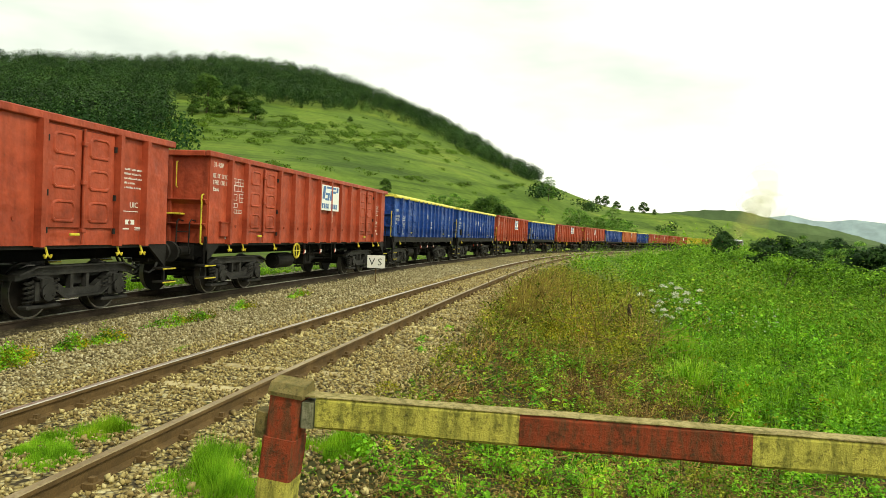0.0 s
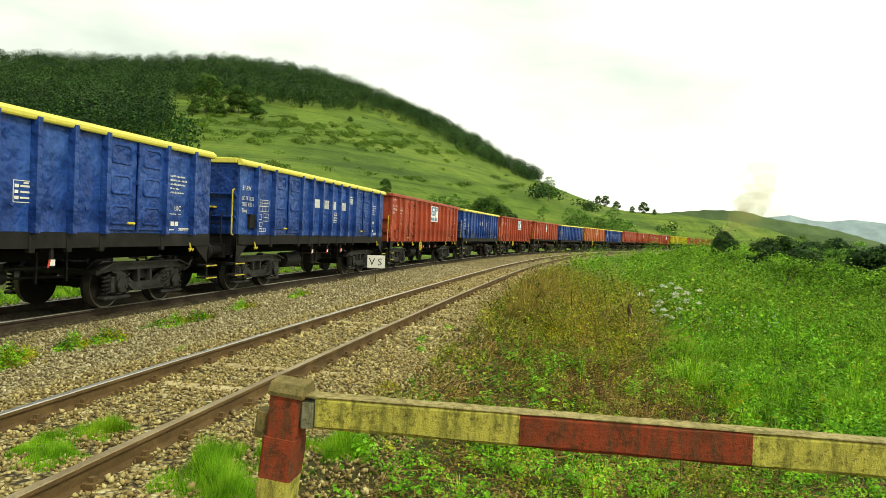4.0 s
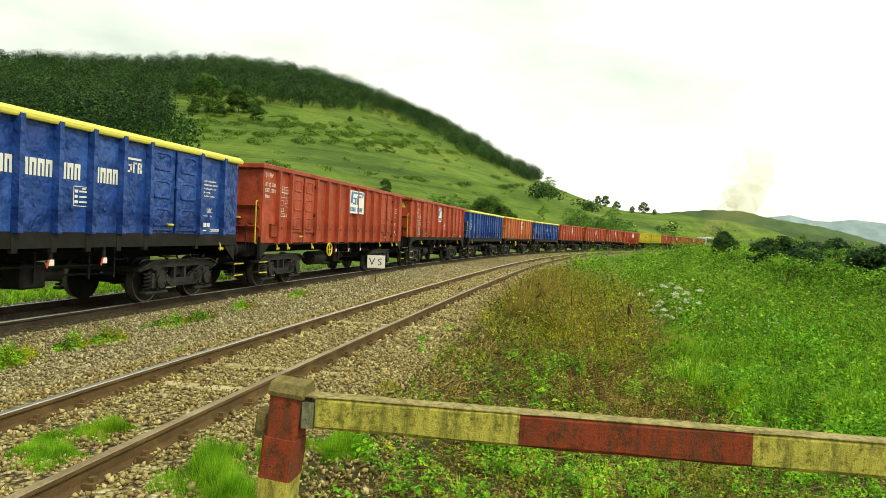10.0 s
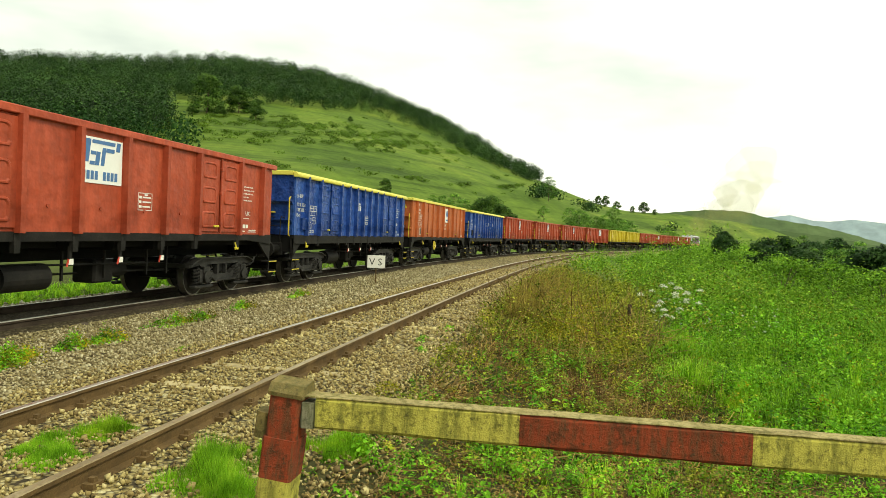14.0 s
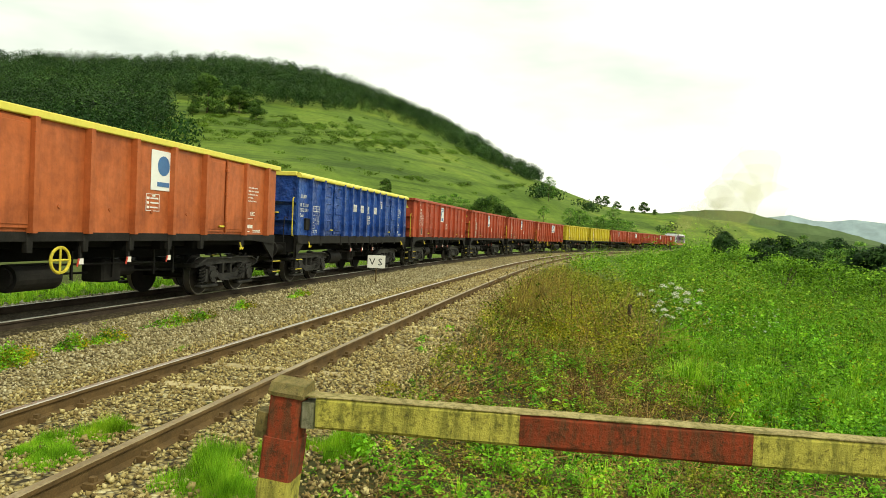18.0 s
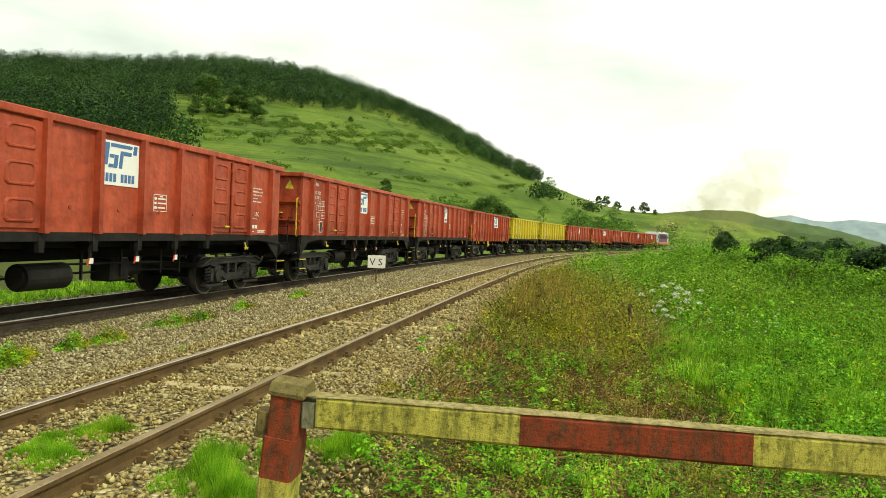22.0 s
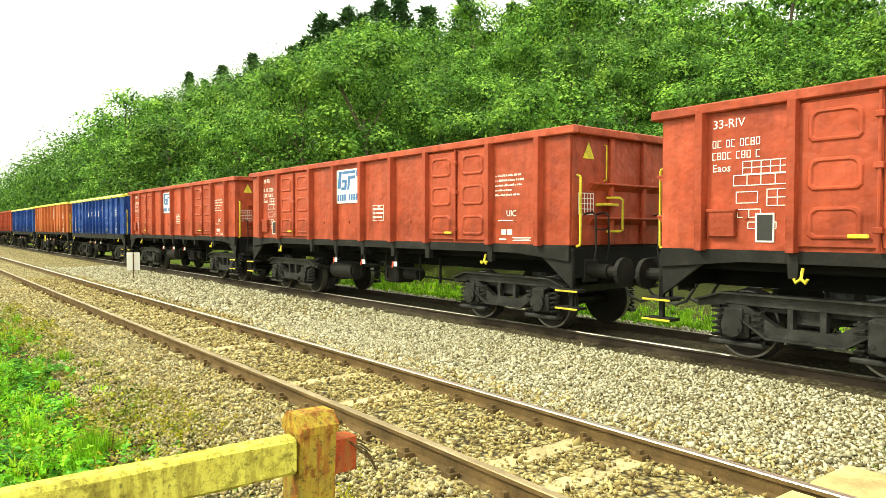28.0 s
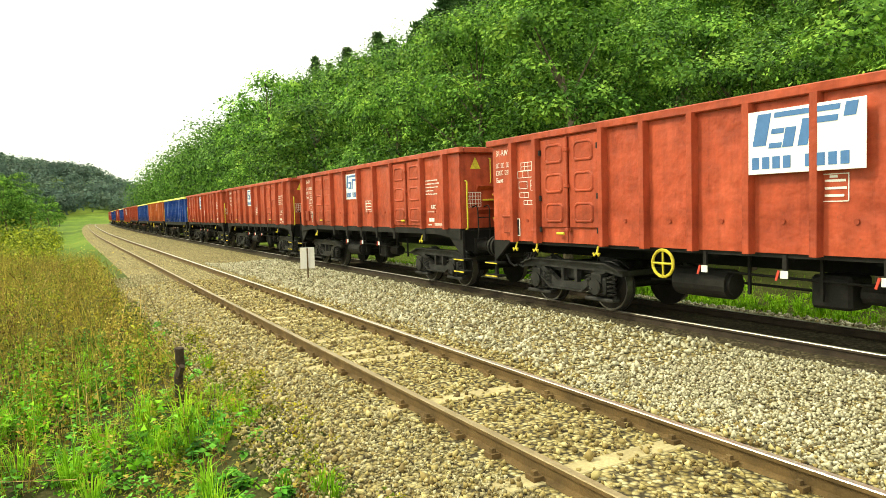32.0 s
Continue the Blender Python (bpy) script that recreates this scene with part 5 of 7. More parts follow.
def blades(x, y, z, h, width, lean=0.35):
    n = len(x)
    a = rs_.uniform(0, 2 * np.pi, n)
    b = rs_.uniform(0, 2 * np.pi, n)
    wx, wy = np.cos(a) * width, np.sin(a) * width
    lx, ly = np.cos(b) * h * lean * rs_.uniform(0.2, 1, n), np.sin(b) * h * lean * rs_.uniform(0.2, 1, n)
    return np.stack([np.stack([x - wx, y - wy, z], 1), np.stack([x + wx, y + wy, z], 1), np.stack([x + lx, y + ly, z + h], 1)], 1)


def greenery(name, label, category, shapes, material, kind="stuff"):
    q = np.concatenate(shapes)
    f = np.arange(len(q) * 3).reshape(-1, 3)
    return tagged(part(name, big_mesh(name, q.reshape(-1, 3), f, material)), label, category, kind=kind)


G_LUSH = leafy("lush_green_leaves", (0.055, 0.18, 0.014), (0.17, 0.45, 0.03), (0.32, 0.62, 0.055), 0, 1.1)
G_NETTLE = leafy("broad_nettle_leaves", (0.045, 0.17, 0.025), (0.13, 0.40, 0.055), (0.27, 0.60, 0.11), 0, 0.9)
G_GRASS = leafy("fresh_grass", (0.12, 0.30, 0.02), (0.23, 0.48, 0.035), (0.37, 0.58, 0.06), 0, 0.9)
G_OLIVE = leafy("olive_weeds", (0.055, 0.09, 0.010), (0.20, 0.26, 0.028), (0.42, 0.45, 0.06), 0, 0.9)
G_DRY = leafy("dry_stalks", (0.16, 0.125, 0.034), (0.33, 0.265, 0.068), (0.52, 0.43, 0.12), 0, 0.8)
G_RUST = leafy("rusty_withered_leaves", (0.055, 0.032, 0.012), (0.14, 0.075, 0.026), (0.27, 0.16, 0.06), 0, 1.4)
G_BRUSH = leafy("dead_brushwood", (0.09, 0.058, 0.02), (0.23, 0.15, 0.055), (0.44, 0.32, 0.13), 0, 1.4)
G_YELLOW = leafy("yellow_flowering_weeds", (0.16, 0.17, 0.012), (0.30, 0.29, 0.02), (0.46, 0.40, 0.035), 0, 1.2)
G_SHRUB = leafy("shrub_leaves", (0.06, 0.155, 0.012), (0.145, 0.32, 0.028), (0.28, 0.46, 0.055), 0.1, 0.7)
G_WHITE = plain("white_umbels", (0.70, 0.70, 0.60), 0.8)


def ground_under(x, y):
    """The ground or the track bed, whichever is higher."""
    o = offset_of(x, y) - NEAR
    return np.maximum(ground_z(x, y), np.where((o > -2.75) & (o < 9), np.interp(o, BED_O, BED_Z), -99))


def patches(x, o, clump, seed):
    """Uneven patches: about -1.5 in the gaps, 1.5 in the thick of them."""
    u = x / clump + 0.8 * np.sin(o / clump * 1.3 + seed)
    v = o / clump + 0.8 * np.sin(x / clump * 1.1 + 2 * seed)
    return np.sin(2.1 * u + seed) * np.sin(2.4 * v + seed * 2) + 0.5 * np.sin(5.3 * u + 3 * v + seed)


def scatter(n, x0, x1, o0, o1, clump=1.5, seed=0, keep=0.5):
    """Places in a strip beside the line, in uneven patches."""
    x = rs_.uniform(x0, x1, n)
    o = rs_.uniform(o0, o1, n)
    k = patches(x, o, clump, seed) + rs_.normal(0, 0.5, n) > (0.5 - keep) * 3
    x, o = x[k], o[k]
    y = o + np.interp(x, LINE_X, LINE_Y)
    return x, y, ground_under(x, y)


def taper(x, y, x0, x1, o0, o1):
    """Plants stand lower towards the rim of their patch."""
    o = offset_of(x, y)
    e = np.minimum(np.minimum(x - x0, x1 - x), 2.2 * np.minimum(o - o0, o1 - o)) / (0.16 * (x1 - x0) + 0.4)
    return 0.35 + 0.65 * np.clip(e, 0, 1) ** 0.8


def tufts(spots, n, h, size, leaves=True):
    """Tufts at given places (along, offset, half length, half width)."""
    out = []
    for sx, so, a, b in spots:
        r = np.sqrt(rs_.uniform(0, 1, n))
        t = rs_.uniform(0, 2 * np.pi, n)
        lump = 0.75 + 0.35 * np.sin(3 * t + sx * 7) * np.sin(2 * t + so * 5)
        u, v = r * np.cos(t) * lump, r * np.sin(t) * lump
        x = sx + a * u
        y = so + b * v + np.interp(x, LINE_X, LINE_Y)
        z = ground_under(x, y)
        top = h * (1.05 - r * r) * rs_.uniform(0.55, 1.1, n) * (0.75 + 0.4 * np.sin(x * 9 + so) * np.sin(y * 11))
        if leaves:
            c = np.stack([x, y, z + top * rs_.uniform(0.25, 1, n)], 1)
            out.append(leaf_tris(c, size * rs_.uniform(0.6, 1.3, n), np.stack([u * 0.7, v * 0.7, 0 * u + 0.8], 1), 0.5, 0.75))
        else:
            out.append(blades(x, y, z - 0.01, np.maximum(top, 0.03), size, 0.55))
    return np.concatenate(out)


def low_plants(n, x0, x1, o0, o1, h, size, seed, keep=0.6, leaves_each=8, loose=0.55, ratio=0.7):
    x, y, z = scatter(n, x0, x1, o0, o1, 1.6, seed, keep)
    m = len(x)
    hump = 0.6 + 0.5 * np.sin(x * 3.1 + seed) * np.sin(y * 3.7 + 2 * seed) + 0.25 * np.sin(x * 8.3 + y * 5.1)
    hh = np.maximum(h * rs_.uniform(0.45, 1.1, m) * hump, 0.03)
    c = np.repeat(np.stack([x, y, z], 1), leaves_each, 0)
    t = rs_.uniform(0, 1, len(c)) ** 0.7
    c[:, 2] += np.repeat(hh, leaves_each) * t
    c[:, :2] += rs_.normal(0, size * 0.9, (len(c), 2))
    return leaf_tris(c, size * rs_.uniform(0.5, 1.35, len(c)), None, loose, ratio)


def tall_grass(n, x0, x1, o0, o1, h, width, seed, keep=0.6, lean=0.35):
    x, y, z = scatter(n, x0, x1, o0, o1, 2.0, seed, keep)
    hump = 0.7 + 0.4 * np.sin(x * 2.1 + seed) * np.sin(y * 2.7 + 2 * seed) + 0.2 * np.sin(x * 6.3 + y * 4.1)
    return blades(x, y, z - 0.03, np.maximum(h * rs_.uniform(0.45, 1.15, len(x)) * hump * taper(x, y, x0, x1, o0, o1), 0.04), width, lean)


def wands(n, x0, x1, o0, o1, h, size, seed, keep=0.6, each=26):
    """Upright feathery weeds: small leaves all the way up a stem."""
    x, y, z = scatter(n, x0, x1, o0, o1, 2.0, seed, keep)
    m = len(x)
    hh = h * rs_.uniform(0.5, 1.1, m) * taper(x, y, x0, x1, o0, o1)
    t = np.tile(np.linspace(0.15, 1, each), m)
    c = np.repeat(np.stack([x, y, z], 1), each, 0)
    c[:, 2] += np.repeat(hh, each) * t
    spread = (0.16 * (1.15 - t) + 0.015)[:, None]
    d = rs_.normal(size=(len(c), 2))
    c[:, :2] += d * spread * np.repeat(hh, each)[:, None] * 0.55
    up = np.concatenate([d, np.full((len(c), 1), 0.3)], 1)
    stems = blades(x, y, z - 0.03, hh, 0.006, 0.06)
    return np.concatenate([leaf_tris(c, size * (1.25 - 0.6 * t) * rs_.uniform(0.6, 1.3, len(c)), up, 0.5, 0.5), stems])


def mounds(n, x0, x1, o0, o1, rad, h, per, size, seed, keep=0.6, spiky=0.0):
    """Rounded clumps of leaves, each lit above and dark below."""
    x, y, z = scatter(n, x0, x1, o0, o1, 1.8, seed, keep)
    m, per = len(x), int(per * 1.45)
    k = rs_.lognormal(0, 0.35, m)
    d = rs_.normal(size=(m, per, 3))
    d[:, :, 2] = np.abs(d[:, :, 2]) + 0.05
    d /= np.linalg.norm(d, axis=2, keepdims=True)
    r = rs_.uniform(0.6, 1.08, (m, per, 1)) * k[:, None, None]
    c = np.stack([x, y, z - 0.03], 1)[:, None] + d * r * np.array([rad, rad, 1.45 * h])
    if spiky:
        c[:, :, 2] += spiky * h * rs_.uniform(0, 1, (m, per)) ** 6
    return leaf_tris(c.reshape(-1, 3), 1.15 * size * rs_.uniform(0.5, 1.4, m * per), d.reshape(-1, 3) + np.array([0, 0, 0.35]), 0.55, 0.55)


def leafage(name, label, category, shapes, material):
    """Pointed leaves of four corners each, as one mesh."""
    q = np.concatenate(shapes)
    return tagged(part(name, big_mesh(name, q.reshape(-1, 3), np.arange(len(q) * 4).reshape(-1, 4), material)), label, category, kind="stuff")


def herbs(n, x0, x1, o0, o1, h, leaf, each, seed, keep=0.6, ratio=0.5, clump=0.62, slim=0.32, shorter=True):
    """Leafy plants: a stem with leaves that stand out from it all the way up, the largest low down."""
    x, y, z = scatter(n, x0, x1, o0, o1, clump, seed, keep)
    m = len(x)
    size = np.exp(rs_.normal(0, 0.3, m)) * (0.75 + 0.45 * np.sin(x * 1.9 + seed) * np.sin(y * 2.3 + 2 * seed))
    size *= np.clip(0.62 + 0.5 * patches(x, offset_of(x, y), clump, seed), 0.35, 1.35)
    hh = np.maximum(h * size * (taper(x, y, x0, x1, o0, o1) if shorter else 1.0), 0.05)
    lx, ly = rs_.normal(0, 0.13, m) * hh, rs_.normal(0, 0.13, m) * hh
    t = np.tile(np.linspace(0.12, 1.0, each), m)
    a = np.tile(np.arange(each) * 2.4, m) + np.repeat(rs_.uniform(0, 6.28, m), each) + rs_.normal(0, 0.3, m * each)
    H = np.repeat(hh, each)
    L = leaf * (1.15 - 0.6 * t) * rs_.uniform(0.7, 1.25, m * each) * np.repeat(0.7 + 0.3 * size, each)
    out = np.stack([np.cos(a), np.sin(a), 0 * a], 1)
    c = np.stack([np.repeat(x, each) + np.repeat(lx, each) * t, np.repeat(y, each) + np.repeat(ly, each) * t, np.repeat(z, each) + H * t], 1)
    c += out * (slim * H * (1.05 - t) * rs_.uniform(0.1, 1, m * each))[:, None]
    d = out + np.array([0, 0, 1.0]) * rs_.uniform(-0.35, 0.55, m * each)[:, None]
    d /= np.linalg.norm(d, axis=1, keepdims=True)
    w = np.stack([-np.sin(a), np.cos(a), rs_.normal(0, 0.35, m * each)], 1)
    L = L[:, None]
    droop = np.array([0, 0, -0.22]) * L
    leaves = np.stack([c, c + d * L * 0.45 + w * L * ratio * 0.5, c + d * L + droop, c + d * L * 0.45 - w * L * ratio * 0.5], 1)
    e = rs_.uniform(0, 6.28, m)
    sx, sy = np.cos(e) * 0.004, np.sin(e) * 0.004
    stems = np.stack([np.stack([x - sx, y - sy, z - 0.03], 1), np.stack([x + sx, y + sy, z - 0.03], 1), np.stack([x + lx + sx * 0.4, y + ly + sy * 0.4, z + hh], 1), np.stack([x + lx - sx * 0.4, y + ly - sy * 0.4, z + hh], 1)], 1)
    return np.concatenate([leaves, stems])


def stalks(n, x0, x1, o0, o1, long, rise, seed, keep=0.6, width=0.0035):
    """Cut and fallen stalks that lie criss-cross, some propped up on others."""
    x, y, z = scatter(n, x0, x1, o0, o1, 1.7, seed, keep)
    m = len(x)
    a = rs_.uniform(0, 6.28, m)
    ln = long * rs_.lognormal(-0.2, 0.5, m)
    z0, z1 = z + rise * rs_.uniform(-0.1, 0.6, m), z + rise * rs_.uniform(0.0, 1.3, m) ** 1.5
    dx, dy = np.cos(a) * ln, np.sin(a) * ln
    wx, wy, wz = -np.sin(a) * width, np.cos(a) * width, rs_.uniform(0.3, 1.0, m) * width
    return np.stack([np.stack([x - wx, y - wy, z0 - wz], 1), np.stack([x + wx, y + wy, z0 + wz], 1), np.stack([x + dx + wx, y + dy + wy, z1 + wz], 1), np.stack([x + dx - wx, y + dy - wy, z1 - wz], 1)], 1)


def grass_bunches(n, x0, x1, o0, o1, h, each, width, seed, keep=0.6, spread=0.9):
    """Bunches of arching grass: blades of two joined lengths that fall outwards."""
    x, y, z = scatter(n, x0, x1, o0, o1, 1.8, seed, keep)
    m = len(x)
    size = np.repeat(np.exp(rs_.normal(0, 0.28, m)) * taper(x, y, x0, x1, o0, o1), each)
    a = rs_.uniform(0, 6.28, m * each)
    r = rs_.uniform(0, 0.25, m * each) * h
    hh = h * size * rs_.uniform(0.5, 1.1, m * each)
    lean = spread * rs_.uniform(0.15, 1.0, m * each)
    bx, by, bz = np.repeat(x, each) + np.cos(a) * r, np.repeat(y, each) + np.sin(a) * r, np.repeat(z, each) - 0.02
    wx, wy = -np.sin(a) * width, np.cos(a) * width
    mx, my, mz = bx + np.cos(a) * hh * lean * 0.4, by + np.sin(a) * hh * lean * 0.4, bz + hh * 0.75
    tx, ty, tz = bx + np.cos(a) * hh * lean, by + np.sin(a) * hh * lean, bz + hh * (1.02 - 0.35 * lean)
    low = np.stack([np.stack([bx - wx, by - wy, bz], 1), np.stack([bx + wx, by + wy, bz], 1), np.stack([mx + wx, my + wy, mz], 1), np.stack([mx - wx, my - wy, mz], 1)], 1)
    top = np.stack([np.stack([mx - wx, my - wy, mz], 1), np.stack([mx + wx, my + wy, mz], 1), np.stack([tx + wx * 0.2, ty + wy * 0.2, tz], 1), np.stack([tx - wx * 0.2, ty - wy * 0.2, tz], 1)], 1)
    return np.concatenate([low, top])


# right of the crossing, seen first
leafage("nettles", "fresh green nettles in the shade of the barrier", "weeds", [herbs(900, 4.4, 8.8, -3.6, 1.3, 0.2, 0.065, 14, 101.0, 0.5, 0.55), herbs(260, 5.0, 9.0, 0.6, 2.1, 0.16, 0.055, 14, 102.0, 0.45, 0.5), herbs(520, 8, 16, -2.8, 1.4, 0.4, 0.08, 20, 103.0, 0.38, 0.5, 0.8)], G_LUSH)
leafage("fallen_stalks", "brown cut stalks lying criss-cross on the soil", "dry brush", [stalks(3600, 4.4, 9, -3.6, 1.7, 0.32, 0.12, 104.0, 0.6, 0.003), stalks(3600, 7.5, 15.5, -2.6, 1.7, 0.34, 0.34, 105.0, 0.6, 0.004), stalks(900, 15, 24, -2.0, 1.9, 0.9, 0.9, 106.0, 0.6, 0.006)], G_BRUSH)
leafage("withered_herbs", "withered reddish brown herbs on the cut strip", "dry brush", [herbs(800, 7, 15, -2.4, 1.4, 0.34, 0.07, 18, 107.0, 0.42, 0.4, 0.9), herbs(300, 9.8, 12.8, -1.4, 0.2, 0.25, 0.07, 16, 108.0, 0.6, 0.4)], G_RUST)
leafage("olive_herbs", "olive herbs between the stones and the grass", "weeds", [herbs(1500, 6, 16.5, -2.6, 2.0, 0.42, 0.075, 20, 109.0, 0.42, 0.42, 0.85), herbs(900, 14, 40, -2.4, 1.9, 0.85, 0.11, 26, 110.0, 0.6, 0.34)], G_OLIVE)
leafage("yellowing_herbs", "yellow-green flowering herbs beside the curve", "weeds", [herbs(260, 14, 27, -1.6, 1.5, 0.75, 0.10, 26, 111.0, 0.42, 0.4), herbs(110, 15.5, 19.5, -1.0, 0.9, 0.85, 0.10, 30, 119.0, 0.6, 0.45, 1.4), herbs(150, 8, 14, -2.0, 1.5, 0.28, 0.07, 15, 112.0, 0.42, 0.4)], G_YELLOW)
leafage("grass_bunches", "bright green arching grass on the falling bank", "grass", [grass_bunches(1500, 8.5, 21, -10, -2.2, 0.38, 34, 0.0045, 113.0, 0.66), grass_bunches(160, 11.5, 17, -2.9, -1.7, 0.5, 44, 0.005, 114.0, 0.7), grass_bunches(180, 4.4, 9, -3.4, 1.0, 0.2, 30, 0.003, 115.0, 0.4)], G_GRASS)
leafage("grass_bunches", "sunlit grass on the verge beyond the train", "grass", [grass_bunches(1500, 0, 34, 11.9, 17, 0.4, 24, 0.009, 141.0, 0.8), grass_bunches(1200, -34, 0, 11.9, 16.5, 0.4, 24, 0.009, 142.0, 0.8)], G_GRASS)
leafage("tall_herbs", "tall green herbs and nettles on the falling ground", "weeds", [herbs(1100, 13, 34, -14, -3.0, 1.35, 0.14, 32, 116.0, 0.46, 0.32, 1.6), herbs(900, 9.5, 20, -10, -2.6, 0.6, 0.10, 24, 117.0, 0.42, 0.4, 1.0), herbs(60, 14.6, 16.4, -2.9, -2.1, 0.75, 0.1, 34, 118.0, 0.8, 0.4, 2.0)], G_SHRUB)
greenery("leafy_clumps", "rounded clumps of bright green weeds behind the barrier", "weeds", [mounds(260, 4.5, 8.5, -3.5, 1.7, 0.13, 0.17, 46, 0.05, 41.0, 0.5, 0.5), mounds(420, 8.5, 15, -8, -2.6, 0.24, 0.28, 60, 0.075, 42.0, 0.6, 0.6), mounds(150, 8, 16, -2.4, 1.4, 0.17, 0.22, 44, 0.06, 43.0, 0.4, 0.5), mounds(420, 15, 26, -12, -3, 0.38, 0.5, 60, 0.11, 44.0, 0.55, 0.6)], G_LUSH)
greenery("olive_clumps", "clumps of olive and yellowing weeds along the stones", "weeds", [mounds(240, 6, 15, -2.2, 1.9, 0.17, 0.22, 44, 0.055, 45.0, 0.5, 0.8), mounds(240, 15, 30, -2.4, 1.9, 0.32, 0.5, 60, 0.085, 46.0, 0.6, 0.8), mounds(260, 20, 46, -12, 1.6, 0.5, 0.7, 60, 0.13, 47.0, 0.5, 0.6)], G_OLIVE)
greenery("brown_clumps", "withered brown clumps of cut weeds", "dry brush", [mounds(130, 5, 14.5, -2.4, 1.4, 0.2, 0.2, 80, 0.04, 48.0, 0.5, 1.2), mounds(60, 9.5, 13.5, -2.0, 0.2, 0.25, 0.18, 90, 0.042, 49.0, 0.7, 1.0)], G_BRUSH)
greenery("bright_clumps", "yellow-green clumps of fresh weeds", "weeds", [mounds(120, 9, 20, -8, -2.4, 0.24, 0.26, 50, 0.07, 50.0, 0.4, 0.8), mounds(70, 14, 25, -1.5, 1.2, 0.28, 0.5, 50, 0.07, 51.0, 0.4, 0.8)], G_YELLOW)
greenery("shrubby_clumps", "dense green clumps on the falling ground", "weeds", [mounds(480, 22, 50, -22, -3, 0.7, 0.85, 80, 0.16, 52.0, 0.65, 0.5), mounds(260, 110, 220, -60, 1, 2.2, 1.8, 80, 0.6, 55.0, 0.85, 0.4), mounds(300, 50, 110, -34, -3, 1.2, 1.2, 80, 0.3, 53.0, 0.75, 0.4), mounds(300, 40, 110, -7, 1.6, 0.6, 0.7, 60, 0.16, 54.0, 0.85, 0.5)], G_SHRUB)
greenery("green_weeds", "lush green weeds and nettles behind the barrier", "weeds", [low_plants(700, 4.4, 8, -3.5, 1.7, 0.14, 0.03, 1.0, 0.5, 9), low_plants(2200, 8, 19, -10, -2.9, 0.2, 0.045, 2.0, 0.6, 9)], G_LUSH)
greenery("grass", "bright green grass on the embankment", "grass", [tall_grass(8000, 9, 22, -10, -2.2, 0.34, 0.006, 3.0, 0.6, 0.9), tall_grass(9000, 4.3, 9, -4, 1.3, 0.16, 0.003, 1.4, 0.45, 0.8), tufts([(16.5, -2.3, 0.8, 0.4), (14.0, -2.6, 0.9, 0.4), (12.2, -3.0, 0.8, 0.3)], 2200, 0.55, 0.006, False)], G_GRASS)
greenery("dead_brush", "dry brown cut brush and stems", "dry brush", [tall_grass(5000, 4.8, 15, -2.3, 1.6, 0.16, 0.004, 5.0, 0.55, 2.6), tall_grass(2500, 9.5, 13.5, -2.4, 0.2, 0.22, 0.005, 5.3, 0.7, 2.0), low_plants(2600, 5, 14.5, -2.3, 1.4, 0.2, 0.045, 6.0, 0.6, 7, 1.5), tall_grass(7000, 4.4, 8.5, -3, 1.5, 0.12, 0.003, 6.4, 0.6, 2.6), tall_grass(1600, 8.5, 15, -2.3, 1.4, 0.2, 0.005, 6.8, 0.6, 4.0)], G_BRUSH)
greenery("olive_weeds", "olive weeds along the edge of the stones", "weeds", [low_plants(1800, 5, 17, -2.4, 2.0, 0.2, 0.035, 7.0, 0.5, 8), low_plants(4200, 14, 40, -2.2, 2.0, 0.6, 0.065, 8.0, 0.65, 10), tall_grass(13000, 13, 42, -3, 2.0, 0.75, 0.006, 8.5, 0.7, 0.5)], G_OLIVE)
greenery("tall_dry_weeds", "tall yellow-brown stalks beside the curve of the track", "weeds", [tall_grass(9000, 15, 44, -0.6, 2.2, 1.15, 0.006, 9.0, 0.72, 0.35), wands(500, 15, 40, -0.4, 2.1, 1.0, 0.06, 9.6, 0.6, 22), tufts([(20.5, 1.1, 2.2, 0.8), (23.5, 0.9, 2.2, 0.9), (17.5, 1.2, 1.5, 0.6), (27.5, 0.9, 2.5, 0.9)], 1500, 1.5, 0.008, False)], G_DRY)
greenery("yellow_weeds", "yellow flowering weeds among the stones", "weeds", [low_plants(1700, 8, 24, -1.6, 1.6, 0.4, 0.045, 10.0, 0.36, 9), tufts([(18.5, 0.2, 1.4, 0.5), (16.0, 0.4, 0.8, 0.3), (21.5, -0.4, 1.2, 0.5)], 900, 0.9, 0.06), tufts([(7.4, 2.25, 0.5, 0.18), (8.2, 2.1, 0.6, 0.2), (6.9, 2.0, 0.4, 0.2)], 500, 0.16, 0.03)], G_YELLOW)
greenery("tall_green_weeds", "tall feathery green weeds on the falling ground", "weeds", [wands(2200, 13, 34, -14, -3.0, 1.7, 0.075, 12.0, 0.55, 30), tall_grass(9000, 14, 46, -16, -3.6, 1.0, 0.008, 12.5, 0.6, 0.4), low_plants(3500, 17, 48, -18, -3.2, 0.7, 0.08, 13.0, 0.65, 9), low_plants(4500, 20, 48, -24, -8, 0.8, 0.10, 13.3, 0.8, 9)], G_SHRUB)
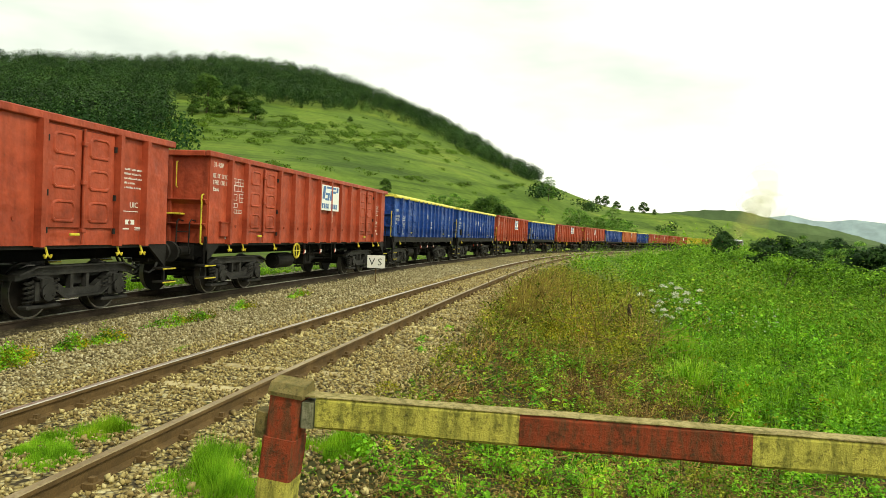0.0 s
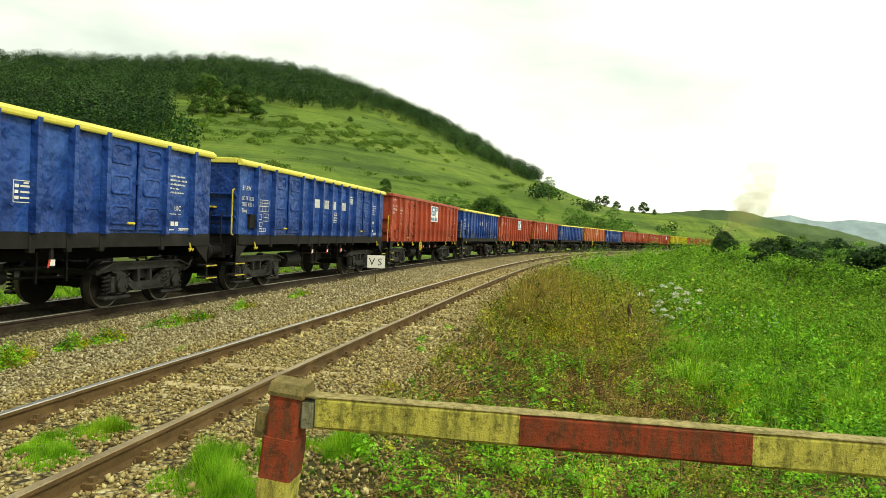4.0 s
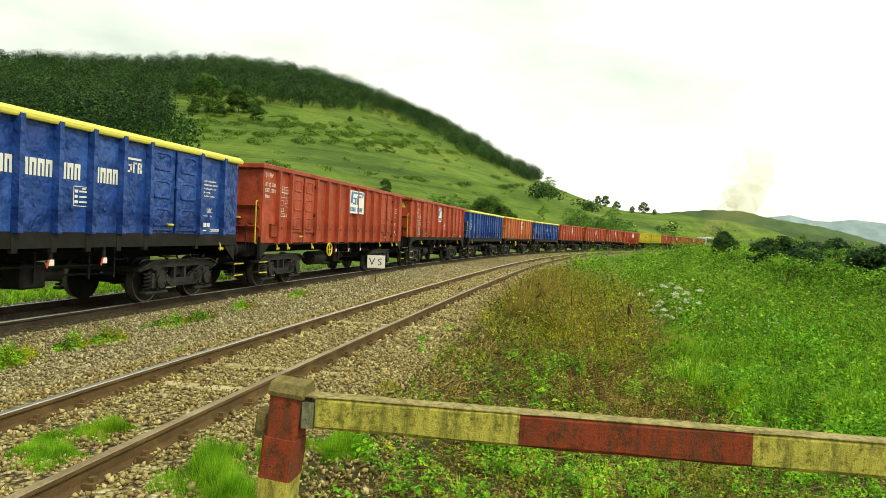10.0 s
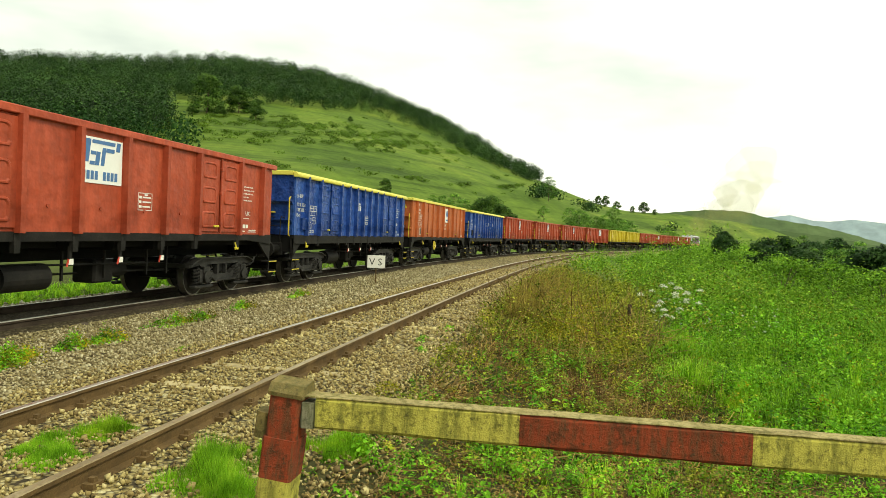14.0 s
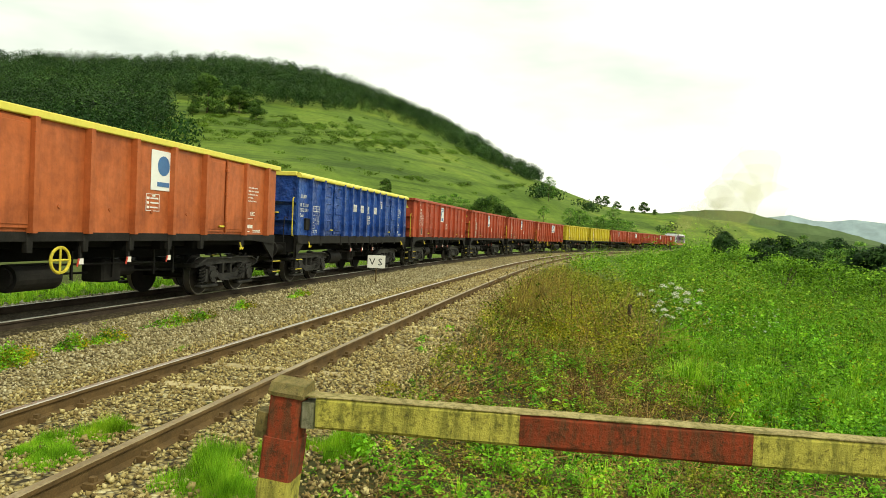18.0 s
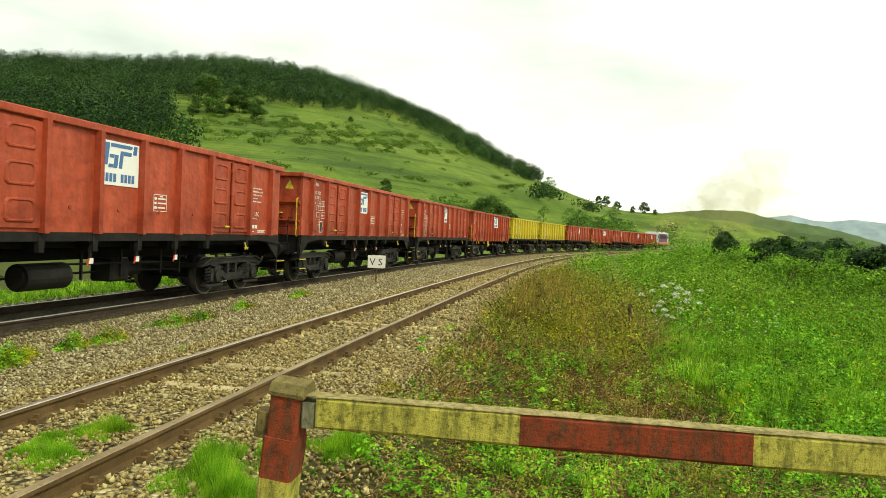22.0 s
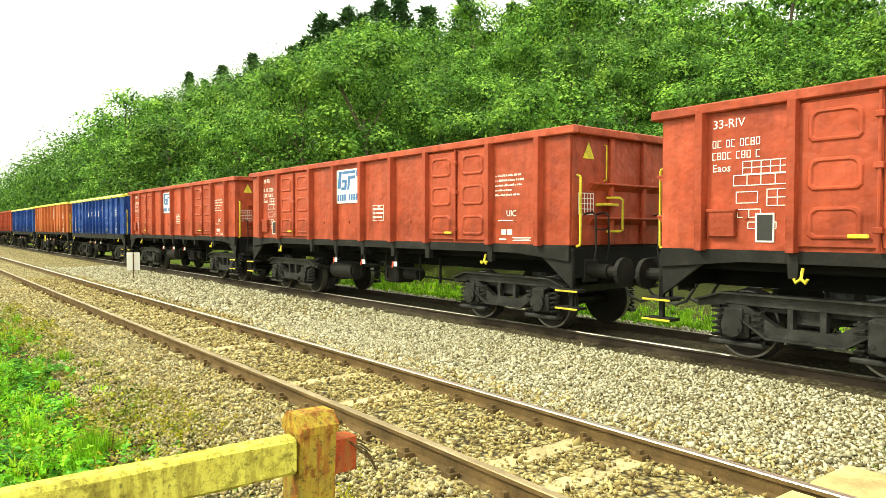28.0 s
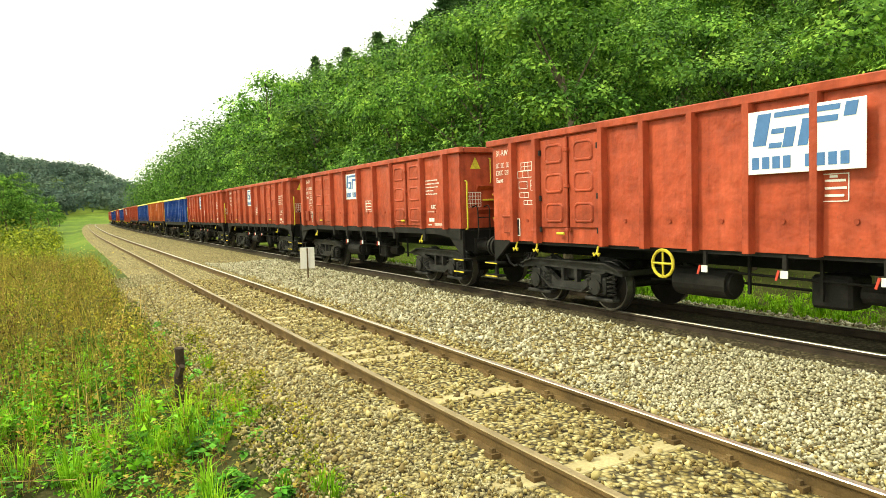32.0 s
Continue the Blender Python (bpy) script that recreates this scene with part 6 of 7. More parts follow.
# between the tracks and in the near track
TUFT_SPOTS = [(12.1, 7.3, 0.85, 0.3), (13.0, 7.25, 0.55, 0.22), (10.0, 7.1, 0.55, 0.25), (9.3, 7.15, 0.35, 0.22), (7.75, 6.95, 0.5, 0.28), (8.3, 7.25, 0.45, 0.25), (15.0, 7.4, 0.6, 0.2), (6.8, 7.1, 0.3, 0.18), (5.6, 7.2, 0.5, 0.25), (5.0, 7.45, 0.45, 0.25), (18.5, 7.5, 1.0, 0.15)]
greenery("track_weeds", "yellow-green tufts growing in the stones between the tracks", "weeds", [tufts(TUFT_SPOTS, 420, 0.32, 0.045), tufts([(3.0, 7.4, 0.8, 0.5), (3.9, 7.7, 0.8, 0.4)], 900, 0.2, 0.035), tufts([(-4.3, 2.3, 0.7, 0.3), (-5.6, 2.2, 0.8, 0.3), (-7.0, 1.95, 0.7, 0.3), (-8.4, 2.2, 0.6, 0.25)], 600, 0.12, 0.03), low_plants(500, -9, -1.7, 1.5, 2.9, 0.1, 0.03, 15.9, 0.4)], G_YELLOW)
greenery("track_weeds", "green leafy tufts in the stones", "weeds", [tufts([(x - 0.15, o + 0.05, a, b) for x, o, a, b in TUFT_SPOTS], 700, 0.30, 0.05), tufts([(1.75, 7.6, 0.45, 0.45), (1.9, 6.9, 0.4, 0.45), (2.4, 8.3, 0.7, 0.35), (1.5, 6.35, 0.35, 0.5), (2.2, 8.85, 0.4, 0.15), (-1.9, 6.6, 0.6, 0.5), (-2.2, 7.3, 0.5, 0.4)], 900, 0.22, 0.045), tufts([(11.9, 2.55, 0.5, 0.12), (11.0, 2.35, 0.3, 0.1), (13.6, 2.4, 0.5, 0.12)], 260, 0.13, 0.04)], G_LUSH)
greenery("track_grass", "green grass tufts between the rails and beside them", "grass", [tufts([(4.95, 2.62, 0.75, 0.34), (5.5, 2.3, 0.5, 0.25), (4.6, 2.35, 0.4, 0.4), (5.9, 1.9, 0.5, 0.35)], 3600, 0.32, 0.003, False), tufts([(5.45, 3.95, 0.42, 0.3), (4.75, 3.9, 0.35, 0.28), (5.0, 4.2, 0.4, 0.15)], 3600, 0.20, 0.003, False), tufts([(6.4, 3.45, 0.15, 0.1), (9.4, 5.6, 0.4, 0.1)], 300, 0.14, 0.003, False), tufts([(1.6, 7.2, 0.4, 0.8), (1.9, 8.3, 0.5, 0.6), (2.6, 7.5, 0.7, 0.4), (1.5, 6.2, 0.3, 0.5), (1.9, 11.8, 0.8, 0.5), (-2.0, 11.8, 0.8, 0.5)], 2600, 0.22, 0.004, False), tall_grass(1200, -16, 22, 6.2, 8.3, 0.1, 0.005, 20.0, 0.15, 0.6)], G_GRASS)
greenery("crossing_grass", "thin trodden olive grass on the crossing", "grass", [tall_grass(5200, -2.6, 0.2, 5.9, 9.2, 0.09, 0.0035, 18.0, 0.5, 0.9), tall_grass(2600, 1.2, 4.5, 5.9, 8.6, 0.12, 0.0035, 18.6, 0.5, 0.9), tufts([(-1.7, 6.9, 0.5, 0.5), (-1.2, 7.6, 0.5, 0.6), (-2.0, 8.2, 0.4, 0.6)], 700, 0.12, 0.0035, False)], G_OLIVE)
greenery("far_verge", "green weeds on the verge beyond the train", "grass", [tall_grass(16000, -40, 60, 12.0, 18, 0.5, 0.010, 21.0, 0.8, 0.6), low_plants(3500, -40, 60, 12.1, 17, 0.3, 0.08, 22.0, 0.7)], G_GRASS)
leafage("nettles", "green weeds along the edge of the crossing", "weeds", [herbs(520, 1.1, 4.0, 5.9, 8.9, 0.2, 0.06, 14, 151.0, 0.6, 0.5, 0.7, shorter=False)], G_LUSH)
leafage("withered_herbs", "brownish weeds along the edge of the crossing", "dry brush", [herbs(420, 1.3, 5.2, 5.8, 8.7, 0.16, 0.055, 14, 152.0, 0.5, 0.4, 0.7, shorter=False), herbs(160, -2.6, -0.2, 6.0, 8.6, 0.08, 0.04, 10, 153.0, 0.5, 0.4)], G_OLIVE)
leafage("grass_bunches", "grass along the edge of the crossing", "grass", [grass_bunches(110, 1.2, 3.4, 5.8, 9.2, 0.2, 34, 0.004, 154.0, 0.6)], G_GRASS)
# left of the crossing, seen last
leafage("nettles", "bright green nettles by the yellow barrier", "weeds", [herbs(3300, -13, -3.7, -5.5, 1.35, 0.28, 0.10, 15, 121.0, 0.66, 0.72), herbs(2200, -22, -10, -8, 1.7, 0.36, 0.11, 16, 122.0, 0.58, 0.68), herbs(220, -12, -4, 0.9, 2.0, 0.15, 0.06, 13, 123.0, 0.4, 0.6)], G_NETTLE)
leafage("grass_bunches", "bright green grass bunches beside the stones", "grass", [grass_bunches(130, -11, -5, -1.5, 1.5, 0.3, 46, 0.006, 124.0, 0.4), grass_bunches(380, -21, -9, -4, 1.9, 0.42, 46, 0.005, 125.0, 0.5)], G_GRASS)
leafage("withered_herbs", "withered brown herbs among the green weeds", "dry brush", [herbs(600, -16, -6, -5, 1.7, 0.26, 0.07, 14, 126.0, 0.42, 0.35), herbs(900, -46, -16, -9, 1.4, 0.9, 0.11, 24, 127.0, 0.5, 0.3)], G_RUST)
leafage("olive_herbs", "olive and yellowing herbs at the edge of the stones", "weeds", [herbs(700, -24, -5, 0.4, 2.2, 0.2, 0.06, 14, 128.0, 0.42, 0.4), herbs(1700, -46, -15, -10, 1.4, 0.85, 0.12, 24, 129.0, 0.55, 0.34)], G_OLIVE)
leafage("yellowing_herbs", "yellow flowering herbs in the dry field", "weeds", [herbs(900, -48, -15, -10, 1.5, 1.0, 0.12, 26, 130.0, 0.45, 0.34), herbs(160, -20, -5, 0.8, 2.2, 0.2, 0.06, 14, 131.0, 0.42, 0.4)], G_YELLOW)
leafage("fallen_stalks", "dry stalks between the green weeds", "dry brush", [stalks(1800, -14, -4.5, -5, 1.5, 0.35, 0.2, 132.0, 0.45, 0.0035), stalks(1500, -36, -14, -8, 1.5, 0.9, 0.9, 133.0, 0.5, 0.005)], G_BRUSH)
leafage("olive_herbs", "single taller olive weeds standing out of the cut strip", "weeds", [herbs(90, 8.5, 15.5, -2.4, 1.3, 0.62, 0.13, 30, 161.0, 0.45, 0.5, 1.8)], G_OLIVE)
leafage("tall_herbs", "single broad-leaved green weeds in the grass", "weeds", [herbs(170, 9, 19, -8.5, -1.8, 0.7, 0.17, 30, 162.0, 0.45, 0.5, 1.6)], G_SHRUB)
leafage("nettles", "green weeds sprouting on the cut strip", "weeds", [herbs(120, 7.5, 14, -2.6, 1.2, 0.36, 0.11, 22, 163.0, 0.4, 0.55, 1.8)], G_LUSH)
greenery("leafy_clumps", "rounded clumps of bright green weeds by the yellow barrier", "weeds", [mounds(520, -12.5, -4, -5, 1.2, 0.19, 0.24, 52, 0.075, 61.0, 0.65, 0.4), mounds(260, -20, -11, -8, 0.9, 0.26, 0.32, 52, 0.09, 62.0, 0.55, 0.5)], G_LUSH)
greenery("brown_clumps", "withered brown clumps between the green weeds", "dry brush", [mounds(170, -16, -6, -5, 1.7, 0.2, 0.2, 44, 0.06, 63.0, 0.45, 1.0), mounds(260, -46, -17, -10, 1.2, 0.45, 0.6, 90, 0.075, 64.0, 0.5, 0.8)], G_DRY)
greenery("olive_clumps", "olive clumps among the dry grass", "weeds", [mounds(420, -46, -14, -12, 1.4, 0.42, 0.6, 90, 0.075, 65.0, 0.55, 0.7), mounds(120, -20, -6, 0.8, 2.2, 0.16, 0.16, 40, 0.05, 66.0, 0.45, 0.8), mounds(260, -95, -46, -16, -0.5, 0.9, 1.1, 70, 0.25, 67.0, 0.8, 0.5)], G_OLIVE)
greenery("green_weeds", "bright green leafy weeds beside the yellow barrier", "weeds", [low_plants(2600, -12.5, -3.6, -5, 1.45, 0.2, 0.05, 23.0, 0.7, 8, 0.45, 0.85), low_plants(1500, -19, -9, -8, 1.0, 0.25, 0.06, 24.0, 0.62, 9)], G_LUSH)
greenery("grass", "bright green grass clumps by the stones", "grass", [tall_grass(5000, -15, -3.5, -6, 1.6, 0.18, 0.004, 25.0, 0.5, 0.8), tufts([(-8.2, 0.95, 0.7, 0.35), (-6.9, 1.2, 0.5, 0.3), (-12.6, 0.2, 0.9, 0.4), (-10.2, 0.6, 0.6, 0.3)], 1300, 0.4, 0.006, False)], G_GRASS)
greenery("dead_brush", "dry stems between the green weeds", "dry brush", [tall_grass(7000, -14, -4.5, -5, 1.0, 0.13, 0.004, 26.0, 0.42, 2.2), low_plants(1300, -14, -5, -4, 1.2, 0.22, 0.04, 26.6, 0.36, 7, 1.4)], G_BRUSH)
greenery("yellow_weeds", "yellowing weeds at the edge of the stones", "weeds", [low_plants(2600, -22, -6, 0.6, 2.3, 0.2, 0.04, 27.0, 0.42, 8), low_plants(3600, -30, -13, -8, 1.5, 0.45, 0.06, 28.0, 0.45, 9)], G_YELLOW)
greenery("tall_dry_weeds", "tall dry grass and brown weeds beside the line", "weeds", [tall_grass(22000, -50, -14, -10, 1.5, 1.45, 0.009, 29.0, 0.6, 0.4), wands(1500, -48, -14, -10, 1.4, 1.5, 0.09, 30.0, 0.55, 26)], G_DRY)
greenery("olive_weeds", "olive weeds among the dry grass", "weeds", [low_plants(2500, -42, -13, -10, 1.5, 0.5, 0.06, 31.0, 0.6, 9), tall_grass(10000, -42, -12, -10, 1.4, 0.7, 0.007, 32.0, 0.6, 0.5)], G_OLIVE)

greenery("grass", "short grass beside the dirt track", "grass", [tall_grass(7000, -4.2, -1.6, -7, 1.7, 0.12, 0.004, 71.0, 0.7, 0.8), tall_grass(7000, 1.7, 4.6, -7, 1.7, 0.12, 0.004, 72.0, 0.7, 0.8)], G_GRASS)
greenery("green_weeds", "low weeds beside the dirt track", "weeds", [low_plants(1500, -4.2, -1.7, -7, 1.6, 0.1, 0.035, 73.0, 0.6, 8), low_plants(1500, 1.8, 4.6, -7, 1.6, 0.1, 0.035, 74.0, 0.6, 8)], G_LUSH)

# white umbels on stalks
ub_, uq = [], []
for k in range(70):
    main = k < 24
    x = rs_.uniform(16.0, 18.0)
    y = x * (rs_.uniform(-0.195, -0.115) if main else rs_.uniform(-0.30, -0.13))
    z = float(ground_z(x, y))
    top = rs_.uniform(-0.1, 0.75) if main else rs_.uniform(-0.3, 0.4)
    ub_.append(blades(np.array([x]), np.array([y]), np.array([z]), np.array([top - z]), 0.006, 0.0))
    n = 70 if main else 8
    rad = 0.075 if main else 0.02
    a, r = rs_.uniform(0, 2 * np.pi, n), rad * np.sqrt(rs_.uniform(0, 1, n))
    c = np.stack([x + r * np.cos(a), y + r * np.sin(a), top + 0.025 - r * r * 8], 1)
    uq.append(leaf_tris(c, 0.026, None, 0.8, 1.0))
greenery("white_umbels", "white flat flower heads of wild carrot", "flowers", uq, G_WHITE)
greenery("umbel_stalks", "green stalks of the white flowers", "flowers", ub_, G_SHRUB)
M_STUMP = surface("dark_dead_wood", (0.05, 0.035, 0.025), (0.03, 0.02, 0.015), (0.09, 0.065, 0.045), 5, 40, 0.95, 0, 0.6, 0)
for x, y, h in ((20.5, -2.1, 0.6), (-15.4, 0.9, 0.6)):
    st = thing("dead_stump", "dark broken stump among the weeds", "tree stump", "stumps", pose(x, y, float(ground_z(x, y))))
    b = Build()
    b.tube([(0, 0, -0.2), (0.02, 0.0, 0.4), (0.0, 0.03, h * 0.8), (0.04, 0.02, h + 0.15)], 0.055, 7)
    b.tube([(0.02, 0, h * 0.6), (0.12, 0.04, h * 0.9)], 0.04, 5)
    part("trunk", b, M_STUMP, st)


# ---- trees ----
M_BARK = surface("grey_brown_bark", (0.11, 0.085, 0.06), (0.06, 0.045, 0.03), (0.17, 0.14, 0.10), 4, 40, 0.95, 0, 0.6, 0.1)
T_BROAD = leafy("broadleaf_crown", (0.03, 0.085, 0.018), (0.10, 0.235, 0.038), (0.24, 0.41, 0.075), 0.28, 0.34, 0.24, 0.2)
T_DARK = leafy("dark_forest_crown", (0.016, 0.042, 0.013), (0.032, 0.078, 0.022), (0.062, 0.125, 0.036), 0.15, 0.07, 0.2, 0.2)
T_LONE = leafy("lone_tree_crown", (0.03, 0.07, 0.016), (0.07, 0.145, 0.03), (0.115, 0.21, 0.042), 0.12, 0.2)
T_PINE = leafy("pine_needles", (0.024, 0.06, 0.02), (0.038, 0.088, 0.03), (0.06, 0.12, 0.045), 0.15, 0.3)


def crown_clumps(h, rad, n_clumps, low=0.28):
    """Places and sizes of the leaf clumps of an uneven crown."""
    out = []
    for _ in range(n_clumps):
        t = rs_.uniform(0, 1) ** 0.85
        z = h * (low + (1 - low) * t)
        prof = math.sin(math.pi * min(1, 0.18 + 0.80 * t)) ** 0.7
        a = rs_.uniform(0, 2 * math.pi)
        r = rad * prof * rs_.uniform(0.55, 1.1)
        out.append((r * math.cos(a), r * math.sin(a), z, rad * rs_.uniform(0.20, 0.44)))
    return out


def tree_meshes(h, rad, n_clumps, leaves, size, material, low=0.28):
    cl = crown_clumps(h, rad, n_clumps, low)
    b = Build()
    top = h * 0.72
    path = [(0, 0, -0.6), (rs_.normal(0, .08), rs_.normal(0, .08), h * 0.25), (rs_.normal(0, .2), rs_.normal(0, .2), h * 0.5), (rs_.normal(0, .3), rs_.normal(0, .3), top)]
    for (p, q, r0, r1) in zip(path, path[1:], (0.20, 0.15, 0.10), (0.15, 0.10, 0.04)):
        b.cyl(p, q, r0 * h / 10, 7, r1 * h / 10, False)
    for x, y, z, r in cl[:10]:
        zz = min(max(z - rad * 0.6, h * 0.2), top)
        b.cyl((0.0, 0.0, zz), (x * 0.85, y * 0.85, z), 0.055 * h / 10, 5, 0.015, False)
    quads = []
    per = max(4, leaves // n_clumps)
    for x, y, z, r in cl:
        d = rs_.normal(size=(per, 3))
        d /= np.linalg.norm(d, axis=1, keepdims=True)
        d[:, 2] = np.where(d[:, 2] < -0.35, -d[:, 2], d[:, 2])
        c = np.array([x, y, z]) + d * r * rs_.uniform(0.62, 1.08, (per, 1)) * np.array([1.15, 1.15, 0.75])
        quads.append(leaf_tris(c, size * rs_.uniform(0.6, 1.35, per), d + np.array([0, 0, 0.45]), 0.36, 0.8))
    q = np.concatenate(quads)
    return b.mesh("trunk", M_BARK), big_mesh("crown", q.reshape(-1, 3), np.arange(len(q) * 3).reshape(-1, 3), material)


def pine_meshes(h, rad, whorls, per, size, material):
    b = Build()
    b.cyl((0, 0, -0.6), (0, 0, h), 0.17, 7, 0.03, False)
    quads = []
    for i in range(whorls):
        t = i / (whorls - 1)
        z = h * (0.35 + 0.63 * t)
        r = rad * (1 - t) ** 0.8 + 0.25
        for k in range(5):
            a = rs_.uniform(0, 2 * math.pi)
            e = np.array([math.cos(a) * r, math.sin(a) * r, 0.12 * r])
            b.cyl((0, 0, z), (e[0], e[1], z + e[2]), 0.03, 4, 0.01, False)
            u = rs_.uniform(0.3, 1.05, per)[:, None]
            c = np.array([0, 0, z]) + e * u + rs_.normal(0, 0.16 * rad / 2, (per, 3))
            quads.append(leaf_quads(c, size * rs_.uniform(0.6, 1.2, per), np.array([[0, 0, 0.8]]) + 0 * c, 0.7, 0.3))
    q = np.concatenate(quads)
    return b.mesh("trunk", M_BARK), big_mesh("crown", q.reshape(-1, 3), np.arange(len(q) * 4).reshape(-1, 4), material)


NEAR_T = [tree_meshes(8.5, 3.1, 46, 15000, 0.17, T_BROAD, 0.10), tree_meshes(9.5, 3.4, 50, 15000, 0.18, T_BROAD, 0.14), tree_meshes(7.5, 3.0, 42, 14000, 0.17, T_BROAD, 0.06)]
MID_T = [tree_meshes(9.5, 3.5, 42, 6000, 0.27, T_BROAD, 0.10), tree_meshes(8.5, 3.2, 38, 6000, 0.26, T_BROAD, 0.12)]
FAR_T = [tree_meshes(10, 3.8, 30, 1700, 0.7, T_BROAD, 0.1), tree_meshes(9, 3.5, 30, 1700, 0.66, T_BROAD, 0.1)]
LONE_T = [tree_meshes(9.5, 4.3, 52, 9000, 0.5, T_LONE, 0.03), tree_meshes(9, 4.0, 48, 9000, 0.5, T_LONE, 0.02)]
DARK_T = [tree_meshes(10, 3.8, 44, 4200, 0.75, T_DARK, 0.04), tree_meshes(9, 4.0, 44, 4200, 0.75, T_DARK, 0.02)]
PINES = [pine_meshes(10.5, 2.5, 14, 34, 0.7, T_PINE), pine_meshes(9.5, 2.3, 13, 34, 0.7, T_PINE)]
SHRUBS = [tree_meshes(2.2, 1.6, 26, 2600, 0.15, G_SHRUB, 0.05), tree_meshes(2.6, 1.7, 28, 2600, 0.16, G_SHRUB, 0.05)]


def plant(meshes, x, y, scale, name, label, category, group, sink=0.0, turn=None):
    root = thing(name, label, category, group, pose(x, y, float(ground_z(x, y)) - sink, 0, 0, rnd.uniform(0, 360) if turn is None else turn))
    root.scale = (scale, scale, scale * rnd.uniform(0.92, 1.12))
    part("trunk", meshes[0], None, root)
    part("crown", meshes[1], None, root)
    return root


# the wooded bank beyond the train, seen after the pan
far_bank = []
for row in range(9):
    o = 17.5 + row * 5.2
    xx = (-17.0, -13.0, -9.0, -7.0)[min(row, 3)] - 0.6 * row
    while xx > -228 - 2.5 * row:
        d = math.hypot(xx, o)
        gap = 4.0 if d < 60 else 5.0 if d < 112 else 4.6
        px, po = xx + rnd.uniform(-1.3, 1.3), o + rnd.uniform(-1.8, 1.8)
        py = po + float(np.interp(px, LINE_X, LINE_Y))
        if d > 84:
            far_bank.append((px, py, float(ground_z(px, py))))
        else:
            if row >= 7 and rnd.random() < 0.75 and px < -48:
                plant(rnd.choice(PINES), px, py, rnd.uniform(1.1, 1.5), "pine_tree", "dark pine on the top of the wooded bank", "pine tree", "pines of the bank")
            else:
                lod = NEAR_T if d < 52 and row < 4 else MID_T if d < 115 else FAR_T
                small = (1.0 + 0.2 * min(1.0, max(0.0, -px / 80))) * (1.0 + 0.02 * row)
                plant(rnd.choice(lod), px, py, rnd.uniform(0.85, 1.15) * small, "broadleaf_tree", "bright green leafy tree on the wooded bank", "tree", "trees of the wooded bank")
        xx -= gap * rnd.uniform(0.8, 1.2)

# lone tree beyond the crossing and its companions
for az, r, sc, lod in ((75.6, 57, 1.22, NEAR_T), (77.3, 60, 1.28, NEAR_T), (76.4, 62, 1.2, NEAR_T), (80, 66, 0.9, MID_T), (98.5, 44, 1.05, NEAR_T), (92, 60, 1.0, MID_T), (88, 75, 0.8, MID_T), (83, 48, 0.45, MID_T), (72, 70, 0.5, MID_T)):
    plant(rnd.choice(lod), r * math.cos(radians(az)), r * math.sin(radians(az)), sc, "broadleaf_tree", "leafy tree standing alone on the meadow", "tree", "trees of the meadow")


def on_bearing(az, el, r0=60, r1=470):
    """The place on the hillside that shows under a bearing and a height, in degrees."""
    for r in np.arange(r0, r1, 2.0):
        px, py = r * math.cos(radians(az)), r * math.sin(radians(az))
        if math.degrees(math.atan2(float(ground_z(px, py)) - 1.75, r)) >= el:
            return px, py, r
    return None


# single trees and shrubs on the meadow of the hill
for az, el, sc in ((28.8, 8.45, 1.18), (26.4, 8.65, 0.98), (25.1, 8.25, 0.66), (27.8, 8.3, 0.4), (19.8, 9.6, 0.2), (21.6, 9.45, 0.16), (14.5, 3.05, 0.26), (29.8, 8.2, 0.35), (17.6, 8.6, 0.22)):
    p = on_bearing(az, el)
    if p:
        plant(rnd.choice(LONE_T), p[0], p[1], sc, "broadleaf_tree", "dark round tree on the hillside meadow", "tree", "trees of the hillside")
for az, r, sc in ((5.6, 118, 0.74), (4.4, 119, 0.66), (6.7, 121, 0.6)):
    plant(rnd.choice(LONE_T), r * math.cos(radians(az)), r * math.sin(radians(az)), sc, "broadleaf_tree", "dark round tree behind the goods train", "tree", "trees behind the line")
for az, r, sc in ((7.9, 119, 0.5), (8.8, 121, 0.55), (9.7, 120, 0.5), (10.6, 124, 0.36), (-1.2, 150, 0.45), (-2.2, 152, 0.5), (-3.2, 150, 0.45)):
    plant(rnd.choice(MID_T), r * math.cos(radians(az)), r * math.sin(radians(az)), sc, "broadleaf_tree", "round leafy tree behind the goods train", "tree", "trees behind the line")
for az, el, sc in ((-2.9, 2.8, 0.8), (-3.5, 2.7, 0.95), (-4.4, 2.45, 0.8), (-6.5, 2.2, 0.9), (-5.6, 2.2, 0.5), (-7.3, 2.1, 0.45)):
    p = on_bearing(az, el, 280, 440)
    if p:
        plant(rnd.choice(LONE_T), p[0], p[1], sc * 0.62, "broadleaf_tree", "thin tree on the ridge", "tree", "trees of the ridge")
for k in range(34):
    az, r = rnd.uniform(-12.5, 1.5), rnd.uniform(150, 260)
    px, py = r * math.cos(radians(az)), r * math.sin(radians(az))
    if offset_of(px, py) > 14:
        plant(rnd.choice(MID_T), px, py, rnd.uniform(0.4, 0.75), "broadleaf_tree", "leafy tree behind the curve of the line", "tree", "trees behind the curve")

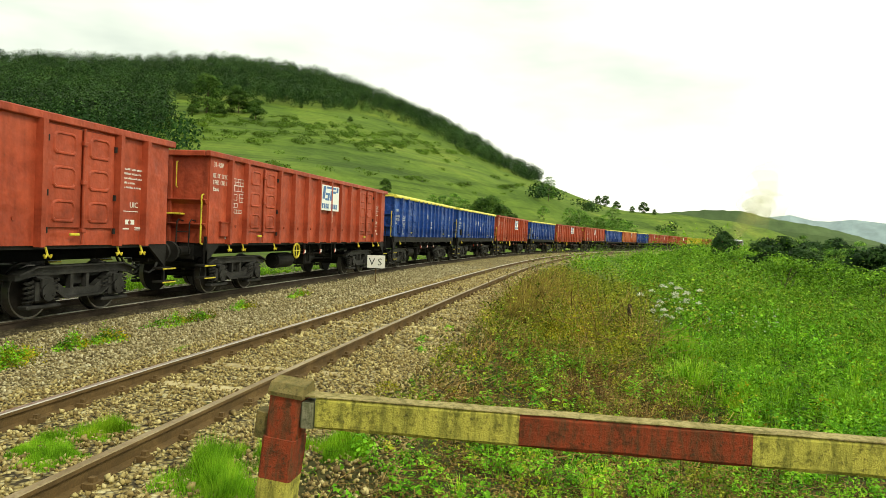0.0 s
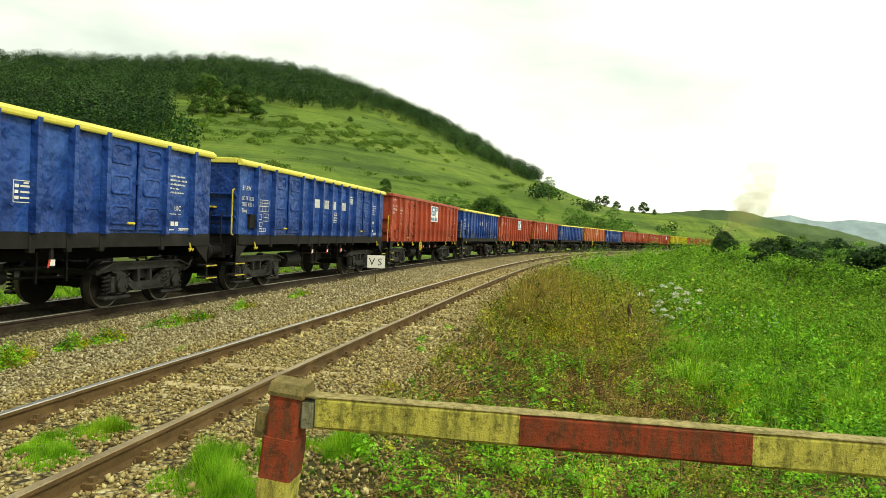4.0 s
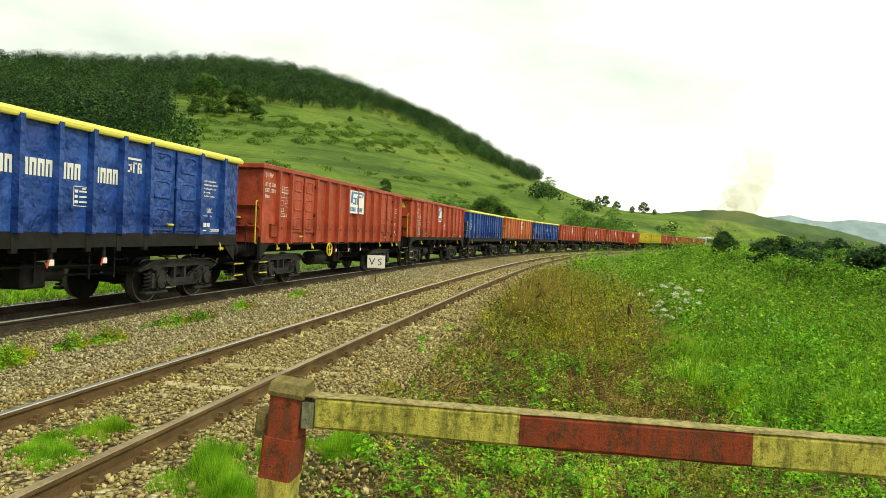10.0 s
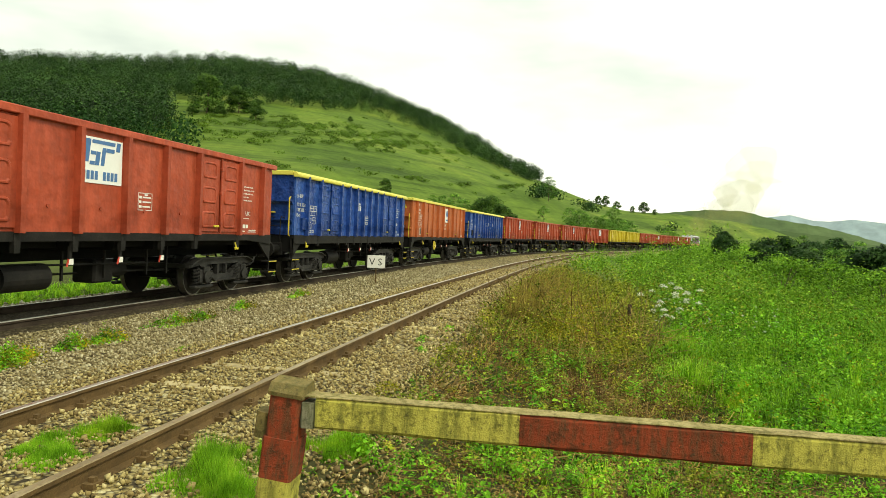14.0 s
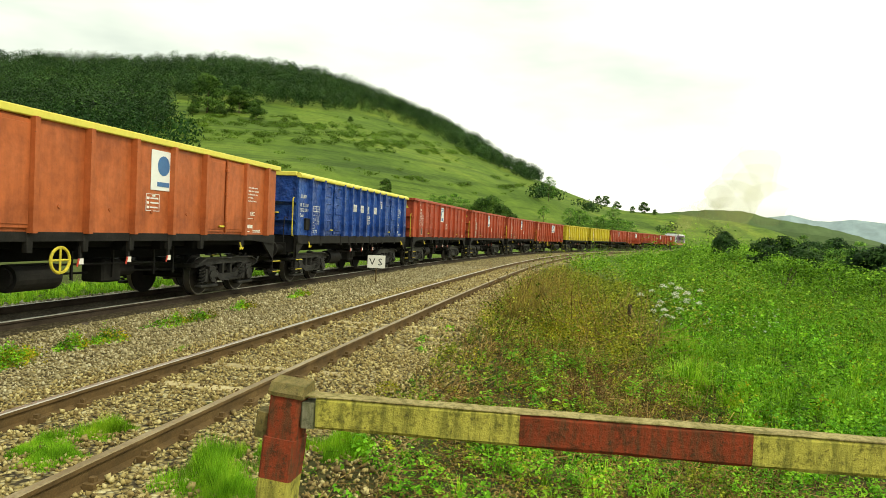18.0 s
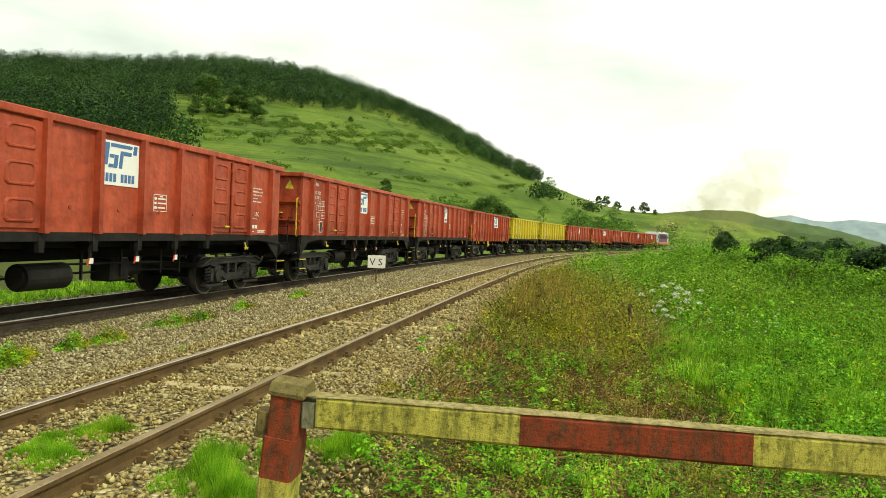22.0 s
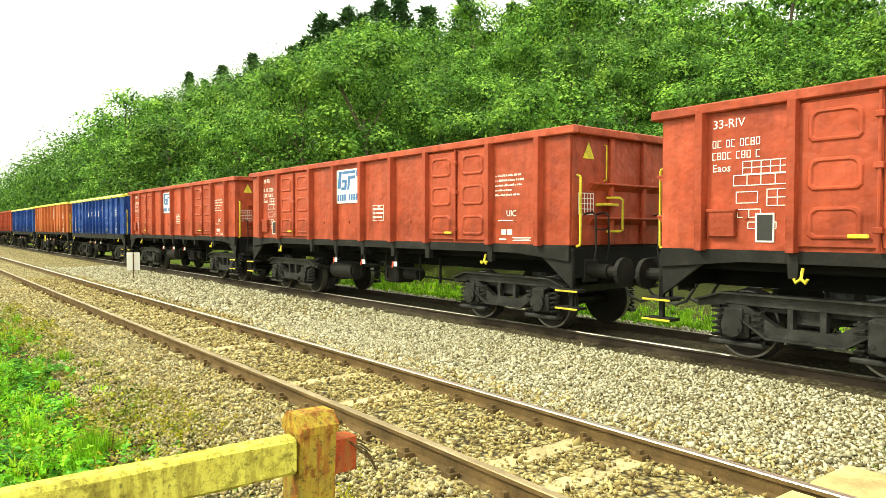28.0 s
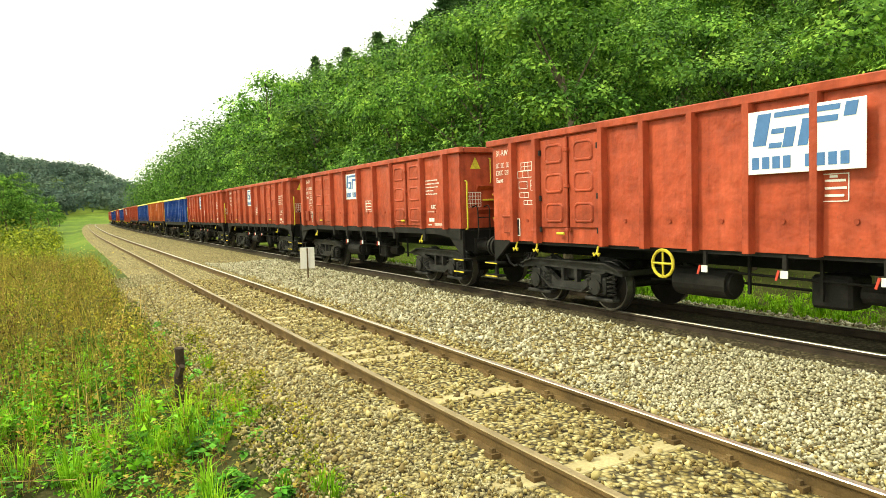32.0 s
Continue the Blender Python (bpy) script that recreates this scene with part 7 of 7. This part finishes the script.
# shrubs and trees on the falling ground, camera's side
for k in range(46):
    px, po = rnd.uniform(30, 95), rnd.uniform(-30, -2.6)
    py = po + float(np.interp(px, LINE_X, LINE_Y))
    if po > -4 and px < 38:
        continue
    plant(rnd.choice(SHRUBS), px, py, rnd.uniform(0.6, 1.05) * (0.7 if po > -6 else 1.0), "shrub", "bright green acacia shrub on the embankment", "shrub", "shrubs of the embankment")
for k in range(120):
    az, r = rnd.uniform(-29, -12), rnd.uniform(65, 210)
    px, py = r * math.cos(radians(az)), r * math.sin(radians(az))
    tall = r * math.tan(radians(rnd.uniform(-0.9, 0.85) + (az + 13) * 0.035)) + 1.75 - float(ground_z(px, py))
    if tall > 3:
        plant(rnd.choice(DARK_T if k % 2 else MID_T), px, py, min(tall / 9.5, 1.25), "broadleaf_tree", "dark green tree in the valley below the line", "tree", "trees of the valley")
# trees on the camera's side to the west
for k in range(62):
    px, po = rnd.uniform(-150, -46), rnd.uniform(-42, -3.5)
    if po > -4.5 - (px + 48) * -0.03:
        continue
    py = po + float(np.interp(px, LINE_X, LINE_Y))
    el = 1.1 + 2.6 * min(1.0, max(0.0, math.degrees(math.atan2(-py, -px)) / 14)) + rnd.uniform(-0.4, 0.5)
    tall = math.hypot(px, py) * math.tan(radians(el)) + 1.75 - float(ground_z(px, py))
    plant(rnd.choice(MID_T if px > -110 else FAR_T), px, py, min(max(tall / 9.5, 0.35), 1.3), "broadleaf_tree", "green tree behind the dry grass", "tree", "trees behind the dry grass")


for k in range(34):
    az, r = radians(rnd.uniform(176.5, 187)), rnd.uniform(85, 165)
    px, py = r * math.cos(az), r * math.sin(az)
    if abs(offset_of(px, py) - 4) < 9 or offset_of(px, py) > 0:
        continue
    tall = r * math.tan(radians(rnd.uniform(1.6, 2.9))) + 1.75 - float(ground_z(px, py))
    plant(rnd.choice(MID_T), px, py, min(max(tall / 9.5, 0.35), 1.3), "broadleaf_tree", "green tree at the end of the dry field", "tree", "trees behind the dry grass")
for k in range(18):
    px = rnd.uniform(-260, -105)
    po = rnd.uniform(-16, -3.5)
    py = po + float(np.interp(px, LINE_X, LINE_Y))
    plant(rnd.choice(MID_T), px, py, rnd.uniform(0.5, 0.85), "broadleaf_tree", "green tree near the end of the straight line", "tree", "trees behind the dry grass")
# pines that stand over the skyline of the bank
for az, el in ((163.4, 11.4), (162.2, 11.2), (160.9, 12.6), (159.6, 12.3), (158.6, 13.5), (157.6, 13.0), (155.6, 14.4), (154.4, 15.0), (153.2, 15.7), (152.1, 16.8), (151, 16.4), (149.8, 16.9), (148.5, 17.0), (147, 17.4), (144.6, 17.6), (141.5, 18.0)):
    off = 60 + rnd.uniform(-3, 3)
    r = off / math.sin(radians(az))
    px, py = r * math.cos(radians(az)), off
    tall = r * math.tan(radians(el)) + 1.75 - float(ground_z(px, py))
    plant(rnd.choice(PINES), px, py, min(max(tall / 10, 0.9), 2.1), "pine_tree", "dark pine standing over the top of the bank", "pine tree", "pines of the bank")


# far woods: one mesh of leafy clumps
def far_woods(name, label, places, h, rad, per, size, material):
    n = len(places)
    d = rs_.normal(size=(n, per, 3))
    d /= np.linalg.norm(d, axis=2, keepdims=True)
    s = rs_.uniform(0.75, 1.2, (n, 1, 1))
    c = places[:, None] + d * np.array([rad, rad, h * 0.42]) * s * rs_.uniform(0.75, 1.05, (n, per, 1)) + np.array([0, 0, h * 0.52]) * s
    c = c.reshape(-1, 3)
    q = leaf_tris(c, size * rs_.uniform(0.6, 1.3, len(c)), d.reshape(-1, 3) + np.array([0, 0, 0.3]), 0.42, 0.95)
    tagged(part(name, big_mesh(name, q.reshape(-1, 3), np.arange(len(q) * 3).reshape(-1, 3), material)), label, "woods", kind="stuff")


def polar_places(n, az0, az1, r0, r1, test):
    az, r = rs_.uniform(az0, az1, n), np.sqrt(rs_.uniform(r0 * r0, r1 * r1, n))
    x, y = r * np.cos(np.radians(az)), r * np.sin(np.radians(az))
    z = ground_z(x, y)
    el = np.degrees(np.arctan2(z - 1.75, r))
    k = test(az, el, r)
    return np.stack([x, y, z], 1)[k]


_fb = np.array(far_bank)
_pn = (rs_.uniform(size=len(_fb)) < 0.22) & (offset_of(_fb[:, 0], _fb[:, 1]) > 44)
far_woods("bank_woods", "bright green woods farther along the bank", _fb[~_pn], 14, 4.2, 700, 0.45, leafy("far_bank_leaves", (0.03, 0.08, 0.018), (0.075, 0.175, 0.032), (0.15, 0.28, 0.055), 0.1, 0.3, 0.2, 0.15))
far_woods("bank_pines", "dark pines on the top of the bank", _fb[_pn], 15, 1.8, 200, 0.6, T_PINE)
EDGE_AZ = (-4, 0, 2.1, 4.4, 6.8, 9.6, 11.8, 13.9, 16.7, 19.9, 25.2, 29.9, 31.4, 31.8, 33.4, 38, 46, 60)
EDGE_EL = (9, 5.0, 4.3, 5.15, 6.1, 7.2, 8.2, 8.9, 9.3, 9.5, 9.6, 9.15, 8.9, 6.5, 5.0, 4.3, 4.0, 3.0)
far_woods("hill_forest", "dark dense forest on the top of the hill", polar_places(4200, -1, 57, 150, 470, lambda a, e, r: e > np.interp(a, EDGE_AZ, EDGE_EL) + rs_.normal(0, 0.12, len(a))), 8.5, 3.0, 230, 0.62, T_DARK)
far_woods("ridge_woods", "dark woods and hedges on the low ridge", polar_places(2600, -15, 3, 190, 600, lambda a, e, r: (e > 0.5) & (e < np.interp(a, SKY_AZ, SKY_EL) - 0.75) & (np.sin(a * 2.1 + r * 0.02) + np.sin(r * 0.055 + a) + rs_.normal(0, 0.5, len(a)) > 1.15)), 4.5, 3.2, 60, 1.1, T_DARK)
SCRUB = leafy("scrub_leaves", (0.07, 0.13, 0.017), (0.095, 0.175, 0.025), (0.13, 0.22, 0.034), 0.1, 0.1)


def scrub_bands(a, e, r):
    """Scrub in loose rows along the terraces, thickest on one slope."""
    mid = np.interp(a, (8, 12, 20, 26, 31, 34), (6.4, 7.1, 7.6, 7.4, 6.9, 6.6))
    wide = np.interp(a, (8, 11, 16, 33), (0.2, 0.55, 0.9, 1.1))
    rows = np.sin(e * 9 + 0.5 * a) + 0.8 * np.sin(a * 2.3 + e * 3) + 0.7 * np.sin(a * 5.1 - e * 7) + rs_.normal(0, 0.7, len(a))
    band = (np.abs(e - mid + 0.25 * np.sin(a * 1.3)) < wide) & (rows > 0.25)
    low = (np.abs(e - np.interp(a, (8, 16, 24), (3.9, 4.5, 4.7))) < 0.11) & (np.sin(a * 1.7) > 0.3)
    thin = (e > 2) & (e < 9.0) & (a < 31) & (rows > 2.3) & (rs_.uniform(size=len(a)) < 0.5)
    return band | low | thin


far_woods("hill_scrub", "green scrub on the terraces of the hill", polar_places(16000, 3, 34, 120, 425, scrub_bands), 0.8, 1.2, 40, 0.42, SCRUB)
far_woods("hill_scrub", "light green young trees at the foot of the forest", polar_places(420, 30.0, 47, 130, 330, lambda a, e, r: (e > 3.2) & (e < 6.6)), 6.5, 2.6, 130, 0.8, leafy("young_tree_leaves", (0.018, 0.055, 0.016), (0.028, 0.08, 0.022), (0.045, 0.11, 0.03), 0.1, 0.1))
# West leaves are paler and bluer: distance haze put into their colour
far_woods("west_forest", "dark forest on the hill beyond the trees, paled by haze in its leaf colour", polar_places(2600, 172, 200, 200, 520, lambda a, e, r: e > 0.2), 8, 4.2, 70, 1.6, leafy("west_forest_haze_leaves", (0.07, 0.115, 0.10), (0.085, 0.13, 0.115), (0.10, 0.15, 0.13), 0.1, 0.05))

# far hills: a green ridge and blue ones behind it, haze painted into their colours
def ridge(name, label, az0, az1, r, height, stops):
    vs, fs = [], []
    n = 60
    for i in range(n + 1):
        az = az0 + (az1 - az0) * i / n
        top = 1.75 + r * math.tan(radians(height(az)))
        for rr, z in ((r * 0.9, -40), (r * 0.967, top * 0.6), (r, top), (r * 1.05, top * 0.8)):
            vs.append((rr * math.cos(radians(az)), rr * math.sin(radians(az)), z))
        if i:
            a = (i - 1) * 4
            fs += [(a + k, a + 4 + k, a + 5 + k, a + 1 + k) for k in range(3)]
    me = bpy.data.meshes.new(name)
    me.from_pydata(vs, [], fs)
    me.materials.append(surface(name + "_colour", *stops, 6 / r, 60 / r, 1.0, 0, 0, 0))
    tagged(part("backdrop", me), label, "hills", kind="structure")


ridge("blue_haze_hills", "hills on the horizon with blue haze painted into their colour", -34, -4, 3000, lambda az: float(np.interp(az, (-34, -28, -25, -23, -21, -19.6, -18.5, -17, -15.5, -14, -4), (1.2, 1.5, 1.8, 1.96, 2.18, 1.98, 2.03, 2.4, 2.2, 1.7, 1.0))), ((0.24, 0.31, 0.33), (0.20, 0.27, 0.29), (0.28, 0.34, 0.35)))
ridge("green_ridge", "green wooded ridge beyond the valley", -34, -8, 1100, lambda az: float(np.interp(az, (-34, -24.5, -23.1, -20.7, -18.9, -17.1, -15.5, -14.2, -13.6, -11.2, -8), (0.0, 0.2, 0.5, 1.2, 1.63, 1.9, 2.15, 2.5, 2.62, 2.64, 2.3))) + 0.03 * math.sin(az * 9), ((0.075, 0.115, 0.045), (0.045, 0.075, 0.03), (0.11, 0.16, 0.06)))


# ---- locomotive at the far end of the train, and its smoke ----
P_PURPLE = paint("purple_locomotive_paint", (0.09, 0.03, 0.09), (0.06, 0.02, 0.06), (0.13, 0.05, 0.12))
P_SILVER = paint("pale_grey_cab_paint", (0.45, 0.47, 0.50), (0.36, 0.38, 0.40), (0.52, 0.54, 0.57))
P_CORAL = paint("coral_stripe_paint", (0.50, 0.16, 0.09), (0.42, 0.13, 0.07), (0.55, 0.20, 0.12))
P_GLASS = plain("dark_cab_glass", (0.03, 0.04, 0.05), 0.15)
loco = thing("diesel_locomotive", "purple diesel locomotive with pale grey cab and coral stripe", "locomotive")
LL = 8.0
part("body", Build().box(-LL + 1.9, LL - 1.9, -1.42, 1.42, 1.45, 3.7, 0.12), P_PURPLE, loco)
part("stripe", Build().box(-LL + 0.1, LL - 0.1, -1.45, 1.45, 1.15, 1.75, 0.05), P_CORAL, loco, "coral stripe")
part("roof", Build().prism([(-1.38, 3.68), (1.38, 3.68), (1.0, 4.1), (-1.0, 4.1)], -LL + 1.5, LL - 1.5, "x"), P_SILVER, loco, "pale roof")
part("exhaust", Build().cyl((0, 0, 4.05), (0, 0, 4.35), 0.3, 12), P_DARK, loco)
part("roof_fan", Build().cyl((2.6, 0, 4.05), (2.6, 0, 4.22), 0.6, 16), P_DARK, loco)
part("frame", Build().box(-LL, LL, -1.3, 1.3, 0.95, 1.2, 0.03), P_DARK, loco)
part("fuel_tank", Build().box(-1.8, 1.8, -1.2, 1.2, 0.35, 0.98, 0.08), P_DARK, loco)
for s in (-1, 1):
    cab = Build().prism([(s * (LL - 1.95), 1.7), (s * (LL - 0.1), 1.7), (s * (LL - 0.1), 2.5), (s * (LL - 0.55), 3.6), (s * (LL - 0.9), 3.95), (s * (LL - 1.95), 3.95)], -1.43, 1.43)
    c = part("cab", cab, P_SILVER, loco, "pale grey cab")
    part("side_window", Build().box(s * (LL - 1.4) - 0.38, s * (LL - 1.4) + 0.38, -1.45, 1.45, 2.6, 3.3, 0.02), P_GLASS, c)
    for y in (-0.62, 0.62):
        part("windscreen", Build().box(-0.03, 0.03, -0.5, 0.5, -0.38, 0.38, 0.01), P_GLASS, c, at=pose(s * (LL - 0.33), y, 2.98, 0, -s * 22, 0))
        part("headlamp", Build().cyl((s * (LL - 0.12), y, 1.95), (s * (LL - 0.05), y, 1.95), 0.13, 12), P_WHITE, c, "headlamp")
        part("buffer", Build().cyl((s * (LL - 0.1), y * 1.4, 1.06), (s * (LL + 0.5), y * 1.4, 1.06), 0.16, 12), P_DARK, loco)
    bgx = s * 4.6
    bo = part("bogie", Build().box(-2.1, 2.1, -1.12, 1.12, 0.45, 0.85, 0.05), P_BOGIE, loco, at=pose(bgx, 0, 0))
    for a in (-1.6, 0, 1.6):
        part("wheelset", WHEELSET, None, bo, at=pose(a, 0, 0.46))
for k in range(7):
    part("side_grille", Build().box(-0.42, 0.42, -1.445, -1.40, 2.5, 3.3, 0.01), P_DARK, loco, at=pose(-4.0 + 1.33 * k, 0, 0))
TRAIN.append((loco, rear + LL - 0.1, 4.6))


def smoke_paint(name, density):
    m, nt, b = shader(name)
    tr = nt.nodes.new("ShaderNodeBsdfTransparent")
    df = nt.nodes.new("ShaderNodeBsdfTranslucent")
    df.inputs["Color"].default_value = (0.60, 0.54, 0.22, 1)
    ms = nt.nodes.new("ShaderNodeMixShader")
    ms.inputs[0].default_value = density
    nt.links.new(tr.outputs[0], ms.inputs[1])
    nt.links.new(df.outputs[0], ms.inputs[2])
    nt.links.new(ms.outputs[0], nt.nodes["Material Output"].inputs["Surface"])
    return m


M_SMOKE = smoke_paint("thin_exhaust_smoke", 0.11)
SMOKE = []
for k in range(9):
    g = 1.6 + 0.7 * k
    vs, fs = [], []
    for j in range(2):
        cx, cy, cz = rs_.normal(0, 0.55, 3) * np.array([g, g, g * 0.9])
        rad = g * rs_.uniform(0.7, 1.25)
        tilt = rs_.uniform(-0.35, 0.35, 2)
        base = len(vs)
        for q in range(28):
            a = 2 * math.pi * q / 28
            rr = rad * (1 + 0.10 * math.sin(3 * a + j) + 0.07 * math.sin(5 * a + 2 * j))
            vs.append((cx + rr * math.sin(a) * tilt[0], cy + rr * math.cos(a), cz + rr * math.sin(a)))
        fs.append(tuple(range(base, base + 28)))
    me = bpy.data.meshes.new("smoke_puff")
    me.from_pydata(vs, [], fs)
    me.materials.append(M_SMOKE)
    pf = new("smoke_puff", me)
    tagged(pf, "thin yellowish puff of diesel smoke in the sky", "smoke", "smoke of the locomotive")
    pf.visible_shadow = False
    SMOKE.append((pf, k))


# ---- what moves ----
def ease(t):
    """How far the rear of the first wagon has come along the line at t seconds: a steady 6.7 m/s, a little slower for a moment near the end."""
    return -0.72 - 6.712 * t - 0.3 * float(smooth(0, 8, t)) + 1.0 * float(smooth(24.2, 26.6, t))


def motions():
    for w, mid, wheelbase in TRAIN:
        rows = []
        for k in np.arange(0, 32.01, 0.5):
            k = float(k)
            s = ease(k) + mid
            xa, ya, _ = on_line(s - wheelbase, FAR_TRACK)
            xb, yb, _ = on_line(s + wheelbase, FAR_TRACK)
            rows.append((k, pose(float(xa + xb) / 2, float(ya + yb) / 2, 0.008, 0, 0, math.degrees(math.atan2(yb - ya, xb - xa)))))
        walk(w, rows)
    # wheels roll: a turn for every 2.86 m
    for w, _, _ in TRAIN[:15]:
        for ws in [o for o in w.children_recursive if o.name.startswith("wheelset")]:
            home = ws.matrix_basis.copy()
            walk(ws, [(k / 15, home @ Matrix.Rotation(ease(k / 15) / 0.455, 4, "Y")) for k in range(481)])
    # smoke climbs from the exhaust and drifts with the wind
    for pf, k in SMOKE:
        rows = []
        for t in range(0, 33, 2):
            s = ease(t) + rear + 8
            x, y, _ = on_line(s, FAR_TRACK)
            up = 2.1 * k ** 1.12 * (1.0 if t < 12 else max(0.55, 1.0 - 0.05 * (t - 12)))
            rows.append((t, pose(float(x) + 0.9 * k + 0.2 * math.sin(t + k), float(y) - 1.3 * k - 0.07 * t * k, 5.0 + up, 0, 0, 0.4 * t - 12)))
        walk(pf, rows)


motions()
